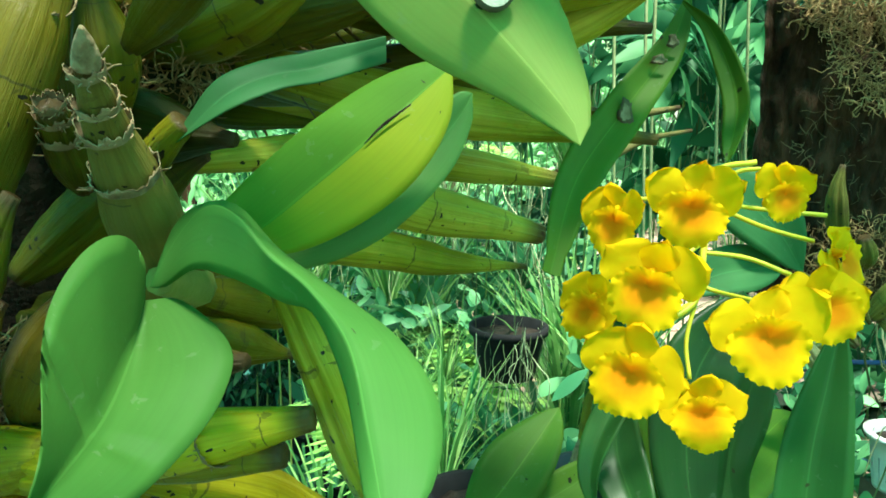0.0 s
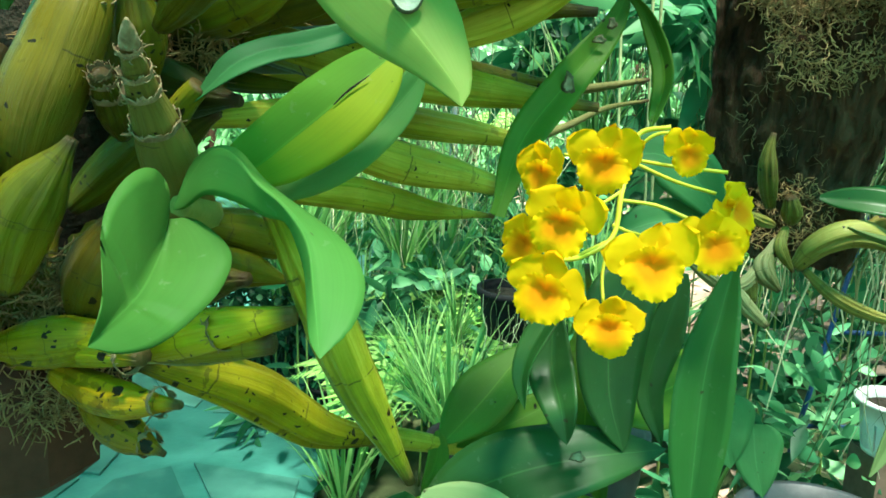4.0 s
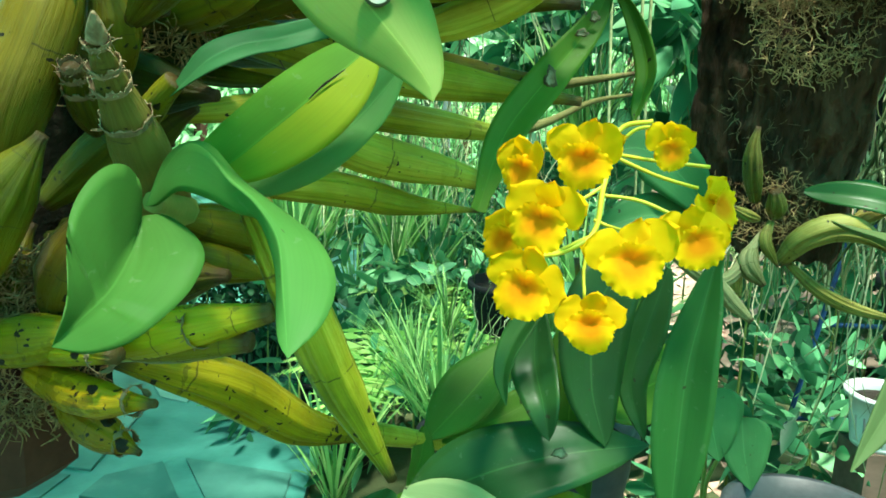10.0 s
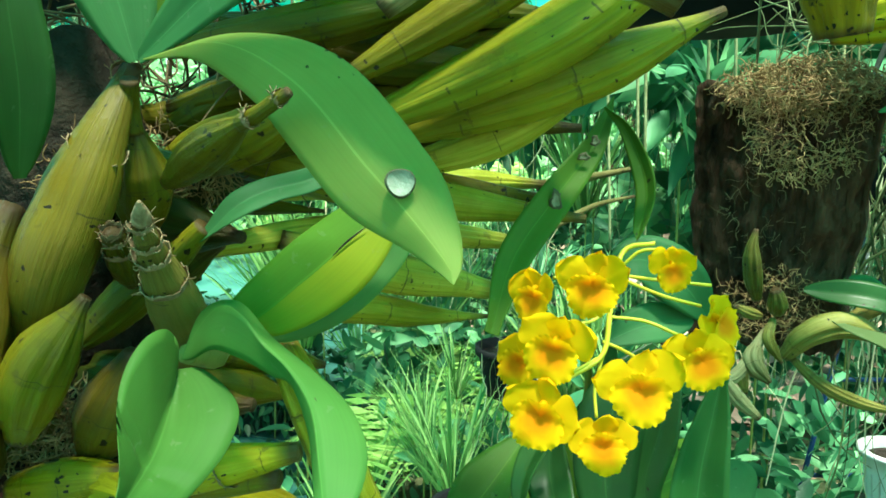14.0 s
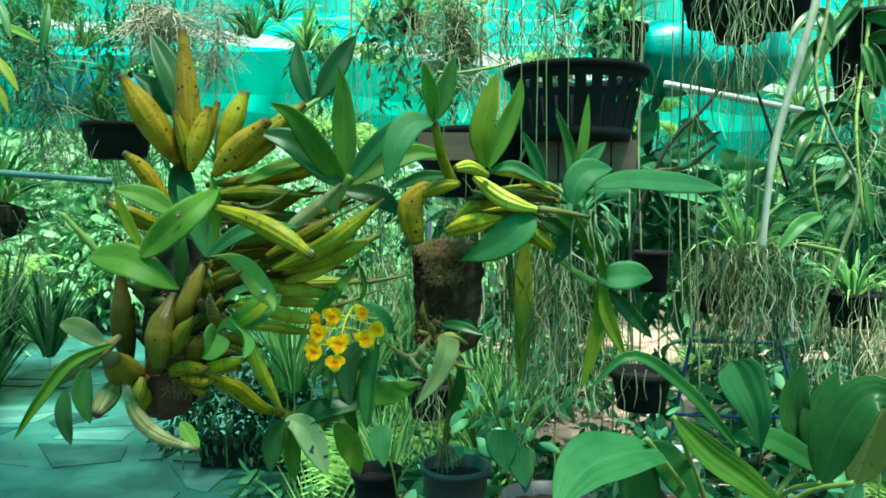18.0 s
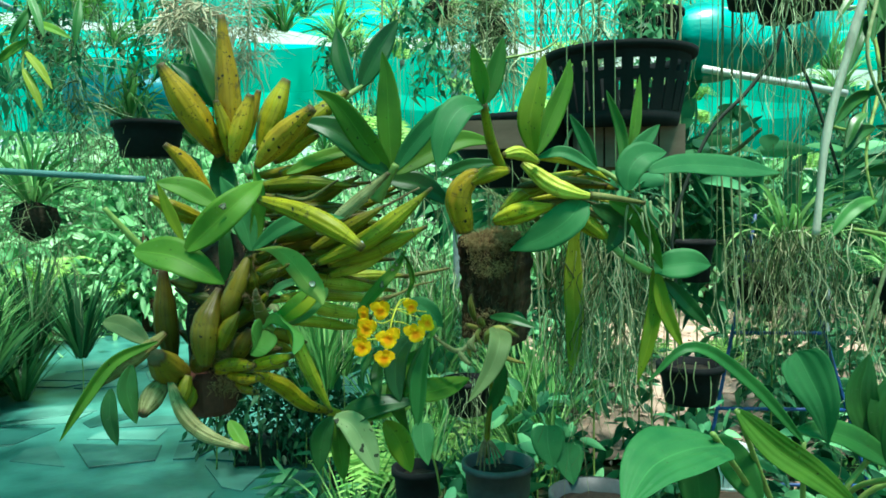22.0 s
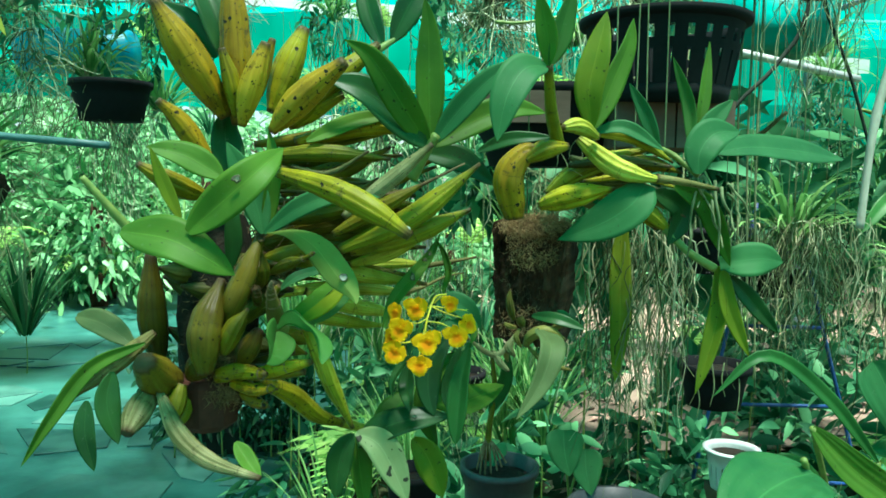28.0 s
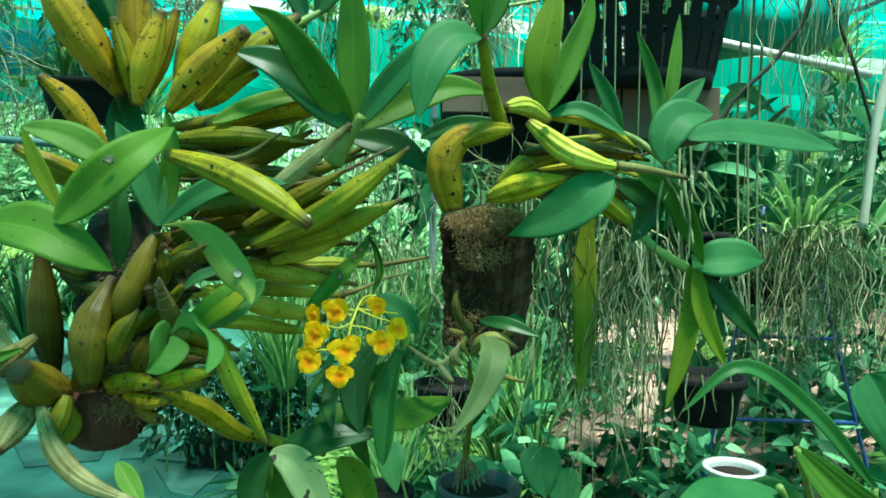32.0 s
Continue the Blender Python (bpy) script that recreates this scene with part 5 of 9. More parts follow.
bulb(orchid_two, [(0.3902, 0.4837, 1.4845), (0.4605, 0.4826, 1.4943), (0.5283, 0.4699, 1.4812)], 0.0085, "bulb_dry", peak=0.4, neck=0.3, depth=0.32, ribs=6)
bulb(orchid_two, [(0.3772, 0.4938, 1.5338), (0.4260, 0.4911, 1.5118), (0.4728, 0.4779, 1.4835)], 0.0106, "bulb_dry", peak=0.4, neck=0.3, depth=0.32, ribs=6)
bulb(orchid_two, [(0.3699, 0.4691, 1.5190), (0.4535, 0.4677, 1.5284), (0.5346, 0.4550, 1.5191)], 0.0100, "bulb_dry", peak=0.4, neck=0.3, depth=0.32, ribs=6)
bulb(orchid_two, [(0.3905, 0.5253, 1.5006), (0.4566, 0.5229, 1.4896), (0.5203, 0.5092, 1.4590)], 0.0107, "bulb_dry", peak=0.4, neck=0.3, depth=0.32, ribs=6)
bulb(orchid_two, [(0.3838, 0.4712, 1.4903), (0.4355, 0.4684, 1.4687), (0.4850, 0.4553, 1.4427)], 0.0083, "bulb_yellow", peak=0.4, neck=0.3, depth=0.32, ribs=6)
bulb(orchid_two, [(0.3768, 0.5033, 1.4744), (0.4231, 0.5022, 1.4743), (0.4674, 0.4908, 1.4705)], 0.0068, "bulb_dry", peak=0.4, neck=0.3, depth=0.32, ribs=6)
orchid_three = thing("dried_orchid", (0.3087, 0.4946, 1.2569), "small shrivelled orchid with dry striped bulbs at the plank foot", "orchid")
bulb(orchid_three, [(0.2894, 0.4800, 1.2664), (0.2825, 0.4740, 1.2860), (0.2799, 0.4720, 1.3050), (0.2822, 0.4720, 1.3193)], 0.0074, "bulb_striped", peak=0.45, neck=0.30, foot=0.50, depth=0.30, ribs=7)
bulb(orchid_three, [(0.3028, 0.4750, 1.2573), (0.2986, 0.4680, 1.2681), (0.2959, 0.4660, 1.2763)], 0.0080, "bulb_striped", peak=0.50, neck=0.60, foot=0.60, depth=0.30, ribs=7)
bulb(orchid_three, [(0.2933, 0.4800, 1.2538), (0.2804, 0.4740, 1.2580), (0.2701, 0.4720, 1.2630)], 0.0050, "bulb_striped", peak=0.50, neck=0.50, foot=0.50, depth=0.30, ribs=7)
bulb(orchid_three, [(0.2976, 0.4700, 1.2541), (0.2914, 0.4620, 1.2412), (0.3002, 0.4580, 1.2245)], 0.0048, "bulb_striped", peak=0.50, neck=0.30, foot=0.50, depth=0.30, ribs=7)
bulb(orchid_three, [(0.2859, 0.4680, 1.2357), (0.2785, 0.4560, 1.2255), (0.2883, 0.4500, 1.2127)], 0.0080, "bulb_pale_dry", peak=0.50, neck=0.35, foot=0.50, depth=0.30, ribs=7)
bulb(orchid_three, [(0.2799, 0.4720, 1.2248), (0.2761, 0.4680, 1.2134), (0.2792, 0.4660, 1.1994)], 0.0050, "bulb_striped", peak=0.50, neck=0.40, foot=0.50, depth=0.30, ribs=7)
bulb(orchid_three, [(0.3082, 0.4700, 1.2265), (0.3135, 0.4560, 1.2444), (0.3295, 0.4500, 1.2537), (0.3469, 0.4460, 1.2524), (0.3683, 0.4400, 1.2408)], 0.0108, "bulb_striped", peak=0.50, neck=0.30, foot=0.50, depth=0.30, ribs=7)
bulb(orchid_three, [(0.3127, 0.4680, 1.2246), (0.3288, 0.4560, 1.2091), (0.3519, 0.4500, 1.1980), (0.3797, 0.4400, 1.1921)], 0.0054, "bulb_striped", peak=0.50, neck=0.40, foot=0.50, depth=0.30, ribs=7)
bulb(orchid_three, [(0.2541, 0.4550, 1.2198), (0.2639, 0.4460, 1.2039), (0.2777, 0.4400, 1.1907)], 0.0062, "bulb_pale_dry", peak=0.50, neck=0.50, foot=0.50, depth=0.30, ribs=7)
bulb(orchid_three, [(0.3444, 0.4620, 1.2515), (0.3586, 0.4580, 1.2613), (0.3772, 0.4550, 1.2699)], 0.0064, "bulb_striped", peak=0.50, neck=0.40, foot=0.50, depth=0.30, ribs=7)
bulb(orchid_three, [(0.2936, 0.4700, 1.2470), (0.2567, 0.4520, 1.2145), (0.2068, 0.4480, 1.2456)], 0.0052, "bulb_pale_dry", peak=0.50, neck=0.35, foot=0.50, depth=0.30, ribs=7)
leaf(orchid_three, [(0.3240, 0.4342, 1.2589), (0.3259, 0.3483, 1.2497), (0.3068, 0.3206, 1.2047), (0.2687, 0.2982, 1.1571)], 0.0398, "leaf_dull", face=(0.12, -0.94, 0.33), fold=0.3, peak=0.4)
leaf(orchid_three, [(0.3164, 0.4657, 1.2761), (0.3552, 0.4445, 1.2742), (0.3981, 0.4324, 1.2597)], 0.0210, "leaf_dark", face=(-0.10, -0.85, 0.51))
leaf(orchid_three, [(0.3552, 0.4900, 1.2687), (0.3657, 0.4807, 1.2744), (0.3835, 0.4691, 1.2704)], 0.0185, "leaf_blue", face=(-0.49, -0.72, 0.49))
tangle((0.3087, 0.4949, 1.2611), (0.045, 0.015, 0.03), 260, 0.014, 0.0003, 23, 0.1, 1.8).done("root_mat", "coir", orchid_three, kind="stuff")
tangle((0.3209, 0.5148, 1.3352), (0.05, 0.008, 0.07), 150, 0.014, 0.00025, 24, 0.1, 1.6).done("rootlet_mat", "fibre", orchid_three, kind="stuff")


# ---- pots, baskets and hung things ----
def pot(name, at, r_top, r_foot, height, mat, label, category="pot", group="", fill="soil", wall=0.004, rim=0.008, tilt=None):
    """A round pot on at (its foot's centre): wall with lip, and soil inside."""
    ob = thing(name, at, label, category, group)
    p = [(r_foot, 0), (r_foot + (r_top - r_foot) * 0.5, height * 0.5), (r_top, height - 0.02), (r_top + rim, height - 0.018), (r_top + rim, height), (r_top - wall, height), (r_top - wall * 1.5, height * 0.55), (r_foot * 0.9, 0.012)]
    v, f = lathe(p, at, 44, tilt)
    part("body", v, f, mat, ob)
    v, f = lathe([(r_foot, height * 0.6), (r_top * 0.95, height * 0.8), (r_top * 0.6, height * 0.84), (0.01, height * 0.86)], at, 28, tilt)
    part("soil", v + np.array([noise.noise_vector(Vector(x) * 40) for x in v]) * 0.006, f, fill, ob)
    return ob


def slotted(name, at, r_top, r_foot, height, mat, label, group="", slots=22, lo=0.18, hi=0.56, holes=True):
    """A net pot: bars with gaps between, a solid rim and foot, and a row of round holes under the rim."""
    ob = thing(name, at, label, "basket", group)
    rad = lambda h: r_foot + (r_top - r_foot) * h
    v, f = lathe([(rad(0), 0), (rad(lo), height * lo), (rad(lo) - 0.004, height * lo), (rad(0) - 0.004, 0.006)], at, 44)
    part("foot", v, f, mat, ob)
    top = [(rad(hi), height * hi), (rad(0.93), height * 0.93), (r_top + 0.01, height * 0.93), (r_top + 0.012, height), (r_top - 0.004, height), (rad(0.9) - 0.004, height * 0.9), (rad(hi) - 0.004, height * hi)]
    if holes:
        sides = slots * 6
        v, f = [], []
        levels = [hi, hi + (0.9 - hi) * 0.3, hi + (0.9 - hi) * 0.7, 0.9]
        for h in levels:
            for j in range(sides):
                a = 2 * math.pi * j / sides
                v.append((rad(h) * math.cos(a), rad(h) * math.sin(a), h * height))
        for i in range(3):
            for j in range(sides):
                if i == 1 and j % 6 in (2, 3):
                    continue
                k = (j + 1) % sides
                f.append((i * sides + j, i * sides + k, (i + 1) * sides + k, (i + 1) * sides + j))
        part("pierced_band", np.array(v) + np.asarray(at), f, mat, ob)
        top = [(rad(0.9), height * 0.9)] + top[2:5] + [(rad(0.9) - 0.004, height * 0.9)]
    v, f = lathe(top, at, 44)
    part("rim", v, f[:-2], mat, ob)
    for j in range(slots):
        a = 2 * math.pi * j / slots
        c, s = math.cos(a), math.sin(a)
        w = math.pi * rad(0.4) / slots * 0.8
        v = []
        for h in (lo * 0.98, hi * 1.02):
            for d, e in ((-w, 0), (w, 0), (w, -0.004), (-w, -0.004)):
                r = rad(h) + e
                v.append((at[0] + r * c - d * s, at[1] + r * s + d * c, at[2] + h * height))
        part("bar", v, [(3, 2, 1, 0), (4, 5, 6, 7), (0, 1, 5, 4), (1, 2, 6, 5), (2, 3, 7, 6), (3, 0, 4, 7)], mat, ob, smooth=False)
    return ob


def cord(at, top, mat="root", r=0.0012):
    """A hanging wire from the net down to a thing."""
    v, f, q = tube([at, (at[0], at[1], (at[2] + top) / 2), (at[0], at[1], top)], [r], 5, 6)
    return tagged(part("hanging_wire", v, f, mat, None, "", q), "thin wire hanging from the roof", "wire", "hanging wires")


plank = thing("plank", PLANK_FOOT, "dark rotten hanging plank with fibrous roots", "plank")
axis = (PLANK_TOP - PLANK_FOOT).normalized()
across = Vector((0.84, -0.54, 0))
across = (across - axis * across.dot(axis)).normalized()
deep = axis.cross(across)
pv, pf, nx, nz = [], [], 60, 90
for back in (0, 1):
    for j in range(nz):
        for i in range(nx):
            s, h = i / (nx - 1) * 2 - 1, j / (nz - 1)
            half = 0.054 + 0.012 * h + 0.006 * noise.noise(Vector((h * 5, 1.0, back * 0.2)))
            z = -0.01 + h * (PLANK_TOP - PLANK_FOOT).length * 1.02
            edge = 0.012 * noise.noise(Vector((s * 4, 3.0, back))) if j in (0, nz - 1) else 0
            d = (0.045 if back else 0.0) + 0.012 * noise.noise(Vector((s * 3, h * 6, back * 5))) + 0.007 * noise.noise(Vector((s * 9, h * 11, back * 5))) + 0.005 * noise.noise(Vector((s * 30, h * 22, back * 5))) - (0.010 * (abs(s) > 0.95) * (1 if not back else -1))
            p = PLANK_FOOT + axis * (z + edge) + across * (s * half + 0.001) + deep * d
            pv.append(p)
pf = grid_faces(nz, nx) + [tuple(k + nx * nz for k in q) for q in grid_faces(nz, nx, True)]
loop = [i for i in range(nx)] + [j * nx + nx - 1 for j in range(1, nz)] + [(nz - 1) * nx + i for i in reversed(range(nx - 1))] + [j * nx for j in reversed(range(1, nz - 1))]
for a, b in zip(loop, loop[1:] + loop[:1]):
    pf.append((a, a + nx * nz, b + nx * nz, b))
part("board", [tuple(p) for p in pv], pf, "bark", plank)

mount = thing("mount_block", (-0.1685, 0.3300, 1.1672), "dark reddish clay block the orchid clump grows on", "mount")
mv, mf = lathe([(0.030, -0.03), (0.042, -0.02), (0.046, 0.035), (0.04, 0.045)], (-0.1685, 0.3300, 1.1672), 8)
part("block", mv, mf, "terracotta", mount, smooth=False)
cord((-0.1730, 0.4045, 1.3732), 2.82)
cord((0.3225, 0.5754, 1.4142), 2.82)
slotted("black_basket", (0.645, 0.843, 1.658), 0.163, 0.130, 0.172, "black_plastic", "large black plastic basket with slots and round holes", slots=26)
crate = thing("wooden_box", (0.662, 0.889, 1.628), "brown weathered wooden box under the basket", "box")
for k in range(4):
    v, f = box((0.537 + k * 0.062, 0.789, 1.568), (0.595 + k * 0.062, 0.989, 1.663))
    part("board", v, f, "wood", crate, smooth=False)
pot("black_bowl", (0.445, 1.010, 1.530), 0.185, 0.14, 0.17, "black_plastic", "wide black plastic planting bowl", "bowl", rim=0.012)
board = thing("wooden_board", (0.336, 0.812, 1.650), "brown weathered board in front of the black bowl", "board")
v, f = box((0.266, 0.812, 1.615), (0.446, 0.832, 1.680))
part("plank", v, f, "wood", board, smooth=False)
pot("plant_pot", (0.377, 1.263, 0.537), 0.1000, 0.0810, 0.190, "grey_plastic", "dark grey plastic pot with a bare rooted cane")
pot("plant_pot", (0.140, 1.213, 0.572), 0.0675, 0.0566, 0.160, "black_plastic", "black plastic pot with a thin root")
pot("plant_pot", (0.587, 0.847, 0.619), 0.1060, 0.0855, 0.170, "grey_plastic", "wide dark grey plastic pot with green leaves")
for x, y, i in EDGE:
    pot("plant_pot", (x, y, 0.0), 0.085, 0.065, 0.16, "black_plastic", "black plastic pot with round green leaves on the path", "pot", "pots on the path")
hung_pot = pot("hanging_pot", (0.886, 1.080, 0.948), 0.0814, 0.0657, 0.105, "black_plastic", "black plastic pot with pale roots hanging over its side", "pot", "hanging pots")
cord((0.956, 1.080, 1.045), 2.82)
cord((0.816, 1.080, 1.045), 2.82)
rod(hung_pot, [(0.8177, 1.0104, 1.0734), (0.8087, 0.9982, 1.0305), (0.8174, 0.9956, 0.9823), (0.8110, 0.9934, 0.9402)], [0.0018, 0.0015, 0.0008], "root", "air_root", sides=6)
rod(hung_pot, [(0.8452, 1.0004, 1.0722), (0.8480, 0.9875, 1.0175), (0.8386, 0.9850, 0.9697)], [0.0018, 0.0015, 0.0008], "root", "air_root", sides=6)
rod(hung_pot, [(0.8754, 1.0003, 1.0720), (0.8662, 0.9882, 1.0323), (0.8748, 0.9862, 0.9933)], [0.0018, 0.0015, 0.0008], "root", "air_root", sides=6)
rod(hung_pot, [(0.9115, 1.0103, 1.0711), (0.9139, 0.9965, 0.9995), (0.9041, 0.9922, 0.9169)], [0.0018, 0.0015, 0.0008], "root", "air_root", sides=6)
pot("hanging_pot", (1.640, 1.300, 1.955), 0.085, 0.070, 0.14, "black_plastic", "black plastic pot hung close under the roof", "pot", "hanging pots")
cord((1.720, 1.300, 2.090), 2.82)
cord((1.560, 1.300, 2.090), 2.82)
pot("hanging_pot", (-0.875, 1.900, 1.683), 0.125, 0.10, 0.13, "black_plastic", "wide black plastic pot hanging beside the blue drum", "pot", "hanging pots")
cord((-0.995, 1.900, 1.808), 2.82)
cord((-0.755, 1.900, 1.808), 2.82)
stand = thing("block_stand", (0.377, 1.263, 0.0), "stacked dark clay blocks under a plant pot", "stand", "block stands")
for k in range(3):
    v, f = box((0.314, 1.200, 0.1789 * k), (0.440, 1.326, 0.1789 * (k + 0.97)))
    part("block", v, f, "terracotta", stand, smooth=False)
stand = thing("block_stand", (0.140, 1.213, 0.0), "stacked dark clay blocks under a plant pot", "stand", "block stands")
for k in range(3):
    v, f = box((0.091, 1.164, 0.1907 * k), (0.189, 1.262, 0.1907 * (k + 0.97)))
    part("block", v, f, "terracotta", stand, smooth=False)
stand = thing("block_stand", (0.587, 0.847, 0.0), "stacked dark clay blocks under a plant pot", "stand", "block stands")
for k in range(3):
    v, f = box((0.503, 0.763, 0.2062 * k), (0.671, 0.931, 0.2062 * (k + 0.97)))
    part("block", v, f, "terracotta", stand, smooth=False)
cane_plant = thing("cane_plant", (0.3766, 1.2626, 0.7267), "bare cane with brown stilt roots in the grey pot", "plant")
rod(cane_plant, [(0.3424, 1.2633, 0.7389), (0.3484, 1.2682, 0.8330), (0.3613, 1.2736, 0.9357), (0.3502, 1.2790, 1.0385)], [0.0103, 0.0086, 0.0077, 0.0051], "bulb_dark", "cane")
rod(cane_plant, [(0.3429, 1.2664, 0.7989), (0.3280, 1.2552, 0.7765), (0.3129, 1.2423, 0.7203)], [0.0034, 0.0034, 0.0026], "fibre", "stilt_root", sides=6)
rod(cane_plant, [(0.3429, 1.2664, 0.7989), (0.3323, 1.2552, 0.7764), (0.3213, 1.2415, 0.7067)], [0.0034, 0.0034, 0.0026], "fibre", "stilt_root", sides=6)
rod(cane_plant, [(0.3429, 1.2664, 0.7989), (0.3391, 1.2552, 0.7764), (0.3349, 1.2414, 0.7032)], [0.0034, 0.0034, 0.0026], "fibre", "stilt_root", sides=6)
rod(cane_plant, [(0.3429, 1.2664, 0.7989), (0.3476, 1.2552, 0.7763), (0.3519, 1.2415, 0.7064)], [0.0034, 0.0034, 0.0026], "fibre", "stilt_root", sides=6)
rod(cane_plant, [(0.3429, 1.2664, 0.7989), (0.3562, 1.2552, 0.7762), (0.3690, 1.2421, 0.7165)], [0.0034, 0.0034, 0.0026], "fibre", "stilt_root", sides=6)
rod(cane_plant, [(0.3429, 1.2664, 0.7989), (0.3621, 1.2552, 0.7762), (0.3810, 1.2426, 0.7265)], [0.0034, 0.0034, 0.0026], "fibre", "stilt_root", sides=6)
rod(cane_plant, [(0.3429, 1.2664, 0.7989), (0.3681, 1.2552, 0.7761), (0.3929, 1.2431, 0.7366)], [0.0034, 0.0034, 0.0026], "fibre", "stilt_root", sides=6)
leaf(cane_plant, [(0.3487, 1.2700, 0.8673), (0.3830, 1.2547, 0.9573), (0.3914, 1.2393, 1.0461)], 0.0442, "leaf_dark", face=(0.26, -0.94, 0.22))
heart_plant = thing("heart_leaf_plant", (0.5870, 0.8466, 0.7885), "young plant with teal-green heart-shaped leaves", "plant")
leaf(heart_plant, [(0.4867, 0.9723, 0.9188), (0.4858, 0.9499, 0.8730), (0.4961, 0.9371, 0.8203)], 0.0887, "leaf_blue", face=(0.01, -0.84, 0.54), peak=0.3, sharp=1.3)
rod(heart_plant, [(0.4866, 0.9719, 0.9113), (0.5100, 1.0144, 0.7668), (0.5301, 1.0594, 0.6706)], [0.0031, 0.0031], "stem", "stalk", sides=6)
leaf(heart_plant, [(0.5384, 0.9699, 0.8737), (0.5371, 0.9475, 0.8283), (0.5471, 0.9347, 0.7759)], 0.0769, "leaf_blue", face=(-0.01, -0.83, 0.56), peak=0.3, sharp=1.3)
rod(heart_plant, [(0.5384, 0.9695, 0.8662), (0.5175, 1.0136, 0.7514), (0.5378, 1.0586, 0.6549)], [0.0031, 0.0031], "stem", "stalk", sides=6)
leaf(heart_plant, [(0.1662, 0.9728, 0.9290), (0.1686, 0.9504, 0.8831), (0.1805, 0.9376, 0.8304)], 0.0591, "leaf_blue", face=(0.15, -0.83, 0.53), peak=0.3, sharp=1.3)
rod(heart_plant, [(0.1662, 0.9724, 0.9216), (0.1970, 1.0161, 0.8000), (0.2095, 1.0612, 0.7046)], [0.0031, 0.0031], "stem", "stalk", sides=6)
white_pot = slotted("white_net_pot", (1.159, 1.557, 0.535), 0.077, 0.06, 0.13, "white_plastic", "white plastic net pot with vertical slots", slots=20, lo=0.1, hi=0.6, holes=False)
plant("grass", (1.159, 1.557, 0.615), 0.2, 16, 1)
v, f = lathe([(0.001, 0.118), (0.04, 0.116), (0.068, 0.108), (0.066, 0.095)], (1.159, 1.557, 0.535), 24)
part("soil", v, f, "soil", white_pot, "dark potting soil")
plant("broad", (1.159, 1.557, 0.655), 0.17, 30, 1)
stand = thing("pot_stand", (1.159, 1.557, 0.0), "dark wooden post stand under the white pot", "stand")
v, f = box((1.099, 1.497, 0.0), (1.219, 1.617, 0.535))
part("post", v, f, "wood", stand, smooth=False)
hung_pot = pot("hanging_pot", (1.037, 2.042, 2.091), 0.1174, 0.0880, 0.130, "black_plastic", "black plastic pot hanging among the plants", "pot", "hanging pots")
cord((1.142, 2.042, 2.211), 2.82)
cord((0.931, 2.042, 2.211), 2.82)
plant("roots", (1.037, 1.925, 2.221), 0.5, 1110, 0)
plant("spider", (1.037, 2.042, 2.201), 0.73, 1110, 1110)
hung_pot = pot("hanging_pot", (1.781, 1.634, 1.888), 0.0921, 0.0690, 0.200, "black_plastic", "black plastic pot hanging among the plants", "pot", "hanging pots")
cord((1.864, 1.634, 2.078), 2.82)
cord((1.698, 1.634, 2.078), 2.82)
plant("roots", (1.781, 1.542, 2.088), 0.5, 1545, 0)
plant("spider", (1.781, 1.634, 2.068), 0.68, 1545, 1545)
hung_pot = pot("hanging_pot", (1.067, 1.596, 1.219), 0.0581, 0.0436, 0.140, "black_plastic", "black plastic pot hanging among the plants", "pot", "hanging pots")
cord((1.120, 1.596, 1.349), 2.82)
cord((1.015, 1.596, 1.349), 2.82)
plant("roots", (1.067, 1.538, 1.359), 0.5, 1180, 0)
plant("spider", (1.067, 1.596, 1.339), 0.62, 1180, 1180)
hung_pot = pot("hanging_pot", (1.553, 2.187, 1.069), 0.1431, 0.1073, 0.100, "black_plastic", "black plastic pot hanging among the plants", "pot", "hanging pots")
cord((1.682, 2.187, 1.159), 2.82)
cord((1.424, 2.187, 1.159), 2.82)
plant("roots", (1.553, 2.044, 1.169), 0.5, 1310, 0)
plant("spider", (1.553, 2.187, 1.149), 0.79, 1310, 1310)
hung_pot = pot("hanging_pot", (1.764, 1.589, 1.098), 0.0872, 0.0654, 0.120, "black_plastic", "black plastic pot hanging among the plants", "pot", "hanging pots")
cord((1.842, 1.589, 1.208), 2.82)
cord((1.685, 1.589, 1.208), 2.82)
plant("roots", (1.764, 1.502, 1.218), 0.5, 1540, 0)
plant("spider", (1.764, 1.589, 1.198), 0.67, 1540, 1540)
hung_pot = pot("hanging_pot", (0.303, 1.859, 0.709), 0.0921, 0.0690, 0.130, "black_plastic", "black plastic pot hanging among the plants", "pot", "hanging pots")
cord((0.386, 1.859, 0.829), 2.82)
cord((0.220, 1.859, 0.829), 2.82)
plant("roots", (0.303, 1.767, 0.839), 0.5, 900, 0)
hung_pot = pot("hanging_pot", (1.202, 1.236, 1.994), 0.0943, 0.0707, 0.130, "black_plastic", "black plastic pot hanging among the plants", "pot", "hanging pots")
cord((1.287, 1.236, 2.114), 2.82)
cord((1.117, 1.236, 2.114), 2.82)
plant("roots", (1.202, 1.141, 2.124), 0.5, 1330, 0)
hung_pot = pot("hanging_pot", (1.395, 1.389, 2.071), 0.0920, 0.0690, 0.120, "black_plastic", "black plastic pot hanging among the plants", "pot", "hanging pots")
cord((1.478, 1.389, 2.181), 2.82)
cord((1.312, 1.389, 2.181), 2.82)
plant("roots", (1.395, 1.298, 2.191), 0.5, 1405, 0)
hung_pot = pot("hanging_pot", (1.222, 1.542, 2.108), 0.0885, 0.0664, 0.120, "black_plastic", "black plastic pot hanging among the plants", "pot", "hanging pots")
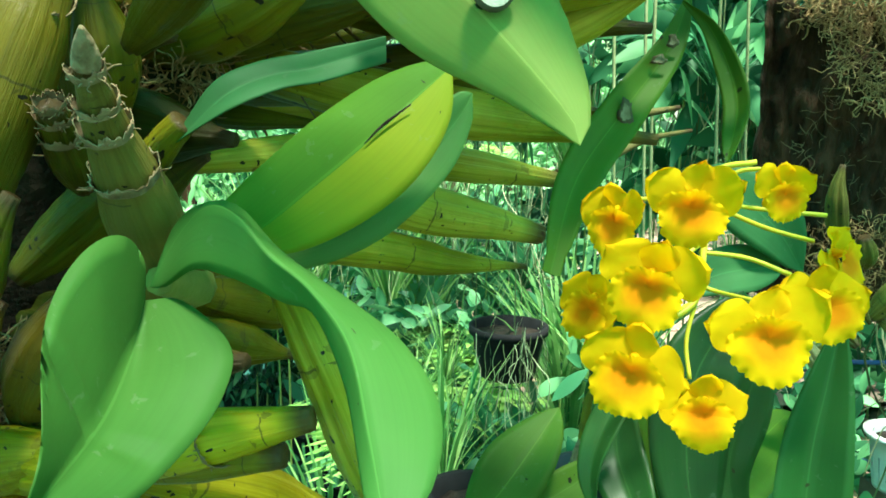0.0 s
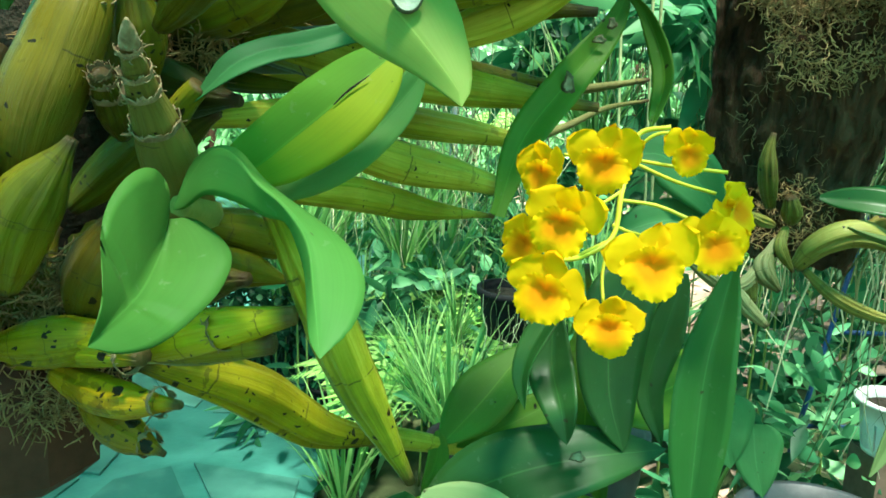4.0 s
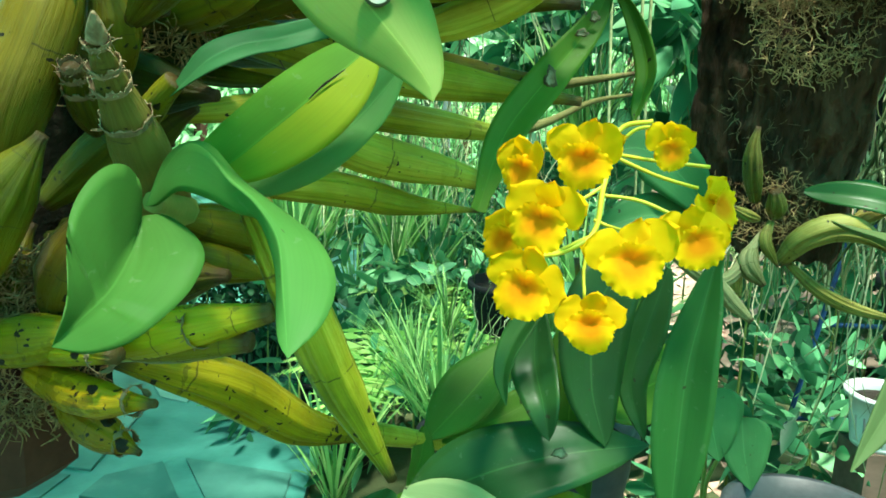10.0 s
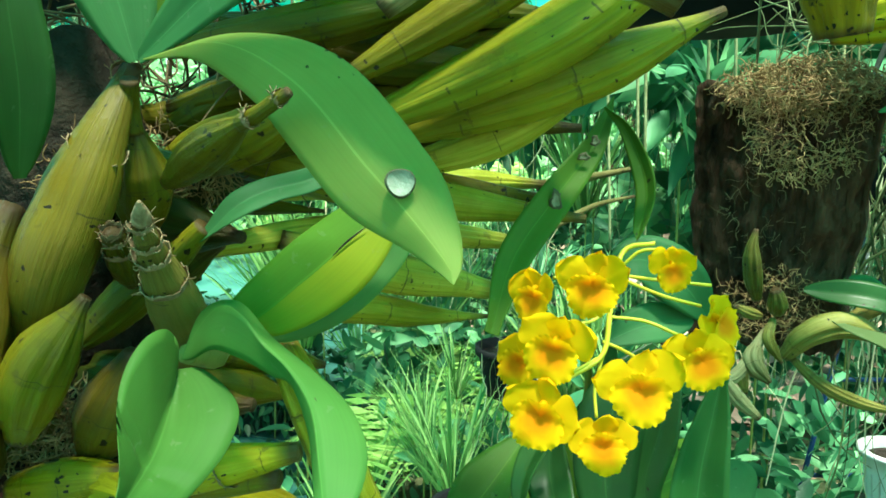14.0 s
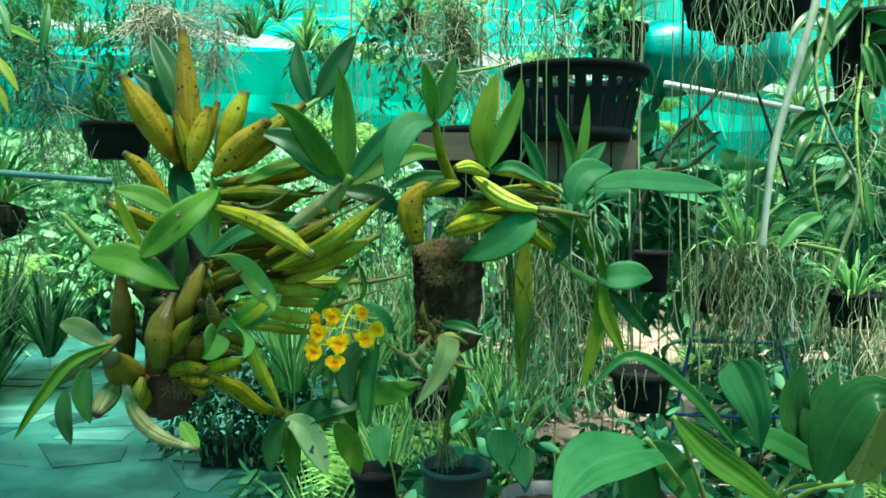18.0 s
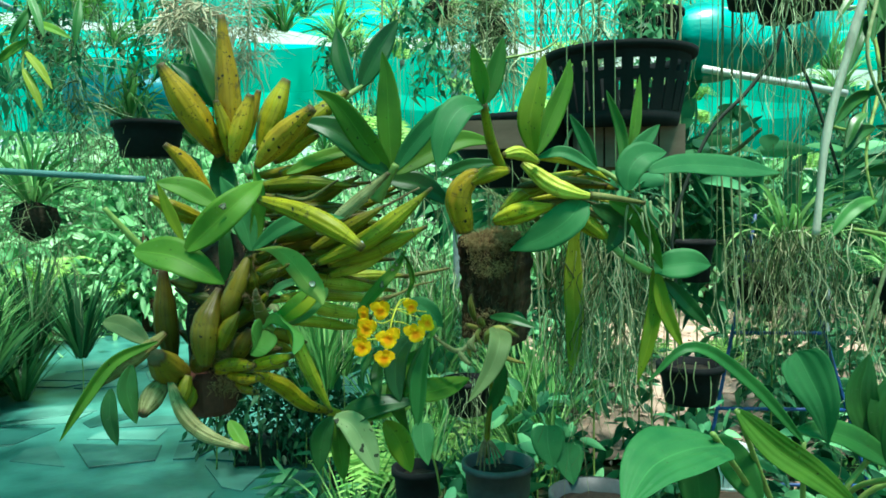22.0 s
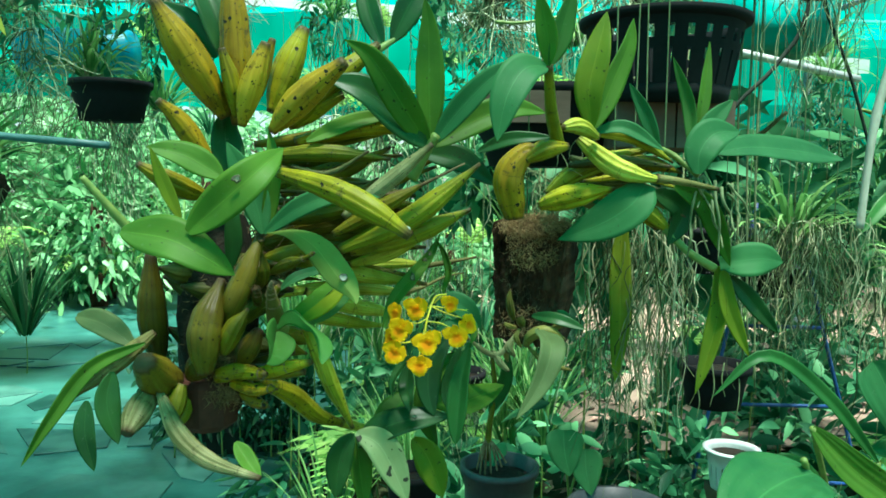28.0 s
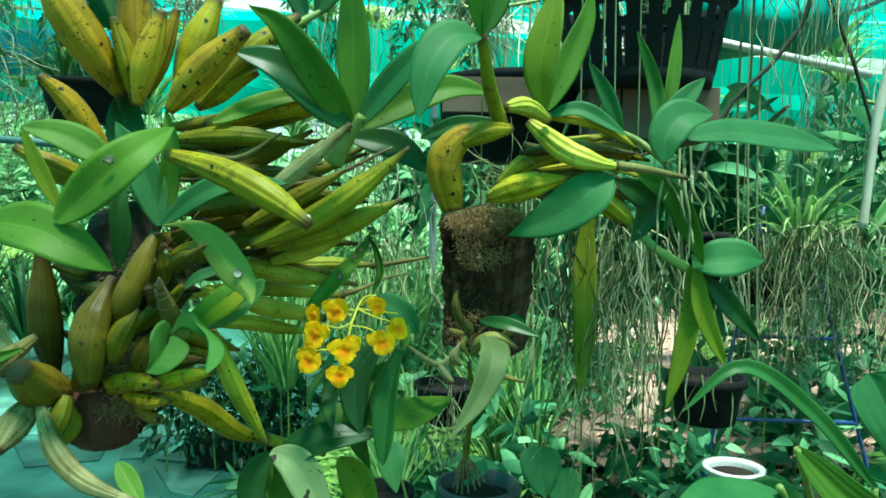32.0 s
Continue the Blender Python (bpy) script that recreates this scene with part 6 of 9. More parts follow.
cord((1.302, 1.542, 2.218), 2.82)
cord((1.143, 1.542, 2.218), 2.82)
plant("roots", (1.222, 1.453, 2.228), 0.5, 1275, 0)
ball = thing("root_ball", (-0.9909, 2.0188, 1.7807), "dark hanging ball of roots with narrow leaves", "root ball", "root balls")
v, f = lathe([(0.020, -0.098), (0.079, -0.054), (0.098, 0), (0.079, 0.054), (0.020, 0.089)], (-0.9909, 2.0188, 1.7807), 20)
part("core", (v - np.array(ball.location)) * 0.62 + np.array(ball.location) + np.array([noise.noise_vector(Vector(x) * 25) for x in v]) * 0.02, f, "root_mass", ball)
tangle((-0.9909, 2.0188, 1.7807), (0.108, 0.108, 0.118), 120, 0.295, 0.0014, 205, 0.5).done("strand_mat", "root", ball, kind="stuff")
plant("spider", (-0.991, 2.019, 1.830), 0.69, 205, 1)
cord((-0.991, 2.019, 1.850), 2.82)
ball = thing("root_ball", (-1.3181, 1.9014, 1.4508), "dark hanging ball of roots with narrow leaves", "root ball", "root balls")
v, f = lathe([(0.027, -0.134), (0.107, -0.074), (0.134, 0), (0.107, 0.074), (0.027, 0.121)], (-1.3181, 1.9014, 1.4508), 20)
part("core", (v - np.array(ball.location)) * 0.62 + np.array(ball.location) + np.array([noise.noise_vector(Vector(x) * 25) for x in v]) * 0.02, f, "root_mass", ball)
tangle((-1.3181, 1.9014, 1.4508), (0.147, 0.147, 0.161), 120, 0.402, 0.0014, 35, 0.5).done("strand_mat", "root", ball, kind="stuff")
plant("spider", (-1.318, 1.901, 1.518), 0.94, 35, 1)
cord((-1.318, 1.901, 1.545), 2.82)
ball = thing("root_ball", (-1.2042, 1.8374, 2.1398), "dark hanging ball of roots with narrow leaves", "root ball", "root balls")
v, f = lathe([(0.013, -0.063), (0.050, -0.034), (0.063, 0), (0.050, 0.034), (0.013, 0.056)], (-1.2042, 1.8374, 2.1398), 20)
part("core", (v - np.array(ball.location)) * 0.62 + np.array(ball.location) + np.array([noise.noise_vector(Vector(x) * 25) for x in v]) * 0.02, f, "root_mass", ball)
tangle((-1.2042, 1.8374, 2.1398), (0.069, 0.069, 0.075), 120, 0.188, 0.0014, 60, 0.5).done("strand_mat", "root", ball, kind="stuff")
plant("spider", (-1.204, 1.837, 2.171), 0.44, 60, 1)
cord((-1.204, 1.837, 2.184), 2.82)
ball = thing("root_ball", (0.3954, 1.6340, 2.0811), "dark hanging ball of roots with narrow leaves", "root ball", "root balls")
v, f = lathe([(0.016, -0.078), (0.062, -0.043), (0.078, 0), (0.062, 0.043), (0.016, 0.070)], (0.3954, 1.6340, 2.0811), 20)
part("core", (v - np.array(ball.location)) * 0.62 + np.array(ball.location) + np.array([noise.noise_vector(Vector(x) * 25) for x in v]) * 0.02, f, "root_mass", ball)
tangle((0.3954, 1.6340, 2.0811), (0.085, 0.085, 0.093), 120, 0.233, 0.0014, 830, 0.5).done("strand_mat", "root", ball, kind="stuff")
plant("spider", (0.395, 1.634, 2.120), 0.54, 830, 1)
cord((0.395, 1.634, 2.135), 2.82)
ball = thing("root_ball", (0.2152, 1.5357, 2.1161), "dark hanging ball of roots with narrow leaves", "root ball", "root balls")
v, f = lathe([(0.013, -0.067), (0.054, -0.037), (0.067, 0), (0.054, 0.037), (0.013, 0.060)], (0.2152, 1.5357, 2.1161), 20)
part("core", (v - np.array(ball.location)) * 0.62 + np.array(ball.location) + np.array([noise.noise_vector(Vector(x) * 25) for x in v]) * 0.02, f, "root_mass", ball)
tangle((0.2152, 1.5357, 2.1161), (0.074, 0.074, 0.080), 120, 0.201, 0.0014, 735, 0.5).done("strand_mat", "root", ball, kind="stuff")
plant("spider", (0.215, 1.536, 2.150), 0.47, 735, 1)
cord((0.215, 1.536, 2.163), 2.82)
for k in range(5):
    plant("roots", (1.607 + 0.09 * (k - 2), 2.043, 1.344), 0.75, 70 * k, k)
plant("spider", (1.6075, 2.0935, 1.2940), 1.1, 10, 1)
cord((-1.356, 2.351, 2.118), 2.82)
cord((-1.056, 2.351, 2.118), 2.82)
barrel = thing("blue_drum", (-1.166, 2.351, 1.985), "blue plastic drum lying behind the plants", "drum")
v, f = lathe([(0.07, -0.22), (0.085, -0.2), (0.085, -0.08), (0.09, -0.07), (0.09, -0.05), (0.085, -0.04), (0.085, 0.06), (0.09, 0.07), (0.09, 0.09), (0.085, 0.1), (0.085, 0.2), (0.07, 0.22)], (-1.166, 2.351, 1.985), 32, Matrix.Rotation(radians(90), 4, "Y"))
part("body", v, f, "blue_plastic", barrel)
v, f, q = tube([(-2.5728, 1.6151, 1.7199), (-1.6563, 1.5615, 1.6523), (-0.7398, 1.5079, 1.5847)], [0.011], 10)
tagged(part("grey_rail", v, f, "dull_pipe", None, "", q), "pale grey hanging rail", "rail")
v, f, q = tube([(1.3924, 1.0131, 2.6526), (1.3106, 0.9850, 2.1163), (1.2460, 0.9721, 1.8701), (1.1859, 0.9607, 1.6529), (1.1547, 0.9474, 1.3992)], [0.0150 - 0.0002 * k if k % 5 == 0 else 0.0125 - 0.00015 * k for k in range(26)], 10, 100)
tagged(part("bamboo_cane", v, f, "cane", None, "", q), "pale grey leaning cane", "cane")
v, f, q = tube([(1.2152, 1.2670, 2.7213), (1.2268, 1.2379, 2.1644), (1.1925, 1.2293, 2.0010), (1.2727, 1.2181, 1.7874), (1.3444, 1.2060, 1.5575)], [0.0057, 0.0066, 0.0049, 0.0041], 10, 40)
tagged(part("vine", v, f, "dark_rough", None, "", q), "dark climbing vine stem", "vine")
v, f, q = tube([(1.4324, 1.1672, 2.7261), (1.4114, 1.1352, 2.1166), (1.3703, 1.1229, 1.8825), (1.4235, 1.1139, 1.7101), (1.4926, 1.1057, 1.5532), (1.4201, 1.0934, 1.3193), (1.3478, 1.0820, 1.1011)], [0.0055, 0.0063, 0.0055, 0.0047, 0.0063, 0.0047], 10, 40)
tagged(part("vine", v, f, "root", None, "", q), "green climbing vine stem", "vine")
v, f, q = tube([(1.3047, 1.2133, 1.6970), (1.3948, 1.2129, 1.6881), (1.4287, 1.2197, 1.8188)], [0.0049, 0.0049, 0.0049], 10, 40)
tagged(part("vine", v, f, "stem", None, "", q), "green climbing vine stem", "vine")
v, f, q = tube([(1.2081, 1.4142, 1.7077), (1.1180, 1.4105, 1.6370), (1.0106, 1.4096, 1.6201), (0.7954, 1.4069, 1.5683)], [0.0054, 0.0072, 0.0072, 0.0036], 10, 40)
tagged(part("twig", v, f, "bulb_dry", None, "", q), "thin dry brown twig crossing the plants", "twig")
v, f, q = tube([(1.3575, 1.5693, 2.7574), (1.3236, 1.5333, 2.0692), (1.2286, 1.5226, 1.8653), (1.0781, 1.5139, 1.6992), (0.9637, 1.4983, 1.4024), (0.9800, 1.4847, 1.1418)], [0.0056, 0.0075, 0.0065, 0.0056, 0.0047], 10, 40)
tagged(part("vine", v, f, "dark_rough", None, "", q), "thin dark vine hanging from the roof", "vine")
v, f, q = tube([(0.6060, 0.8143, 1.7260), (0.5385, 0.8115, 1.6730), (0.4838, 0.8052, 1.5529)], [0.0040, 0.0040, 0.0027], 10, 40)
tagged(part("root", v, f, "root", None, "", q), "pale wandering root before the basket", "root")
v, f, q = tube([(0.3130, 1.0215, 1.8582), (0.3726, 1.0215, 1.8577), (0.4846, 1.0226, 1.8790), (0.5296, 1.0242, 1.9084)], [0.0045, 0.0037, 0.0037, 0.0022], 10, 40)
tagged(part("twig", v, f, "stem", None, "", q), "thin green twig before the pots", "twig")
v, f, q = tube([(1.4520, 1.0967, 1.3816), (1.3739, 1.0975, 1.3979), (1.3270, 1.0980, 1.4061)], [0.0063, 0.0063, 0.0047], 10, 40)
tagged(part("vine", v, f, "stem", None, "", q), "green vine stem among the roots", "vine")
v, f, q = tube([(1.0313, 1.6703, 2.7722), (1.0254, 1.6348, 2.0949), (1.0144, 1.6155, 1.7273), (1.0296, 1.5901, 1.2434)], [0.0039, 0.0039, 0.0029], 10, 40)
tagged(part("air_root", v, f, "root", None, "", q), "thin hanging air root", "root")
v, f, q = tube([(1.1728, 1.6702, 2.7710), (1.1668, 1.6347, 2.0937), (1.1554, 1.6124, 1.6680), (1.1700, 1.5840, 1.1260)], [0.0039, 0.0039, 0.0029], 10, 40)
tagged(part("air_root", v, f, "root", None, "", q), "thin hanging air root", "root")
v, f, q = tube([(1.2057, 1.6702, 2.7707), (1.1998, 1.6347, 2.0934), (1.1878, 1.6093, 1.6097), (1.2019, 1.5779, 1.0096)], [0.0039, 0.0039, 0.0029], 10, 40)
tagged(part("air_root", v, f, "root", None, "", q), "thin hanging air root", "root")
v, f, q = tube([(1.2348, 1.6702, 2.7705), (1.2289, 1.6347, 2.0932), (1.2162, 1.6052, 1.5320), (1.2297, 1.5697, 0.8545)], [0.0039, 0.0039, 0.0029], 10, 40)
tagged(part("air_root", v, f, "root", None, "", q), "thin hanging air root", "root")
v, f, q = tube([(0.5468, 1.6705, 2.7765), (0.5409, 1.6350, 2.0992), (0.5289, 1.6096, 1.6154), (0.5431, 1.5782, 1.0154)], [0.0039, 0.0039, 0.0029], 10, 40)
tagged(part("air_root", v, f, "root", None, "", q), "thin hanging air root", "root")
v, f, q = tube([(0.5662, 1.6705, 2.7763), (0.5603, 1.6350, 2.0990), (0.5476, 1.6056, 1.5378), (0.5611, 1.5700, 0.8604)], [0.0039, 0.0039, 0.0029], 10, 40)
tagged(part("air_root", v, f, "root", None, "", q), "thin hanging air root", "root")
v, f, q = tube([(0.4790, 1.6705, 2.7771), (0.4731, 1.6350, 2.0997), (0.4616, 1.6127, 1.6741), (0.4763, 1.5843, 1.1321)], [0.0039, 0.0039, 0.0029], 10, 40)
tagged(part("air_root", v, f, "root", None, "", q), "thin hanging air root", "root")
v, f, q = tube([(0.7019, 1.6704, 2.7751), (0.6959, 1.6349, 2.0978), (0.6838, 1.6085, 1.5947), (0.6978, 1.5761, 0.9753)], [0.0039, 0.0039, 0.0029], 10, 40)
tagged(part("air_root", v, f, "root", None, "", q), "thin hanging air root", "root")
v, f, q = tube([(0.7600, 1.6704, 2.7746), (0.7541, 1.6349, 2.0973), (0.7426, 1.6126, 1.6716), (0.7573, 1.5842, 1.1296)], [0.0039, 0.0039, 0.0029], 10, 40)
tagged(part("air_root", v, f, "root", None, "", q), "thin hanging air root", "root")
v, f, q = tube([(1.0022, 1.6703, 2.7725), (0.9963, 1.6348, 2.0952), (0.9837, 1.6054, 1.5340), (0.9971, 1.5698, 0.8566)], [0.0039, 0.0039, 0.0029], 10, 40)
tagged(part("air_root", v, f, "root", None, "", q), "thin hanging air root", "root")
v, f, q = tube([(0.0333, 1.6707, 2.7809), (0.0274, 1.6352, 2.1036), (0.0196, 1.6352, 2.1037), (0.0380, 1.6291, 1.9874)], [0.0039, 0.0039, 0.0029], 10, 40)
tagged(part("air_root", v, f, "root", None, "", q), "thin hanging air root", "root")
v, f, q = tube([(-0.4124, 1.6709, 2.7848), (-0.4183, 1.6354, 2.1075), (-0.4257, 1.6374, 2.1463), (-0.4070, 1.6334, 2.0687)], [0.0039, 0.0039, 0.0029], 10, 40)
tagged(part("air_root", v, f, "root", None, "", q), "thin hanging air root", "root")
tarp = thing("tarpaulin_roll", (1.481, 2.275, 2.134), "rolled teal plastic tarpaulin slung under the roof", "tarpaulin")
tc = curve([(1.1545, 2.2000, 2.1533), (1.4809, 2.2750, 2.1337), (1.8072, 2.3500, 2.1942)], 30)
tr = 0.15 + 0.02 * np.sin(np.linspace(0, 9, 30)) - 0.05 * np.abs(np.linspace(-1, 1, 30)) ** 4
tv, tf, tq = sweep(tc, tr, 40, 7, 0.10)
part("roll", tv, tf, "tarp", tarp, "", tq)
for k in (4, 25):
    kp = tc[k]
    v, f, q = tube([(kp[0], kp[1], kp[2] + 0.12), (kp[0], kp[1], 2.6), (kp[0], kp[1], 2.82)], [0.003], 6, 8)
    part("sling", v, f, "root", tarp, "", q)
v, f, q = tube([(1.1910, 1.9000, 1.9773), (1.7715, 2.0000, 1.8928)], [0.014], 10, 12)
tagged(part("white_rail", v, f, "white_plastic", None, "", q), "pale white rail slung under the roof", "rail")
cord((1.2490, 1.9100, 1.9689), 2.82)
cord((1.7134, 1.9900, 1.9013), 2.82)
clump = thing("root_clump", (-0.5597, 1.4337, 2.0804), "dry tan clump of old roots hanging under the net", "roots", "root clumps")
tangle((-0.5597, 1.4337, 2.0804), (0.080, 0.06, 0.060), 260, 0.13, 0.0019, 300, 0.5).done("strand_mat", "straw", clump, kind="stuff")
cord((-0.560, 1.434, 2.080), 2.82)
clump = thing("root_clump", (-0.4189, 1.5326, 2.0565), "dry tan clump of old roots hanging under the net", "roots", "root clumps")
tangle((-0.4189, 1.5326, 2.0565), (0.050, 0.030, 0.160), 200, 0.16, 0.0013, 395, 0.5).done("strand_mat", "straw", clump, kind="stuff")
cord((-0.419, 1.533, 2.056), 2.82)
clump = thing("root_clump", (-0.8682, 1.3235, 1.8880), "dry tan clump of old roots hanging under the net", "roots", "root clumps")
tangle((-0.8682, 1.3235, 1.8880), (0.030, 0.018, 0.200), 160, 0.16, 0.0013, 100, 0.5).done("strand_mat", "root_drape", clump, kind="stuff")
cord((-0.868, 1.323, 1.888), 2.82)
clump = thing("root_clump", (0.3919, 1.5337, 2.0773), "dry tan clump of old roots hanging under the net", "roots", "root clumps")
tangle((0.3919, 1.5337, 2.0773), (0.060, 0.036, 0.220), 260, 0.16, 0.0013, 830, 0.5).done("strand_mat", "root_drape", clump, kind="stuff")
cord((0.392, 1.534, 2.077), 2.82)
clump = thing("root_clump", (0.7097, 1.4294, 1.9978), "dry tan clump of old roots hanging under the net", "roots", "root clumps")
tangle((0.7097, 1.4294, 1.9978), (0.050, 0.030, 0.150), 120, 0.16, 0.0013, 1010, 0.5).done("strand_mat", "root_drape", clump, kind="stuff")
cord((0.710, 1.429, 1.998), 2.82)
clump = thing("root_clump", (1.5505, 1.2128, 1.6867), "dry tan clump of old roots hanging under the net", "roots", "root clumps")
tangle((1.5505, 1.2128, 1.6867), (0.040, 0.024, 0.250), 140, 0.16, 0.0013, 1545, 0.5).done("strand_mat", "root_drape", clump, kind="stuff")
cord((1.551, 1.213, 1.687), 2.82)
climber = thing("climbing_plant", (1.5006, 1.3413, 2.2269), "climbing plant with dark pointed leaves hanging from the roof", "climbing plant")
rod(climber, [(1.5046, 1.3655, 2.6891), (1.4826, 1.3359, 2.1243), (1.4881, 1.2710, 1.8425), (1.4187, 1.2086, 1.6060), (1.4578, 1.1974, 1.3928)], [0.0067, 0.0067, 0.0059, 0.0050, 0.0034], "stem", "stem")
rod(climber, [(1.6162, 1.2626, 2.6359), (1.5781, 1.2308, 2.0304), (1.5148, 1.1667, 1.7626), (1.5076, 1.1016, 1.4749)], [0.0064, 0.0064, 0.0056, 0.0040], "stem", "stem")
leaf(climber, [(1.5590, 1.2228, 1.8781), (1.4942, 1.1901, 1.8273), (1.4356, 1.1648, 1.7251)], 0.0242, "leaf_dark", face=(-0.09, -0.95, -0.28), fold=0.25)
leaf(climber, [(1.4444, 1.2129, 1.6879), (1.3785, 1.1815, 1.6635), (1.3183, 1.1578, 1.5916)], 0.0396, "leaf_dark", face=(0.01, -1.00, 0.08), fold=0.25)
leaf(climber, [(1.5493, 1.2342, 2.0944), (1.4832, 1.2014, 2.0412), (1.4233, 1.1759, 1.9378)], 0.0460, "leaf_dark", face=(-0.21, -0.97, -0.11), fold=0.25)
leaf(climber, [(1.4583, 1.2336, 2.0842), (1.4325, 1.2005, 2.0252), (1.4116, 1.1747, 1.9148)], 0.0401, "leaf_dark", face=(-0.06, -0.97, 0.24), fold=0.25)
leaf(climber, [(1.5765, 1.2220, 1.8624), (1.5603, 1.1901, 1.8265), (1.5495, 1.1657, 1.7422)], 0.0397, "leaf_dark", face=(-0.13, -0.94, -0.31), fold=0.25)
leaf(climber, [(1.4358, 1.2179, 1.7842), (1.3664, 1.1866, 1.7598), (1.3028, 1.1628, 1.6888)], 0.0441, "leaf_dark", face=(0.03, -0.95, -0.32), fold=0.25)
leaf(climber, [(1.5719, 1.2290, 1.9960), (1.6164, 1.1992, 2.0004), (1.6653, 1.1774, 1.9658)], 0.0438, "leaf_dark", face=(-0.45, -0.82, -0.36), fold=0.25)
leaf(climber, [(1.4199, 1.2177, 1.7804), (1.4682, 1.1887, 1.7991), (1.5201, 1.1676, 1.7800)], 0.0329, "leaf_dark", face=(-0.28, -0.94, -0.21), fold=0.25)
leaf(climber, [(1.5757, 1.2106, 1.6455), (1.5115, 1.1795, 1.6238), (1.4536, 1.1558, 1.5549)], 0.0392, "leaf_dark", face=(-0.25, -0.90, 0.36), fold=0.25)
leaf(climber, [(1.4495, 1.2364, 2.1361), (1.4985, 1.2066, 2.1415), (1.5511, 1.1849, 2.1089)], 0.0441, "leaf_dark", face=(-0.35, -0.85, -0.40), fold=0.25)
leaf(climber, [(1.5534, 1.2123, 1.6762), (1.5933, 1.1802, 1.6380), (1.6374, 1.1556, 1.5498)], 0.0260, "leaf_deep", face=(-0.69, -0.64, 0.35), fold=0.25)
leaf(climber, [(1.4370, 1.2293, 2.0009), (1.3861, 1.1960, 1.9398), (1.3407, 1.1700, 1.8262)], 0.0406, "leaf_dark", face=(-0.15, -0.98, -0.12), fold=0.25)
leaf(climber, [(1.5587, 1.2285, 1.9855), (1.5622, 1.1961, 1.9415), (1.5706, 1.1712, 1.8484)], 0.0260, "leaf_deep", face=(-0.71, -0.67, 0.21), fold=0.25)
leaf(climber, [(1.4147, 1.2063, 1.5619), (1.4679, 1.1764, 1.5648), (1.5245, 1.1543, 1.5251)], 0.0398, "leaf_dark", face=(-0.41, -0.90, -0.17), fold=0.25)
leaf(climber, [(1.5679, 1.2326, 2.0644), (1.6177, 1.2019, 2.0524), (1.6716, 1.1791, 1.9985)], 0.0452, "leaf_deep", face=(-0.71, -0.69, -0.14), fold=0.25)
leaf(climber, [(1.4502, 1.2024, 1.4886), (1.3645, 1.1708, 1.4577), (1.2848, 1.1465, 1.3766)], 0.0420, "leaf_deep", face=(0.01, -0.82, 0.57), fold=0.25)
leaf(climber, [(1.5667, 1.2356, 2.1207), (1.5068, 1.2040, 2.0916), (1.4531, 1.1801, 2.0173)], 0.0327, "leaf_dark", face=(-0.00, -0.99, -0.17), fold=0.25)
leaf(climber, [(1.4224, 1.2151, 1.7302), (1.3774, 1.1836, 1.7024), (1.3376, 1.1596, 1.6268)], 0.0364, "leaf_dark", face=(-0.70, -0.71, 0.07), fold=0.25)
leaf(climber, [(1.5661, 1.2091, 1.6157), (1.5617, 1.1759, 1.5562), (1.5622, 1.1499, 1.4420)], 0.0278, "leaf_deep", face=(-0.23, -0.84, 0.49), fold=0.25)
leaf(climber, [(1.4447, 1.2337, 2.0862), (1.3750, 1.2019, 2.0523), (1.3111, 1.1777, 1.9719)], 0.0280, "leaf_dark", face=(-0.65, -0.73, 0.19), fold=0.25)
leaf(climber, [(1.5756, 1.2288, 1.9924), (1.5886, 1.1962, 1.9421), (1.6064, 1.1709, 1.8415)], 0.0361, "leaf_dark", face=(-0.70, -0.71, 0.02), fold=0.25)
leaf(climber, [(1.4662, 1.2161, 1.7502), (1.4977, 1.1871, 1.7687), (1.5333, 1.1660, 1.7490)], 0.0461, "leaf_dark", face=(-0.44, -0.89, 0.12), fold=0.25)
leaf(climber, [(1.5587, 1.2040, 1.5181), (1.4865, 1.1723, 1.4872), (1.4206, 1.1480, 1.4063)], 0.0361, "leaf_deep", face=(-0.72, -0.69, -0.00), fold=0.25)
leaf(climber, [(1.4254, 1.2337, 2.0860), (1.4340, 1.2019, 2.0512), (1.4469, 1.1776, 1.9700)], 0.0438, "leaf_dark", face=(-0.27, -0.88, -0.39), fold=0.25)
leaf(climber, [(1.5498, 1.2198, 1.8209), (1.5429, 1.1864, 1.7559), (1.5409, 1.1601, 1.6365)], 0.0368, "leaf_dark", face=(-0.13, -0.95, -0.29), fold=0.25)
leaf(climber, [(1.4468, 1.2130, 1.6905), (1.4881, 1.1820, 1.6720), (1.5331, 1.1586, 1.6075)], 0.0256, "leaf_dark", face=(-0.71, -0.65, 0.26), fold=0.25)
plant("vine", (0.1628, 1.3374, 2.1529), 0.48, 10, 0)
plant("spider", (-0.1097, 1.5427, 2.02), 0.48, 196, 1)
plant("roots", (0.5456, 1.2339, 2.0885), 0.59, 253, 2)
plant("vanda", (0.7449, 1.6379, 2.1554), 0.47, 30, 3)
plant("vine", (1.0328, 1.4358, 2.1201), 0.55, 166, 4)
plant("vine", (1.1217, 1.3307, 2.0247), 0.58, 53, 5)
plant("roots", (1.1139, 1.1345, 2.1036), 0.57, 172, 6)
plant("vanda", (1.3813, 1.4338, 2.0813), 0.49, 321, 7)
plant("vine", (1.3643, 1.2266, 1.9503), 0.65, 162, 8)
plant("vine", (0.8316, 1.3389, 2.1813), 0.49, 348, 9)
plant("roots", (1.3592, 1.5235, 1.8828), 0.48, 18, 10)
plant("vanda", (1.1821, 1.7244, 1.8956), 0.47, 232, 11)
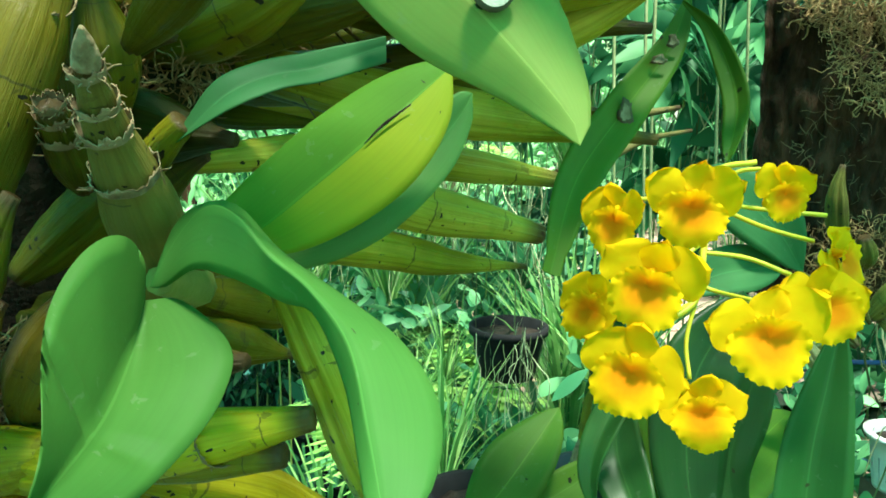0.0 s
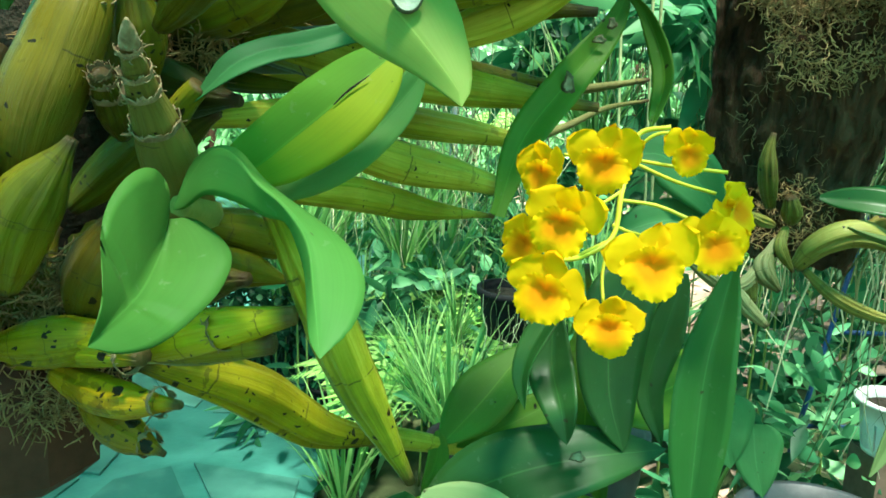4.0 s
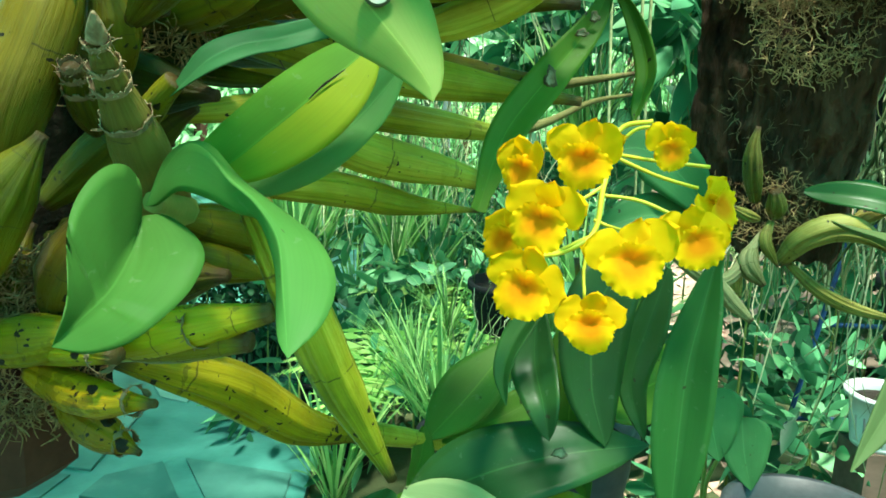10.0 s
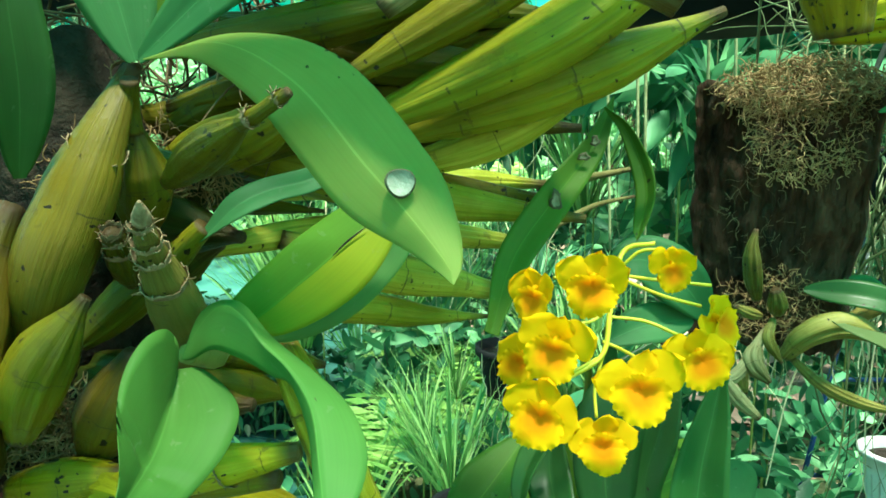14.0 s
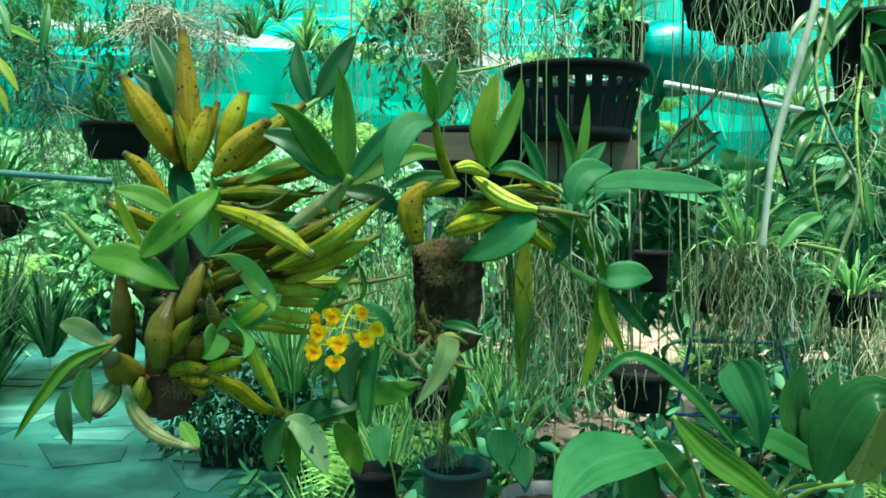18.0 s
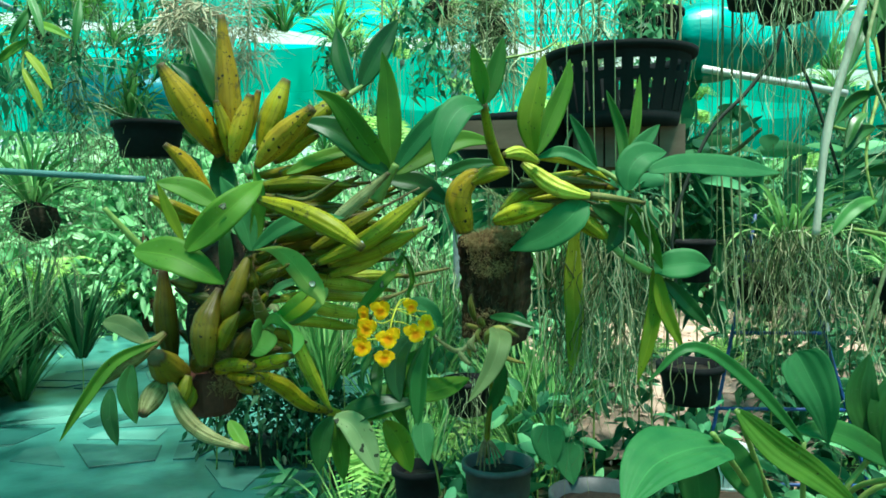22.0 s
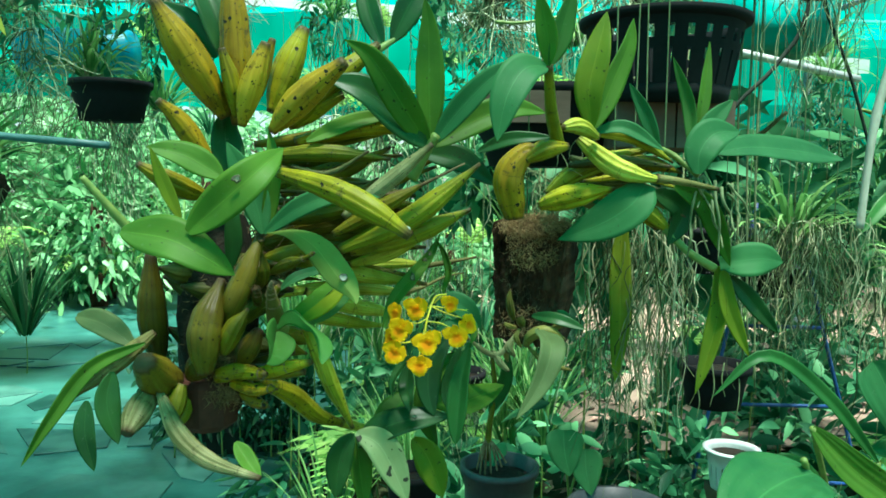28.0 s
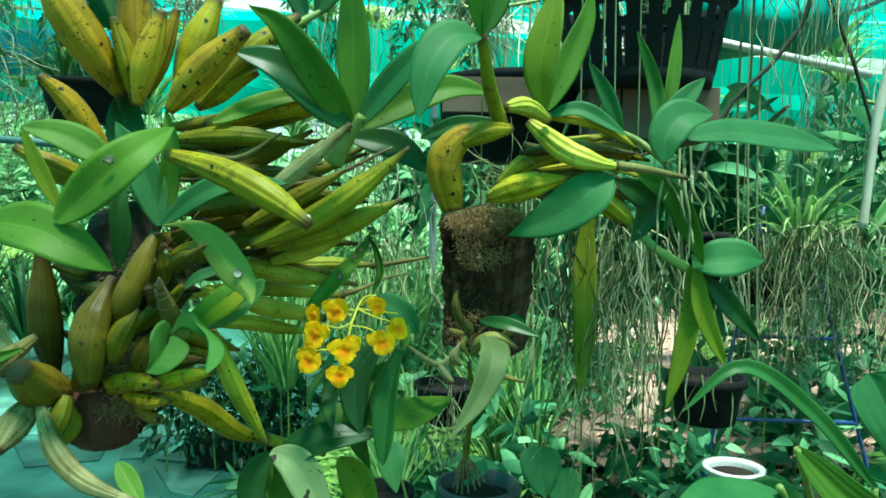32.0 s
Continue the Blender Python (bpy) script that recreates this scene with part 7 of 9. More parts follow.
plant("spider", (-0.3083, 1.6392, 2.08), 0.50, 37, 0)
plant("vine", (-0.8814, 1.2319, 2.0518), 0.46, 225, 13)
plant("roots", (-0.9215, 1.6397, 2.1893), 0.51, 314, 14)
for k, (x, y) in enumerate(((-3.15, 4.95), (-3.4, 5.1), (-3.35, 4.6), (-3.7, 4.7))):
    plant("flax", (x, y, 0.0), 1.1, 47 * k, k)
cord((-0.8184, 1.0400, 2.2104), 2.82)
yellow_climber = thing("climbing_plant", (-0.8334, 1.0306, 2.0319), "thin plant with yellowing narrow leaves hanging from the roof", "climbing plant")
rod(yellow_climber, [(-0.8139, 1.0579, 2.5528), (-0.8336, 1.0291, 2.0022), (-0.8498, 1.0213, 1.8534), (-0.8137, 1.0142, 1.7191)], [0.0045, 0.0045, 0.0037, 0.0022], "stem", "stem")
leaf(yellow_climber, [(-0.8420, 1.0236, 1.8980), (-0.7988, 1.0012, 1.8534), (-0.7573, 0.9881, 1.7936)], 0.0237, "leaf_yellow", face=(0.62, -0.78, 0.13))
leaf(yellow_climber, [(-0.8498, 1.0213, 1.8534), (-0.8153, 0.9986, 1.8037), (-0.7836, 0.9852, 1.7380)], 0.0237, "leaf_yellow", face=(0.62, -0.77, 0.15))
leaf(yellow_climber, [(-0.8264, 1.0275, 1.9723), (-0.7660, 1.0064, 1.9519), (-0.7047, 0.9947, 1.9201)], 0.0237, "leaf", face=(0.61, -0.79, 0.10))
leaf(yellow_climber, [(-0.8186, 1.0298, 2.0169), (-0.8382, 1.0074, 1.9703), (-0.8675, 0.9941, 1.9091)], 0.0237, "leaf_deep", face=(0.63, -0.77, 0.09))
leaf(yellow_climber, [(-0.8343, 1.0252, 1.9277), (-0.8674, 1.0035, 1.8972), (-0.9122, 0.9912, 1.8537)], 0.0237, "leaf", face=(0.64, -0.76, 0.12))
leaf(yellow_climber, [(-0.8332, 1.0314, 2.0468), (-0.8036, 1.0086, 1.9931), (-0.7773, 0.9949, 1.9240)], 0.0237, "leaf_deep", face=(0.62, -0.78, 0.08))
leaf(yellow_climber, [(-0.6992, 1.0306, 2.0308), (-0.6963, 1.0076, 1.9744), (-0.6995, 0.9938, 1.9021)], 0.0237, "leaf_deep", face=(0.59, -0.80, 0.09))
for k in range(2):
    plant("roots", (0.613 + 0.07 * k, 1.096, 1.469), 0.62, 50 * k, k)
cord((1.1282, 2.2128, 1.6611), 1.899, "rope", 0.004)
ladder = thing("stepladder", (1.715, 2.150, 0.000), "blue painted metal stepladder standing among the plants", "ladder")
for a, b in (((1.7149, 2.1500, 1.1457), (1.9189, 2.1500, 0.4599)), ((1.4633, 2.2000, 1.1820), (1.3531, 2.2000, 0.6015))):
    way = (np.array(b) - np.array(a)) / (a[2] - b[2])
    foot = np.array(a) + way * a[2]
    v, f, q = tube([tuple(np.array(a) - way * 0.25), tuple(foot)], [0.008], 8, 6)
    part("rail", v, f, "blue_metal", ladder, "", q)
for z in (0.30, 0.62, 0.94, 1.24):
    ends = []
    for a, b in (((1.7149, 2.1500, 1.1457), (1.9189, 2.1500, 0.4599)), ((1.4633, 2.2000, 1.1820), (1.3531, 2.2000, 0.6015))):
        k = (a[2] - z) / (a[2] - b[2])
        ends.append(np.array(a) + (np.array(b) - np.array(a)) * k)
    v, f, q = tube([tuple(ends[0]), tuple(ends[1])], [0.008], 8, 6)
    part("rung", v, f, "blue_metal", ladder, "", q)
broad = thing("broad_leaf_plant", (0.9059, 0.4708, 0.9037), "large plant with broad ribbed green leaves beside the pots", "plant")
leaf(broad, [(0.6766, 0.2505, 1.0956), (0.6022, 0.1814, 1.1139), (0.5254, 0.1112, 1.1117), (0.4674, 0.0393, 1.0769)], 0.1111, "leaf_teal", face=(-0.20, -0.57, 0.80), fold=0.15, peak=0.42, base=0.1, pleat=0.02)
leaf(broad, [(0.8868, 0.4280, 1.0423), (0.7803, 0.4040, 1.1583), (0.6698, 0.3877, 1.2286), (0.5857, 0.3843, 1.1647)], 0.0264, "leaf_deep", face=(-0.17, -0.85, 0.50), fold=0.35)
leaf(broad, [(0.9321, 0.4274, 1.0311), (0.9176, 0.4215, 1.1095), (0.8933, 0.4349, 1.1739), (0.8792, 0.4466, 1.2066)], 0.0860, "leaf_blue", face=(-0.36, -0.84, 0.41), fold=0.35, peak=0.8, base=0.06, pleat=0.016)
leaf(broad, [(0.7470, 0.3818, 1.1164), (0.8069, 0.3585, 1.0546), (0.8743, 0.3460, 1.0062), (0.9456, 0.3330, 0.9484)], 0.0540, "leaf", face=(-0.46, -0.73, 0.51), fold=0.3, pleat=0.016)
leaf(broad, [(0.8801, 0.4390, 1.0610), (0.9717, 0.4482, 1.0463), (1.0860, 0.4546, 0.9761)], 0.0548, "leaf_deep", face=(-0.33, -0.69, 0.64))
leaf(broad, [(0.6922, 0.4275, 1.0332), (0.7461, 0.4269, 1.0219), (0.8066, 0.4120, 0.9282)], 0.0647, "leaf_deep", face=(-0.25, -0.79, 0.55))
leaf(broad, [(0.6783, 0.4576, 1.0348), (0.6999, 0.4547, 0.9795), (0.7100, 0.4495, 0.8802)], 0.0772, "leaf_dark", face=(-0.14, -0.89, 0.43))
leaf(broad, [(0.9967, 0.3263, 1.0123), (1.0169, 0.3113, 1.1083), (1.0653, 0.2951, 1.1820), (1.1270, 0.2837, 1.1548)], 0.0860, "leaf_dark", face=(-0.59, -0.71, 0.39), fold=0.2, pleat=0.014)
leaf(broad, [(1.0523, 0.4766, 1.0141), (1.0195, 0.4813, 1.1037), (1.0370, 0.4860, 1.1929)], 0.0616, "leaf_dark", face=(-0.24, -0.91, 0.35), pleat=0.014)
leaf(broad, [(1.0641, 0.4557, 0.9983), (1.0538, 0.4604, 1.0866), (1.0988, 0.4655, 1.1853)], 0.0562, "leaf_dark", face=(-0.63, -0.72, 0.29), pleat=0.014)
leaf(broad, [(1.0851, 0.3754, 0.9937), (1.1491, 0.3835, 1.1494), (1.2331, 0.3868, 1.2112)], 0.1100, "leaf_olive", face=(-0.66, -0.66, 0.35), pleat=0.014)
rod(broad, [(0.6522, 0.2318, 1.1207), (0.8070, 0.4524, 0.9345), (0.9250, 0.5132, 0.7569)], [0.0048, 0.0053, 0.0064], "stem", "stalk")
rod(broad, [(0.8868, 0.4280, 1.0423), (0.8981, 0.4523, 0.9337), (0.9250, 0.5132, 0.7569)], [0.0050, 0.0056, 0.0067], "stem", "stalk")
rod(broad, [(0.7470, 0.3818, 1.1164), (0.8346, 0.4524, 0.9342), (0.9250, 0.5132, 0.7569)], [0.0050, 0.0055, 0.0066], "stem", "stalk")
rod(broad, [(0.9967, 0.3263, 1.0123), (0.9808, 0.4523, 0.9330), (0.9250, 0.5132, 0.7569)], [0.0049, 0.0054, 0.0065], "stem", "stalk")
rod(broad, [(1.0523, 0.4766, 1.0141), (0.9698, 0.4523, 0.9331), (0.9250, 0.5132, 0.7569)], [0.0051, 0.0056, 0.0068], "stem", "stalk")
rod(broad, [(1.0851, 0.3754, 0.9937), (1.0139, 0.4523, 0.9327), (0.9250, 0.5132, 0.7569)], [0.0050, 0.0055, 0.0066], "stem", "stalk")
rod(broad, [(0.9231, 0.5086, 0.7651), (0.925, 0.513, 0.4), (0.925, 0.513, -0.02)], [0.012, 0.014, 0.018], "stem", "main_stem")


# ---- the large orchid clump with the flower spray ----
orchid = thing("orchid_clump", (-0.1611, 0.3222, 1.2020), "large yellow-green orchid clump in bloom with swollen ribbed pseudobulbs", "orchid")
core = tangle((-0.1642, 0.3787, 1.2930), (0.055, 0.05, 0.11), 800, 0.014, 0.0005, 3)
core.done("fibre_core", "coir", orchid, "dry brown fibres", kind="stuff")
mass_v, mass_f = lathe([(0.005, -0.16), (0.035, -0.14), (0.05, -0.06), (0.055, 0.0), (0.05, 0.07), (0.03, 0.13), (0.005, 0.15)], (-0.1642, 0.3787, 1.2930), 28)
mass_v = mass_v + np.array([noise.noise_vector(Vector(p) * 18) for p in mass_v]) * 0.035
part("root_mass", mass_v, mass_f, "root_mass", orchid, "dark matted root ball")
# inner bulbs: the clump's inner shade is put into their dark green
bulb(orchid, [(-0.1664, 0.3737, 1.3647), (-0.1973, 0.3656, 1.3615), (-0.2278, 0.3582, 1.3670)], 0.0170, "bulb_old", peak=0.45)
bulb(orchid, [(-0.1360, 0.3722, 1.3543), (-0.0907, 0.3496, 1.3399), (-0.0471, 0.3277, 1.3348)], 0.0180, "bulb_old", peak=0.45)
bulb(orchid, [(-0.1404, 0.3733, 1.3696), (-0.0968, 0.3794, 1.3585), (-0.0525, 0.3861, 1.3561)], 0.0187, "bulb_old", peak=0.45)
bulb(orchid, [(-0.1804, 0.3732, 1.3527), (-0.2100, 0.3607, 1.3533), (-0.2388, 0.3488, 1.3626)], 0.0181, "bulb_old", peak=0.45)
bulb(orchid, [(-0.1661, 0.3659, 1.2521), (-0.1200, 0.3594, 1.2404), (-0.0744, 0.3536, 1.2376)], 0.0172, "bulb_old", peak=0.45)
bulb(orchid, [(-0.1456, 0.3683, 1.2950), (-0.1043, 0.3594, 1.3075), (-0.0636, 0.3511, 1.3285)], 0.0197, "bulb_old", peak=0.45)
bulb(orchid, [(-0.1523, 0.3698, 1.3137), (-0.1956, 0.3697, 1.3267), (-0.2388, 0.3703, 1.3485)], 0.0163, "bulb_old", peak=0.45)
bulb(orchid, [(-0.1670, 0.3696, 1.3064), (-0.1218, 0.3627, 1.3039), (-0.0772, 0.3563, 1.3102)], 0.0152, "bulb_old", peak=0.45)
bulb(orchid, [(-0.1605, 0.3664, 1.2621), (-0.1085, 0.3361, 1.2543), (-0.0591, 0.3064, 1.2555)], 0.0186, "bulb_old", peak=0.45)
bulb(orchid, [(-0.1523, 0.3648, 1.2422), (-0.1923, 0.3605, 1.2549), (-0.2318, 0.3567, 1.2762)], 0.0185, "bulb_old", peak=0.45)
bulb(orchid, [(-0.1796, 0.3747, 1.3743), (-0.1211, 0.3453, 1.3690), (-0.0654, 0.3167, 1.3725)], 0.0191, "bulb_old", peak=0.45)
bulb(orchid, [(-0.1483, 0.3634, 1.2223), (-0.1180, 0.3494, 1.2426), (-0.0886, 0.3360, 1.2710)], 0.0189, "bulb_old", peak=0.45)
bulb(orchid, [(-0.1342, 0.3705, 1.3305), (-0.1693, 0.3501, 1.3309), (-0.2025, 0.3302, 1.3400)], 0.0163, "bulb_old", peak=0.45)
bulb(orchid, [(-0.1699, 0.3709, 1.3240), (-0.1456, 0.3595, 1.3414), (-0.1218, 0.3486, 1.3670)], 0.0182, "bulb_old", peak=0.45)
bulb(orchid, [(-0.1396, 0.3647, 1.2443), (-0.0921, 0.3475, 1.2409), (-0.0461, 0.3311, 1.2462)], 0.0203, "bulb_old", peak=0.45)
bulb(orchid, [(-0.1752, 0.3736, 1.3603), (-0.2019, 0.3644, 1.3720), (-0.2280, 0.3558, 1.3920)], 0.0185, "bulb_old", peak=0.45)
tangle((-0.1344, 0.3031, 1.2397), (0.030, 0.02, 0.030), 280, 0.014, 0.0004, 70, 0.1).done("debris", "coir", orchid, "dry root and bark debris", kind="stuff")
tangle((-0.1002, 0.3909, 1.3655), (0.035, 0.02, 0.035), 280, 0.014, 0.0004, 280, 0.1).done("debris", "coir", orchid, "dry root and bark debris", kind="stuff")
tangle((-0.1240, 0.3388, 1.3580), (0.030, 0.02, 0.030), 280, 0.014, 0.0004, 130, 0.1).done("debris", "coir", orchid, "dry root and bark debris", kind="stuff")
tangle((-0.1280, 0.3049, 1.2017), (0.030, 0.02, 0.030), 280, 0.014, 0.0004, 110, 0.1).done("debris", "coir", orchid, "dry root and bark debris", kind="stuff")
bulb(orchid, [(-0.1376, 0.3257, 1.5733), (-0.1673, 0.3086, 1.6305), (-0.2191, 0.2833, 1.7197)], 0.0275, "bulb_gold", peak=0.5, neck=0.34, foot=0.3)
bulb(orchid, [(-0.1241, 0.3352, 1.5638), (-0.1261, 0.3409, 1.6727), (-0.1368, 0.3481, 1.8114)], 0.0240, "bulb_gold", peak=0.38, neck=0.34, foot=0.3)
bulb(orchid, [(-0.1206, 0.3156, 1.5726), (-0.1238, 0.3078, 1.6156), (-0.1364, 0.3003, 1.6629)], 0.0136, "bulb_yellow", neck=0.46, foot=0.3)
bulb(orchid, [(-0.1117, 0.3049, 1.5604), (-0.0984, 0.2975, 1.6097), (-0.0757, 0.2907, 1.6697)], 0.0183, "bulb_orange", peak=0.5, neck=0.46, foot=0.3)
bulb(orchid, [(-0.1162, 0.3457, 1.5741), (-0.0968, 0.3483, 1.6238), (-0.0773, 0.3516, 1.6855)], 0.0130, "bulb_gold", neck=0.46, foot=0.3)
bulb(orchid, [(-0.0828, 0.3663, 1.5850), (-0.0647, 0.3793, 1.6415), (-0.0390, 0.3929, 1.7091)], 0.0235, "bulb_yellow", peak=0.5, neck=0.46, foot=0.3)
bulb(orchid, [(-0.0701, 0.2946, 1.5538), (-0.0242, 0.2770, 1.5999), (0.0298, 0.2592, 1.6425)], 0.0218, "bulb_orange", peak=0.45, neck=0.46, foot=0.3)
bulb(orchid, [(-0.0524, 0.3452, 1.5636), (0.0059, 0.3586, 1.6288), (0.0684, 0.3816, 1.6863)], 0.0182, "bulb_yellow", peak=0.5, neck=0.46, foot=0.3)
bulb(orchid, [(-0.0577, 0.3653, 1.5645), (-0.0145, 0.3568, 1.5939), (0.0208, 0.3577, 1.6116)], 0.0171, "bulb_yellow", neck=0.46, foot=0.3)
bulb(orchid, [(-0.1524, 0.3120, 1.5046), (-0.1883, 0.2950, 1.5625), (-0.2136, 0.2765, 1.5902)], 0.0163, "bulb_gold", peak=0.5, neck=0.4)
bulb(orchid, [(-0.1625, 0.3100, 1.4657), (-0.1947, 0.2808, 1.4811), (-0.2366, 0.2621, 1.5072)], 0.0172, "bulb_yellow", neck=0.35)
rod(orchid, [(-0.2396, 0.2475, 1.4197), (-0.2673, 0.2296, 1.4598), (-0.2897, 0.2211, 1.4894)], [0.0069, 0.0055, 0.0041], "stem", "old_cane")
bulb(orchid, [(-0.0544, 0.2417, 1.4991), (0.0195, 0.2005, 1.4780), (0.0767, 0.1790, 1.4498), (0.1150, 0.1676, 1.4238)], 0.0179, "bulb_yellow", peak=0.62, neck=0.45)
rod(orchid, [(0.0982, 0.1798, 1.4325), (0.1040, 0.1745, 1.4304), (0.1139, 0.1694, 1.4313)], [0.0066, 0.0058, 0.0038], "root_white", "cut_end")
bulb(orchid, [(-0.0777, 0.3431, 1.5239), (-0.0005, 0.3333, 1.5280), (0.0886, 0.3329, 1.5203)], 0.0139, "bulb", peak=0.4)
bulb(orchid, [(-0.0503, 0.3742, 1.5445), (0.0539, 0.3654, 1.5676), (0.1329, 0.3651, 1.5609)], 0.0152, "bulb_yellow", peak=0.5)
bulb(orchid, [(0.0249, 0.2986, 1.4402), (0.0851, 0.2911, 1.4881), (0.1452, 0.2939, 1.5404)], 0.0120, "bulb_pale_dry", peak=0.5, neck=0.4)
bulb(orchid, [(0.0084, 0.3273, 1.4141), (0.0682, 0.3291, 1.4482), (0.1359, 0.3312, 1.4872)], 0.0129, "bulb_dark", peak=0.5)
bulb(orchid, [(0.0160, 0.3361, 1.3914), (0.1077, 0.3283, 1.4330), (0.1676, 0.3306, 1.4771), (0.2145, 0.3327, 1.5163)], 0.0179, "bulb", peak=0.5, neck=0.2)
bulb(orchid, [(0.0300, 0.3659, 1.3858), (0.1235, 0.3575, 1.4162), (0.2049, 0.3593, 1.4509)], 0.0173, "bulb", peak=0.5)
bulb(orchid, [(-0.0950, 0.3783, 1.4322), (-0.0182, 0.3588, 1.4407), (0.0732, 0.3599, 1.4622)], 0.0143, "bulb_dark", peak=0.5)
bulb(orchid, [(-0.1009, 0.3967, 1.4000), (-0.0150, 0.3877, 1.4207), (0.0576, 0.3883, 1.4304)], 0.0135, "bulb_dark")
bulb(orchid, [(-0.1012, 0.3950, 1.3687), (-0.0336, 0.3759, 1.3855), (0.0282, 0.3767, 1.4003)], 0.0145, "bulb_dark")
bulb(orchid, [(-0.1205, 0.4692, 1.3462), (-0.0004, 0.5479, 1.3473), (0.0988, 0.5960, 1.3461), (0.1562, 0.6140, 1.3420)], 0.0136, "bulb_light", peak=0.65, neck=0.35)
rod(orchid, [(0.1490, 0.6139, 1.3404), (0.1947, 0.6243, 1.3471), (0.2418, 0.6349, 1.3550)], [0.0054, 0.0039, 0.0020], "bulb_dry", "old_tip")
bulb(orchid, [(-0.0847, 0.3456, 1.3239), (-0.0164, 0.4111, 1.3279), (0.0588, 0.4680, 1.3172), (0.1179, 0.4948, 1.3069)], 0.0116, "bulb_light", peak=0.62, neck=0.5)
rod(orchid, [(0.1139, 0.4954, 1.3092), (0.1437, 0.5067, 1.3177), (0.1766, 0.5190, 1.3318), (0.2108, 0.5297, 1.3381)], [0.0050, 0.0029, 0.0021, 0.0012], "bulb_dry", "old_tip")
bulb(orchid, [(-0.0372, 0.3807, 1.3267), (0.0167, 0.4147, 1.3017), (0.0659, 0.4411, 1.2884), (0.0962, 0.4487, 1.2802)], 0.0143, "bulb_light", peak=0.5, neck=0.5)
bulb(orchid, [(-0.0619, 0.3730, 1.2881), (-0.0037, 0.4107, 1.2806), (0.0442, 0.4470, 1.2656), (0.0922, 0.4745, 1.2572)], 0.0117, "bulb_light", peak=0.4, neck=0.18)
bulb(orchid, [(-0.1312, 0.4301, 1.3531), (-0.0702, 0.4161, 1.3441), (-0.0151, 0.4035, 1.3403)], 0.0074, "bulb")
bulb(orchid, [(-0.0962, 0.3715, 1.3707), (-0.0443, 0.3427, 1.3862), (-0.0045, 0.3358, 1.4068)], 0.0168, "bulb_dark", peak=0.4)
bulb(orchid, [(-0.1066, 0.3958, 1.3869), (-0.0537, 0.4004, 1.4152), (-0.0007, 0.4044, 1.4404)], 0.0157, "bulb_dark", peak=0.4)
bulb(orchid, [(0.0277, 0.3973, 1.3647), (0.0781, 0.3891, 1.3804), (0.1108, 0.3812, 1.3952), (0.1389, 0.3732, 1.4092)], 0.0124, "bulb_light", peak=0.5)
bulb(orchid, [(-0.0966, 0.4973, 1.3843), (-0.0326, 0.5390, 1.3960), (0.0332, 0.5813, 1.4110)], 0.0198, "bulb_dark", peak=0.4)
bulb(orchid, [(-0.0760, 0.4719, 1.3644), (-0.0146, 0.5229, 1.3714), (0.0513, 0.5755, 1.3864)], 0.0123, "bulb", peak=0.5)
bulb(orchid, [(-0.0987, 0.4806, 1.4012), (-0.0461, 0.5245, 1.4217), (0.0246, 0.5694, 1.4491)], 0.0221, "bulb_dark", peak=0.45)
bulb(orchid, [(-0.1102, 0.3857, 1.5403), (-0.0025, 0.3865, 1.5564), (0.1066, 0.3779, 1.5823)], 0.0122, "bulb_dark", peak=0.5, neck=0.25)
bulb(orchid, [(-0.0890, 0.4148, 1.5304), (0.0258, 0.4160, 1.5535), (0.1419, 0.4077, 1.5866)], 0.0108, "bulb", peak=0.5, neck=0.25)
bulb(orchid, [(-0.1078, 0.4045, 1.5199), (-0.0018, 0.4045, 1.5191), (0.1057, 0.3949, 1.5285)], 0.0116, "bulb_dark", peak=0.5, neck=0.25)
bulb(orchid, [(-0.0982, 0.3812, 1.5093), (0.0126, 0.3798, 1.4840), (0.1248, 0.3691, 1.4692)], 0.0137, "bulb_dark", peak=0.5, neck=0.25)
bulb(orchid, [(-0.0723, 0.4210, 1.4987), (0.0110, 0.4203, 1.4848), (0.0958, 0.4101, 1.4817)], 0.0129, "bulb_dark", peak=0.5, neck=0.25)
bulb(orchid, [(-0.0717, 0.4195, 1.4881), (0.0350, 0.4183, 1.4645), (0.1428, 0.4076, 1.4517)], 0.0136, "bulb", peak=0.5, neck=0.25)
bulb(orchid, [(-0.1002, 0.3957, 1.4782), (-0.0138, 0.3968, 1.4992), (0.0743, 0.3884, 1.5303)], 0.0150, "bulb", peak=0.5, neck=0.25)
bulb(orchid, [(-0.0717, 0.3831, 1.4679), (0.0071, 0.3847, 1.4984), (0.0877, 0.3768, 1.5390)], 0.0135, "bulb_dark", peak=0.5, neck=0.25)
bulb(orchid, [(-0.0985, 0.4428, 1.4559), (0.0270, 0.4423, 1.4461), (0.1535, 0.4323, 1.4474)], 0.0149, "bulb_dark", peak=0.5, neck=0.25)
bulb(orchid, [(-0.0837, 0.3900, 1.4471), (0.0148, 0.3891, 1.4288), (0.1147, 0.3787, 1.4214)], 0.0151, "bulb_dark", peak=0.5, neck=0.25)
bulb(orchid, [(-0.0960, 0.4176, 1.4355), (0.0295, 0.4194, 1.4690), (0.1561, 0.4117, 1.5129)], 0.0118, "bulb_dark", peak=0.5, neck=0.25)
bulb(orchid, [(-0.0853, 0.4272, 1.4243), (0.0079, 0.4275, 1.4310), (0.1026, 0.4185, 1.4487)], 0.0129, "bulb_dark", peak=0.5, neck=0.25)
bulb(orchid, [(-0.0737, 0.4306, 1.4133), (0.0340, 0.4297, 1.3957), (0.1429, 0.4194, 1.3896)], 0.0145, "bulb_dark", peak=0.5, neck=0.25)
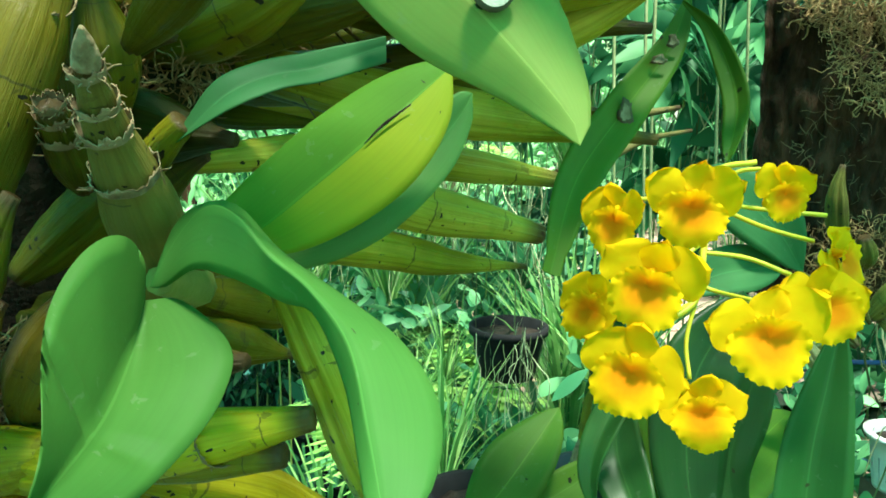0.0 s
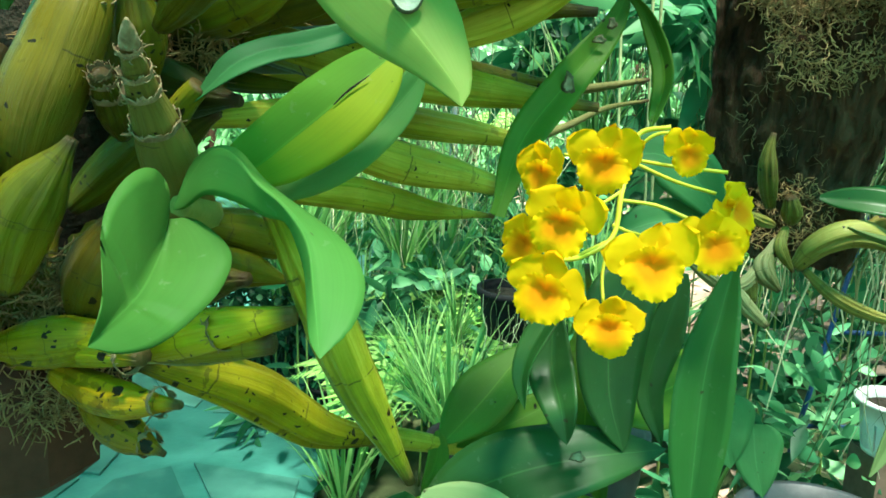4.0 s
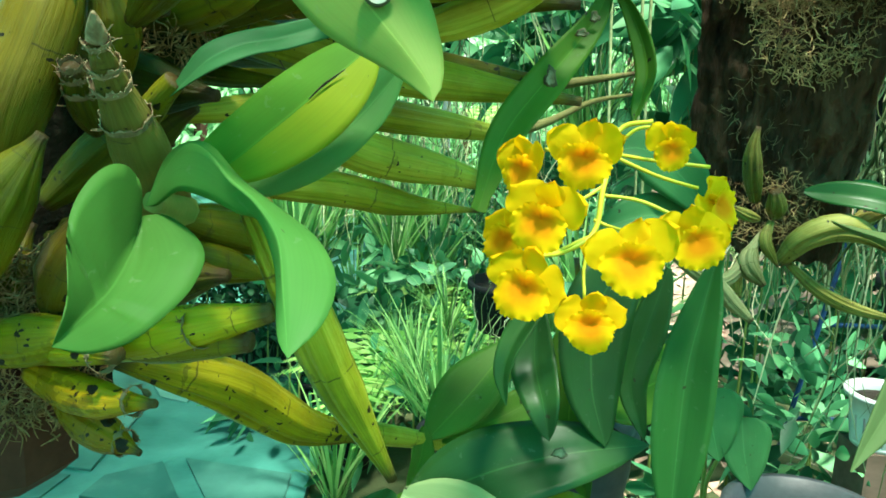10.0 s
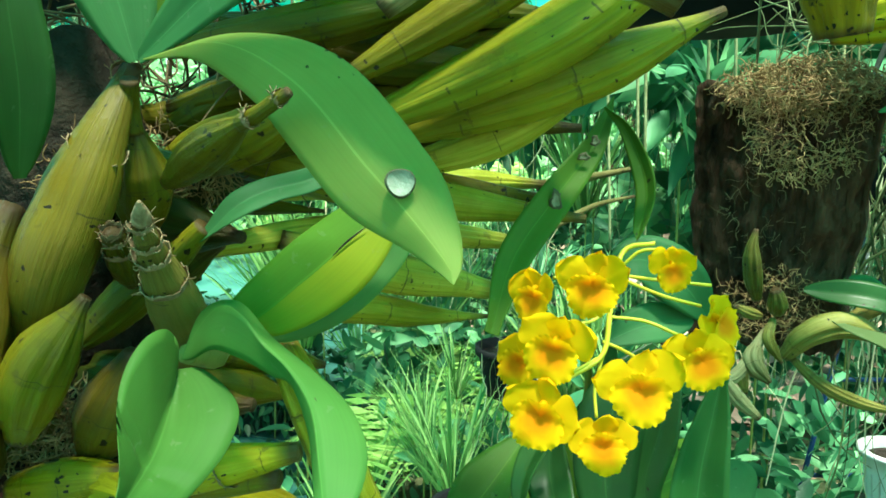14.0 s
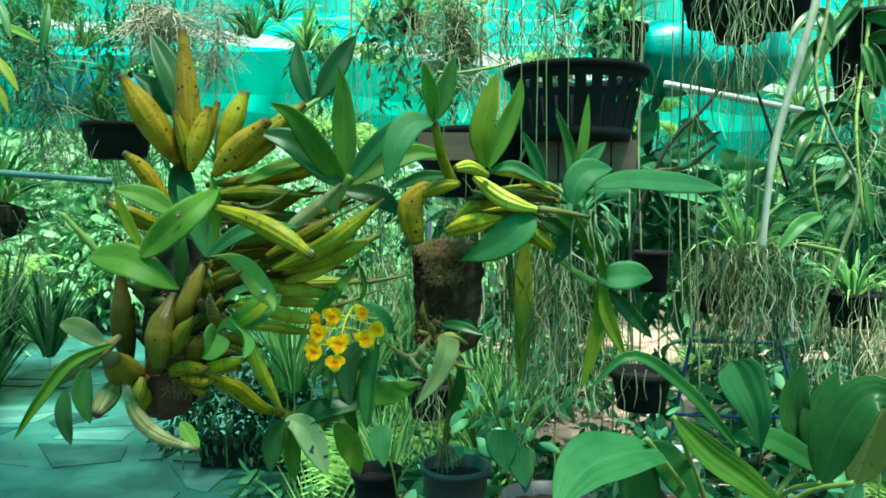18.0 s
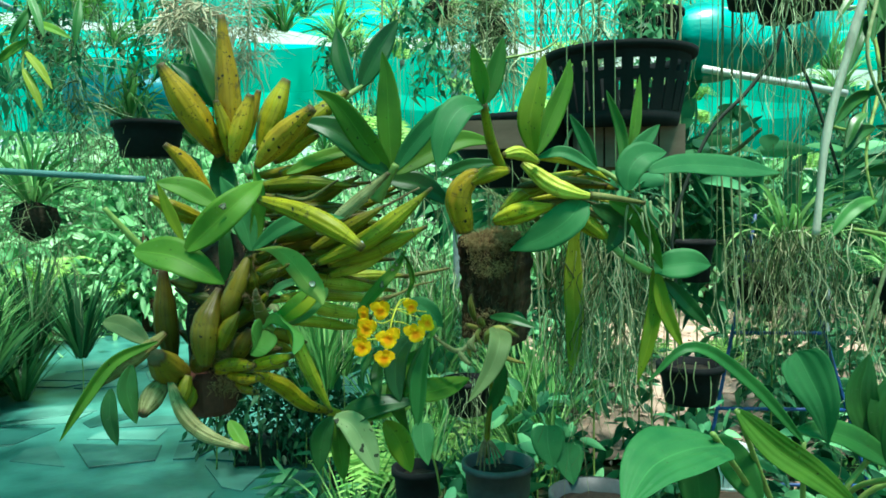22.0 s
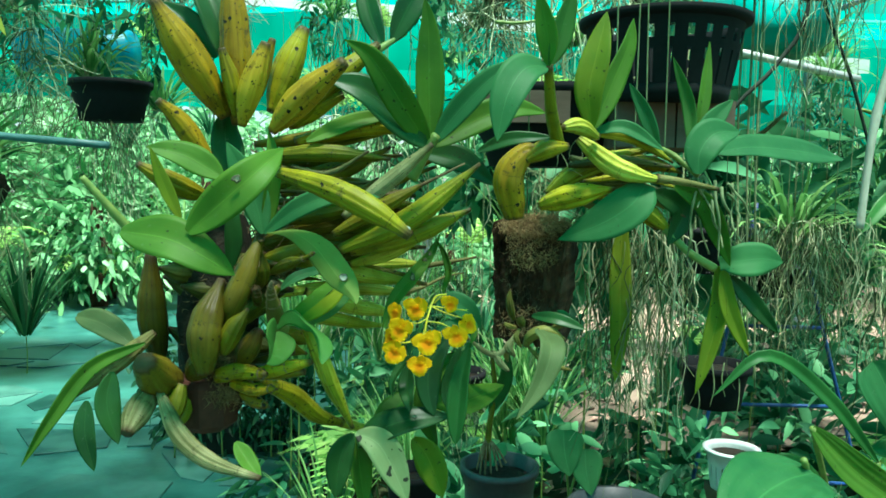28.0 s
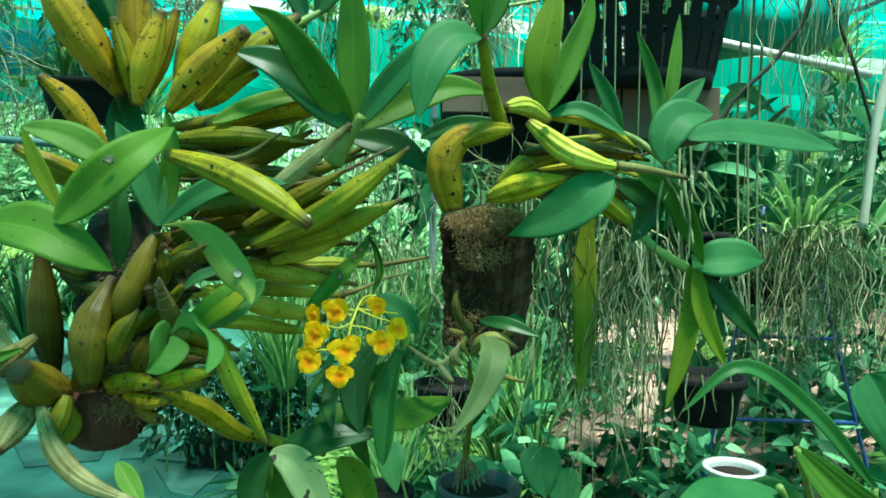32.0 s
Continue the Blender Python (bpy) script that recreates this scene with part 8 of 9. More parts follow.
bulb(orchid, [(-0.1178, 0.4418, 1.4022), (0.0221, 0.4449, 1.4605), (0.1629, 0.4385, 1.5293)], 0.0131, "bulb_dark", peak=0.5, neck=0.25)
bulb(orchid, [(-0.1324, 0.4040, 1.3945), (-0.0342, 0.4043, 1.3993), (0.0658, 0.3951, 1.4153)], 0.0167, "bulb_dark", peak=0.5, neck=0.25)
bulb(orchid, [(-0.1090, 0.4180, 1.3825), (0.0169, 0.4165, 1.3527), (0.1440, 0.4055, 1.3345)], 0.0148, "bulb_light", peak=0.5, neck=0.25)
bulb(orchid, [(-0.0887, 0.4252, 1.3710), (0.0191, 0.4242, 1.3523), (0.1282, 0.4138, 1.3452)], 0.0157, "bulb_dark", peak=0.5, neck=0.25)
bulb(orchid, [(-0.1455, 0.4403, 1.3593), (-0.0219, 0.4406, 1.3649), (0.1032, 0.4315, 1.3820)], 0.0155, "bulb_dark", peak=0.5, neck=0.25)
tangle((-0.0878, 0.4294, 1.4509), (0.10, 0.05, 0.09), 260, 0.07, 0.0009, 33).done("fibre_core", "fibre", orchid, "dry brown fibres", kind="stuff")
blemish(orchid, (-0.0895, 0.1661, 1.4891), (0.3789, -0.9246, -0.0396), 0.0052, 0.0047, 0.35)
bulb(orchid, [(-0.0774, 0.3494, 1.2719), (-0.0537, 0.3867, 1.2580), (-0.0185, 0.4129, 1.2419)], 0.0146, "bulb_dark")
bulb(orchid, [(-0.0862, 0.3465, 1.2572), (-0.0577, 0.3729, 1.2413), (-0.0356, 0.3903, 1.2299)], 0.0127, "bulb_dark")
bulb(orchid, [(-0.2383, 0.3457, 1.2248), (-0.2485, 0.3411, 1.2984), (-0.2464, 0.3369, 1.3848)], 0.0225, "bulb_brown", peak=0.4, neck=0.4)
bulb(orchid, [(-0.1491, 0.2446, 1.2348), (-0.1476, 0.2523, 1.2984), (-0.1340, 0.2793, 1.3561)], 0.0245, "bulb_brown", peak=0.42, neck=0.3)
bulb(orchid, [(-0.1300, 0.2789, 1.2867), (-0.1163, 0.2688, 1.3242), (-0.1042, 0.2729, 1.3548), (-0.0940, 0.2822, 1.3855), (-0.0861, 0.2965, 1.4151)], 0.0180, "bulb_brown", peak=0.42, neck=0.3, depth=0.05)
frill(orchid, (-0.0960, 0.2782, 1.3789), (0.491, -0.455, 0.743), 0.0110, 0.0022, 5, "paper", 1.07, label="papery frayed sheath ring")
frill(orchid, (-0.0873, 0.2949, 1.4113), (0.505, -0.711, 0.490), 0.0067, 0.0022, 5, "paper", 1.07, label="papery frayed sheath ring")
bulb(orchid, [(-0.1279, 0.2574, 1.2599), (-0.1140, 0.2511, 1.2922), (-0.0948, 0.2544, 1.3209)], 0.0149, "bulb_dark", peak=0.5)
bulb(orchid, [(-0.0684, 0.2831, 1.3655), (-0.0425, 0.2488, 1.3803), (-0.0181, 0.2120, 1.3912)], 0.0097, "bulb_dark", peak=0.45, neck=0.3)
rod(orchid, [(-0.0213, 0.2159, 1.3898), (-0.0157, 0.2099, 1.3920), (-0.0096, 0.2062, 1.3956), (-0.0051, 0.2044, 1.3984), (-0.0027, 0.2035, 1.3999)], [0.0034, 0.0032, 0.0026, 0.0027, 0.0019], "bulb_dark", "shoot_stub", label='dried brown stub of an old shoot')
frill(orchid, (-0.0178, 0.2109, 1.3910), (0.790, -0.445, 0.421), 0.0033, 0.0017, 5, "paper", 1.07, label="papery frayed sheath ring")
frill(orchid, (-0.0068, 0.2053, 1.3974), (0.708, -0.592, 0.386), 0.0026, 0.0017, 5, "paper", 1.07, label="papery frayed sheath ring")
bulb(orchid, [(-0.1781, 0.2840, 1.2227), (-0.1621, 0.2720, 1.2427), (-0.1461, 0.2620, 1.2627)], 0.0190, "bulb_brown", peak=0.48, neck=0.5, foot=0.5, depth=0.14)
bulb(orchid, [(-0.1423, 0.2740, 1.2290), (-0.1163, 0.2720, 1.2330), (-0.0903, 0.2680, 1.2370)], 0.0125, "bulb_yellow", peak=0.48, neck=0.5, foot=0.5, depth=0.14)
bulb(orchid, [(-0.1142, 0.2970, 1.2359), (-0.1002, 0.2850, 1.2619), (-0.0862, 0.2850, 1.2879)], 0.0165, "bulb_brown", peak=0.48, neck=0.5, foot=0.5, depth=0.14)
bulb(orchid, [(-0.1035, 0.2970, 1.2234), (-0.0635, 0.2850, 1.2274), (-0.0235, 0.2750, 1.2314)], 0.0110, "bulb_dark", peak=0.48, neck=0.5, foot=0.5, depth=0.14)
bulb(orchid, [(-0.1877, 0.2740, 1.2152), (-0.1937, 0.2620, 1.1892), (-0.1997, 0.2520, 1.1632)], 0.0150, "bulb", peak=0.48, neck=0.5, foot=0.5, depth=0.14)
bulb(orchid, [(-0.2048, 0.3040, 1.2137), (-0.2158, 0.2651, 1.2271), (-0.2211, 0.2271, 1.2560)], 0.0285, "bulb_brown", peak=0.5, neck=0.6, foot=0.5)
bulb(orchid, [(-0.2224, 0.2843, 1.2118), (-0.2312, 0.2429, 1.1899), (-0.2387, 0.2114, 1.1675)], 0.0195, "bulb_pale_dry", peak=0.6, neck=0.5)
bulb(orchid, [(-0.2106, 0.2538, 1.2100), (-0.1759, 0.2197, 1.1649), (-0.1319, 0.1967, 1.1381), (-0.0656, 0.1740, 1.1235)], 0.0135, "bulb_pale_dry", peak=0.4, neck=0.35, depth=0.34)
bulb(orchid, [(-0.1849, 0.3127, 1.2009), (-0.1928, 0.2910, 1.1753), (-0.2000, 0.2693, 1.1478)], 0.0158, "bulb", peak=0.5)
bulb(orchid, [(-0.1896, 0.3246, 1.2264), (-0.1573, 0.3151, 1.2466), (-0.1370, 0.3265, 1.2730)], 0.0176, "bulb_dark", peak=0.5)
bulb(orchid, [(-0.1476, 0.2983, 1.2159), (-0.1115, 0.2796, 1.2288), (-0.0709, 0.2490, 1.2345)], 0.0123, "bulb_yellow", peak=0.45, neck=0.4, foot=0.6)
bulb(orchid, [(-0.1089, 0.3070, 1.2141), (-0.0558, 0.2793, 1.2346), (-0.0135, 0.2704, 1.2464)], 0.0119, "bulb_yellow", peak=0.5, neck=0.45)
bulb(orchid, [(-0.1238, 0.2866, 1.2123), (-0.0894, 0.2646, 1.2099), (-0.0557, 0.2445, 1.2160)], 0.0096, "bulb_gold", peak=0.4, neck=0.25, foot=0.6)
bulb(orchid, [(-0.1107, 0.2835, 1.1998), (-0.0909, 0.2710, 1.1920), (-0.0683, 0.2590, 1.1869)], 0.0096, "bulb_gold", peak=0.45, neck=0.2, foot=0.5)
bulb(orchid, [(-0.0950, 0.3061, 1.2116), (-0.0546, 0.3495, 1.1811), (-0.0188, 0.3994, 1.1329), (0.0218, 0.4433, 1.1049)], 0.0168, "bulb_yellow", peak=0.42, neck=0.35, foot=0.3)
rod(orchid, [(0.0106, 0.4348, 1.1113), (0.0454, 0.4700, 1.0892), (0.0856, 0.5046, 1.0653)], [0.0088, 0.0071, 0.0054], "bulb_light", "stem")
bulb(orchid, [(-0.0244, 0.2953, 1.2886), (-0.0079, 0.2835, 1.2601), (0.0098, 0.3020, 1.2064), (0.0374, 0.3270, 1.1367)], 0.0134, "bulb_light", peak=0.42, neck=0.3, foot=0.6)
bulb(orchid, [(-0.0937, 0.3238, 1.3399), (-0.0894, 0.3087, 1.3654), (-0.0878, 0.2986, 1.3896)], 0.0163, "bulb_dark", peak=0.45, neck=0.35)
rod(orchid, [(-0.0877, 0.2978, 1.3860), (-0.0874, 0.2951, 1.3972), (-0.0841, 0.2874, 1.4093)], [0.0052, 0.0047, 0.0040], "bulb_dark", "old_shoot")
bulb(orchid, [(-0.0602, 0.2858, 1.2875), (-0.0623, 0.2742, 1.3043), (-0.0618, 0.2572, 1.3204), (-0.0620, 0.2448, 1.3339), (-0.0616, 0.2338, 1.3446), (-0.0604, 0.2253, 1.3529), (-0.0591, 0.2192, 1.3581)], 0.0132, "stump", peak=0.12, neck=0.26, foot=0.9, name='stump', depth=0.06, ribs=7)
frill(orchid, (-0.0600, 0.2234, 1.3537), (-0.031, -0.653, 0.757), 0.0043, 0.0021, 11, "paper", 1.07, label="papery frayed sheath ring")
frill(orchid, (-0.0612, 0.2320, 1.3459), (-0.039, -0.638, 0.769), 0.0054, 0.0022, 12, "paper", 1.07, label="papery frayed sheath ring")
frill(orchid, (-0.0619, 0.2388, 1.3396), (-0.045, -0.627, 0.777), 0.0066, 0.0023, 13, "paper", 1.07, label="papery frayed sheath ring")
frill(orchid, (-0.0616, 0.2504, 1.3271), (-0.060, -0.607, 0.792), 0.0089, 0.0024, 14, "paper", 1.07, label="papery frayed sheath ring")
rod(orchid, [(-0.0594, 0.2217, 1.3552), (-0.0584, 0.2183, 1.3588), (-0.0577, 0.2158, 1.3613), (-0.0572, 0.2141, 1.3630)], [0.0036, 0.0031, 0.0021, 0.0006], "paper", "growing_tip", sides=16)
bulb(orchid, [(-0.0880, 0.2884, 1.3193), (-0.0878, 0.2761, 1.3333), (-0.0867, 0.2634, 1.3458)], 0.0077, "bulb_dark", peak=0.4, neck=0.6)
frill(orchid, (-0.0866, 0.2668, 1.3426), (0.029, -0.612, 0.790), 0.0052, 0.0020, 31, "fibre", 1.07, label="papery frayed sheath ring")
frill(orchid, (-0.0864, 0.2635, 1.3462), (0.073, -0.640, 0.765), 0.0040, 0.0020, 32, "fibre", 1.07, label="papery frayed sheath ring")
frill(orchid, (-0.0869, 0.2717, 1.3370), (0.021, -0.540, 0.842), 0.0062, 0.0021, 33, "fibre", 1.07, label="papery frayed sheath ring")
bulb(orchid, [(-0.1288, 0.3225, 1.2825), (-0.0960, 0.3281, 1.3126), (-0.0642, 0.3230, 1.3404)], 0.0126, "bulb_dark", peak=0.4, neck=0.3)
bulb(orchid, [(-0.1256, 0.3124, 1.2367), (-0.1060, 0.2967, 1.2610), (-0.0942, 0.2905, 1.2811)], 0.0119, "bulb_dark", peak=0.4)
rod(orchid, [(-0.0523, 0.2855, 1.2871), (-0.0555, 0.2712, 1.2918), (-0.0571, 0.2597, 1.2949)], [0.0069, 0.0060, 0.0045], "stem", "node_collar")
frill(orchid, (-0.0791, 0.2540, 1.2332), (0.854, -0.504, 0.127), 0.0070, 0.0021, 41, "fibre", 1.1, label="dark dry node collar")
frill(orchid, (-0.1047, 0.2983, 1.2218), (-0.730, -0.641, 0.239), 0.0091, 0.0024, 42, "fibre", 1.1, label="dark dry node collar")
frill(orchid, (-0.0463, 0.2746, 1.2379), (0.823, -0.465, 0.326), 0.0085, 0.0022, 43, "fibre", 1.1, label="dark dry node collar")
frill(orchid, (-0.0666, 0.2507, 1.2146), (0.855, -0.507, 0.108), 0.0057, 0.0021, 44, "fibre", 1.1, label="dark dry node collar")
frill(orchid, (-0.0776, 0.2649, 1.1892), (0.800, -0.573, -0.177), 0.0055, 0.0022, 45, "fibre", 1.1, label="dark dry node collar")
blade(orchid, [(-0.0595, 0.2530, 1.2904), (-0.0567, 0.2462, 1.3037), (-0.0580, 0.2352, 1.3114), (-0.0612, 0.2182, 1.3114), (-0.0610, 0.1978, 1.3031), (-0.0567, 0.1808, 1.2921), (-0.0535, 0.1697, 1.2795), (-0.0560, 0.1654, 1.2685)], [(-0.0595, 0.2530, 1.2904), (-0.0574, 0.2335, 1.2803), (-0.0540, 0.2046, 1.2746), (-0.0532, 0.1791, 1.2724), (-0.0560, 0.1654, 1.2685)], [(-0.0595, 0.2530, 1.2904), (-0.0490, 0.2505, 1.2913), (-0.0366, 0.2403, 1.2873), (-0.0299, 0.2292, 1.2803), (-0.0307, 0.2165, 1.2728), (-0.0349, 0.2029, 1.2673), (-0.0417, 0.1859, 1.2628), (-0.0492, 0.1731, 1.2636), (-0.0560, 0.1654, 1.2685)], "leaf_bright", puff=0.045, ripple=0.03)
blade(orchid, [(-0.0584, 0.2550, 1.2939), (-0.0530, 0.2510, 1.2948), (-0.0415, 0.2400, 1.3022), (-0.0283, 0.2300, 1.3012), (-0.0149, 0.2200, 1.2974), (-0.0059, 0.2090, 1.2970), (0.0022, 0.1900, 1.2864), (0.0078, 0.1600, 1.2747), (0.0120, 0.1520, 1.2708)], [(-0.0584, 0.2550, 1.2939), (-0.0484, 0.2520, 1.3100), (-0.0379, 0.2430, 1.3193), (-0.0280, 0.2320, 1.3182), (-0.0188, 0.2220, 1.3101), (-0.0068, 0.2090, 1.3033), (0.0030, 0.1920, 1.2952), (0.0081, 0.1700, 1.2833), (0.0120, 0.1520, 1.2708)], [(-0.0584, 0.2550, 1.2939), (-0.0515, 0.2580, 1.3114), (-0.0409, 0.2520, 1.3192), (-0.0304, 0.2470, 1.3190), (-0.0182, 0.2370, 1.3090), (0.0012, 0.2200, 1.2988), (0.0152, 0.2000, 1.2926), (0.0224, 0.1800, 1.2848), (0.0203, 0.1620, 1.2775), (0.0120, 0.1520, 1.2708)], "leaf_soft", puff=0.04, ripple=0.03)
blade(orchid, [(-0.0426, 0.2580, 1.3115), (-0.0379, 0.2615, 1.3179), (-0.0246, 0.2650, 1.3312), (-0.0078, 0.2686, 1.3453), (0.0087, 0.2725, 1.3558), (0.0219, 0.2742, 1.3608), (0.0316, 0.2750, 1.3600)], [(-0.0426, 0.2580, 1.3115), (-0.0311, 0.2590, 1.3080), (-0.0093, 0.2600, 1.3248), (0.0079, 0.2620, 1.3394), (0.0219, 0.2680, 1.3517), (0.0316, 0.2750, 1.3600)], [(-0.0426, 0.2580, 1.3115), (-0.0293, 0.2540, 1.3045), (-0.0151, 0.2520, 1.3049), (0.0050, 0.2530, 1.3140), (0.0208, 0.2570, 1.3272), (0.0302, 0.2650, 1.3434), (0.0316, 0.2750, 1.3600)], "leaf_striped", puff=0.05)
rod(orchid, [(0.0045, 0.2600, 1.3361), (0.0100, 0.2610, 1.3415), (0.0182, 0.2630, 1.3477)], [0.0002, 0.0005, 0.0002], "soil", "scar", label='dark dry slit along the leaf')
blade(orchid, [(-0.0400, 0.2750, 1.3044), (-0.0253, 0.2800, 1.3112), (-0.0041, 0.2850, 1.3231), (0.0199, 0.2920, 1.3400), (0.0345, 0.2980, 1.3523), (0.0405, 0.3000, 1.3524)], [(-0.0400, 0.2750, 1.3044), (-0.0264, 0.2780, 1.3029), (-0.0064, 0.2820, 1.3097), (0.0164, 0.2880, 1.3231), (0.0345, 0.2970, 1.3425), (0.0405, 0.3000, 1.3524)], [(-0.0400, 0.2750, 1.3044), (-0.0275, 0.2760, 1.2951), (-0.0085, 0.2780, 1.2965), (0.0131, 0.2820, 1.3069), (0.0318, 0.2900, 1.3251), (0.0400, 0.2980, 1.3413), (0.0405, 0.3000, 1.3524)], "leaf_mint", puff=0.08)
blade(orchid, [(-0.0712, 0.3180, 1.3305), (-0.0640, 0.3180, 1.3400), (-0.0522, 0.3200, 1.3562), (-0.0386, 0.3260, 1.3635), (-0.0186, 0.3340, 1.3686), (0.0101, 0.3480, 1.3762)], [(-0.0712, 0.3180, 1.3305), (-0.0609, 0.3160, 1.3390), (-0.0472, 0.3180, 1.3516), (-0.0331, 0.3240, 1.3586), (-0.0159, 0.3330, 1.3627), (0.0101, 0.3480, 1.3726)], [(-0.0712, 0.3180, 1.3305), (-0.0571, 0.3120, 1.3392), (-0.0412, 0.3120, 1.3481), (-0.0267, 0.3180, 1.3540), (-0.0125, 0.3280, 1.3574), (0.0102, 0.3460, 1.3657)], "leaf_blue", puff=0.05)
rod(orchid, [(-0.0634, 0.3180, 1.3415), (-0.0696, 0.3200, 1.3356), (-0.0782, 0.3250, 1.3267), (-0.0914, 0.3350, 1.3162)], [0.0052, 0.0062, 0.0072, 0.008], "bulb", "shoot", sides=14)
tangle(tuple([-0.1287, 0.3, 1.2421]), (0.020, 0.012, 0.022), 260, 0.014, 0.0004, 71, 0.1).done("debris", "coir", orchid, "brown bark crumbs between the bulbs", kind="stuff")
tangle(tuple([-0.1454, 0.3, 1.1935]), (0.022, 0.012, 0.014), 260, 0.014, 0.0004, 72, 0.1).done("debris", "coir", orchid, "brown bark crumbs between the bulbs", kind="stuff")
tangle(tuple([-0.0752, 0.36, 1.3663]), (0.022, 0.012, 0.014), 200, 0.014, 0.0004, 73, 0.1).done("debris", "coir", orchid, "brown bark crumbs between the bulbs", kind="stuff")
blade(orchid, [(-0.0788, 0.2861, 1.4175), (-0.0491, 0.2620, 1.4154), (-0.0223, 0.2360, 1.3993), (-0.0031, 0.2170, 1.3787), (0.0152, 0.2040, 1.3592), (0.0367, 0.1940, 1.3472), (0.0504, 0.1840, 1.3384)], [(-0.0788, 0.2861, 1.4175), (-0.0385, 0.2550, 1.4214), (-0.0047, 0.2240, 1.4048), (0.0213, 0.2030, 1.3762), (0.0367, 0.1940, 1.3592), (0.0488, 0.1870, 1.3441), (0.0504, 0.1840, 1.3384)], [(-0.0788, 0.2861, 1.4175), (-0.0301, 0.2550, 1.4250), (0.0120, 0.2260, 1.4133), (0.0442, 0.2070, 1.3774), (0.0523, 0.1970, 1.3581), (0.0535, 0.1880, 1.3447), (0.0504, 0.1840, 1.3384)], "leaf_light", puff=0.04)
leaf(orchid, [(-0.0788, 0.2862, 1.4178), (-0.0325, 0.2695, 1.4515), (0.0166, 0.2610, 1.4696), (0.0761, 0.2601, 1.4682)], 0.0282, "leaf_blue", face=(0.15, -0.90, 0.41), fold=0.15)
leaf(orchid, [(-0.0805, 0.2861, 1.4168), (-0.0905, 0.2816, 1.4618), (-0.1079, 0.2767, 1.5022), (-0.1243, 0.2711, 1.5375)], 0.0405, "leaf_blue", face=(0.42, -0.90, -0.12), fold=0.15)
leaf(orchid, [(-0.0793, 0.2912, 1.4178), (-0.0721, 0.2916, 1.4628), (-0.0676, 0.2873, 1.5107), (-0.0736, 0.2929, 1.5563)], 0.0259, "leaf", face=(0.63, -0.77, -0.11), fold=0.2)
leaf(orchid, [(-0.1493, 0.1769, 1.4250), (-0.0947, 0.1738, 1.4737), (-0.0655, 0.1902, 1.5030), (-0.0460, 0.2366, 1.5287)], 0.0480, "leaf", face=(0.27, -0.92, 0.27), fold=0.2, peak=0.42)
leaf(orchid, [(-0.2316, 0.1890, 1.4249), (-0.1728, 0.1769, 1.4171), (-0.1314, 0.1745, 1.3970), (-0.0981, 0.1920, 1.3719)], 0.0565, "leaf", face=(0.41, -0.83, 0.39), fold=0.18, peak=0.45)
leaf(orchid, [(-0.1205, 0.2605, 1.3685), (-0.1147, 0.2547, 1.4039), (-0.1136, 0.2495, 1.4437), (-0.1117, 0.2634, 1.4754)], 0.0250, "leaf_dark", face=(0.69, -0.72, -0.00))
leaf(orchid, [(-0.1751, 0.2383, 1.4355), (-0.1938, 0.2307, 1.4820), (-0.2075, 0.2231, 1.5277)], 0.0183, "leaf_yellow", face=(0.58, -0.79, 0.18))
leaf(orchid, [(-0.1259, 0.2612, 1.4903), (-0.1735, 0.2527, 1.5187), (-0.2186, 0.2432, 1.5282)], 0.0391, "leaf", face=(0.24, -0.85, 0.46), fold=0.2)
leaf(orchid, [(-0.1299, 0.3305, 1.4747), (-0.1425, 0.3442, 1.5444), (-0.1436, 0.3669, 1.5957)], 0.0461, "leaf_dark", face=(0.54, -0.84, -0.03))
blemish(orchid, (0.0336, 0.1945, 1.3704), (0.10, -0.97, 0.20), 0.0050, 0.0048, 0.88)
leaf(orchid, [(0.0799, 0.3464, 1.2787), (0.0953, 0.3697, 1.3169), (0.1224, 0.3912, 1.3488), (0.1484, 0.4074, 1.3795), (0.1639, 0.4238, 1.4098)], 0.0215, "leaf", face=(0.08, -0.95, 0.32), fold=0.3, peak=0.45, base=0.4)
blemish(orchid, (0.1217, 0.3869, 1.3473), (-0.1705, -0.9853, 0.0127), 0.0034, 0.0062, 0.35)
blemish(orchid, (0.1475, 0.4009, 1.3817), (-0.2193, -0.9736, -0.0627), 0.0026, 0.0033, 0.3)
blemish(orchid, (0.1400, 0.3971, 1.3726), (-0.2057, -0.9776, -0.0436), 0.0036, 0.0023, 0.4)
blemish(orchid, (0.1253, 0.3213, 1.1548), (-0.1886, -0.8692, 0.4571), 0.0039, 0.0027, 0.5)
leaf(orchid, [(0.1554, 0.4121, 1.4021), (0.1683, 0.4031, 1.3859), (0.1768, 0.3909, 1.3543), (0.1668, 0.3745, 1.3251)], 0.0129, "leaf", face=(-0.62, -0.78, -0.03), fold=0.35, peak=0.6)
leaf(orchid, [(0.1606, 0.4110, 1.3038), (0.1846, 0.4112, 1.3075), (0.2087, 0.4069, 1.2911), (0.2282, 0.4111, 1.2661)], 0.0362, "leaf_blue", face=(-0.21, -0.88, 0.42), fold=0.1)
leaf(orchid, [(0.2159, 0.4122, 1.2693), (0.1815, 0.4025, 1.2673), (0.1519, 0.3913, 1.2589)], 0.0267, "leaf_blue", face=(-0.28, -0.84, 0.46))
leaf(orchid, [(0.1792, 0.3710, 1.2636), (0.1499, 0.3540, 1.2285), (0.1456, 0.3448, 1.1857), (0.1538, 0.3369, 1.1506)], 0.0394, "leaf_dark", face=(-0.00, -0.90, 0.44), fold=0.2, peak=0.5)
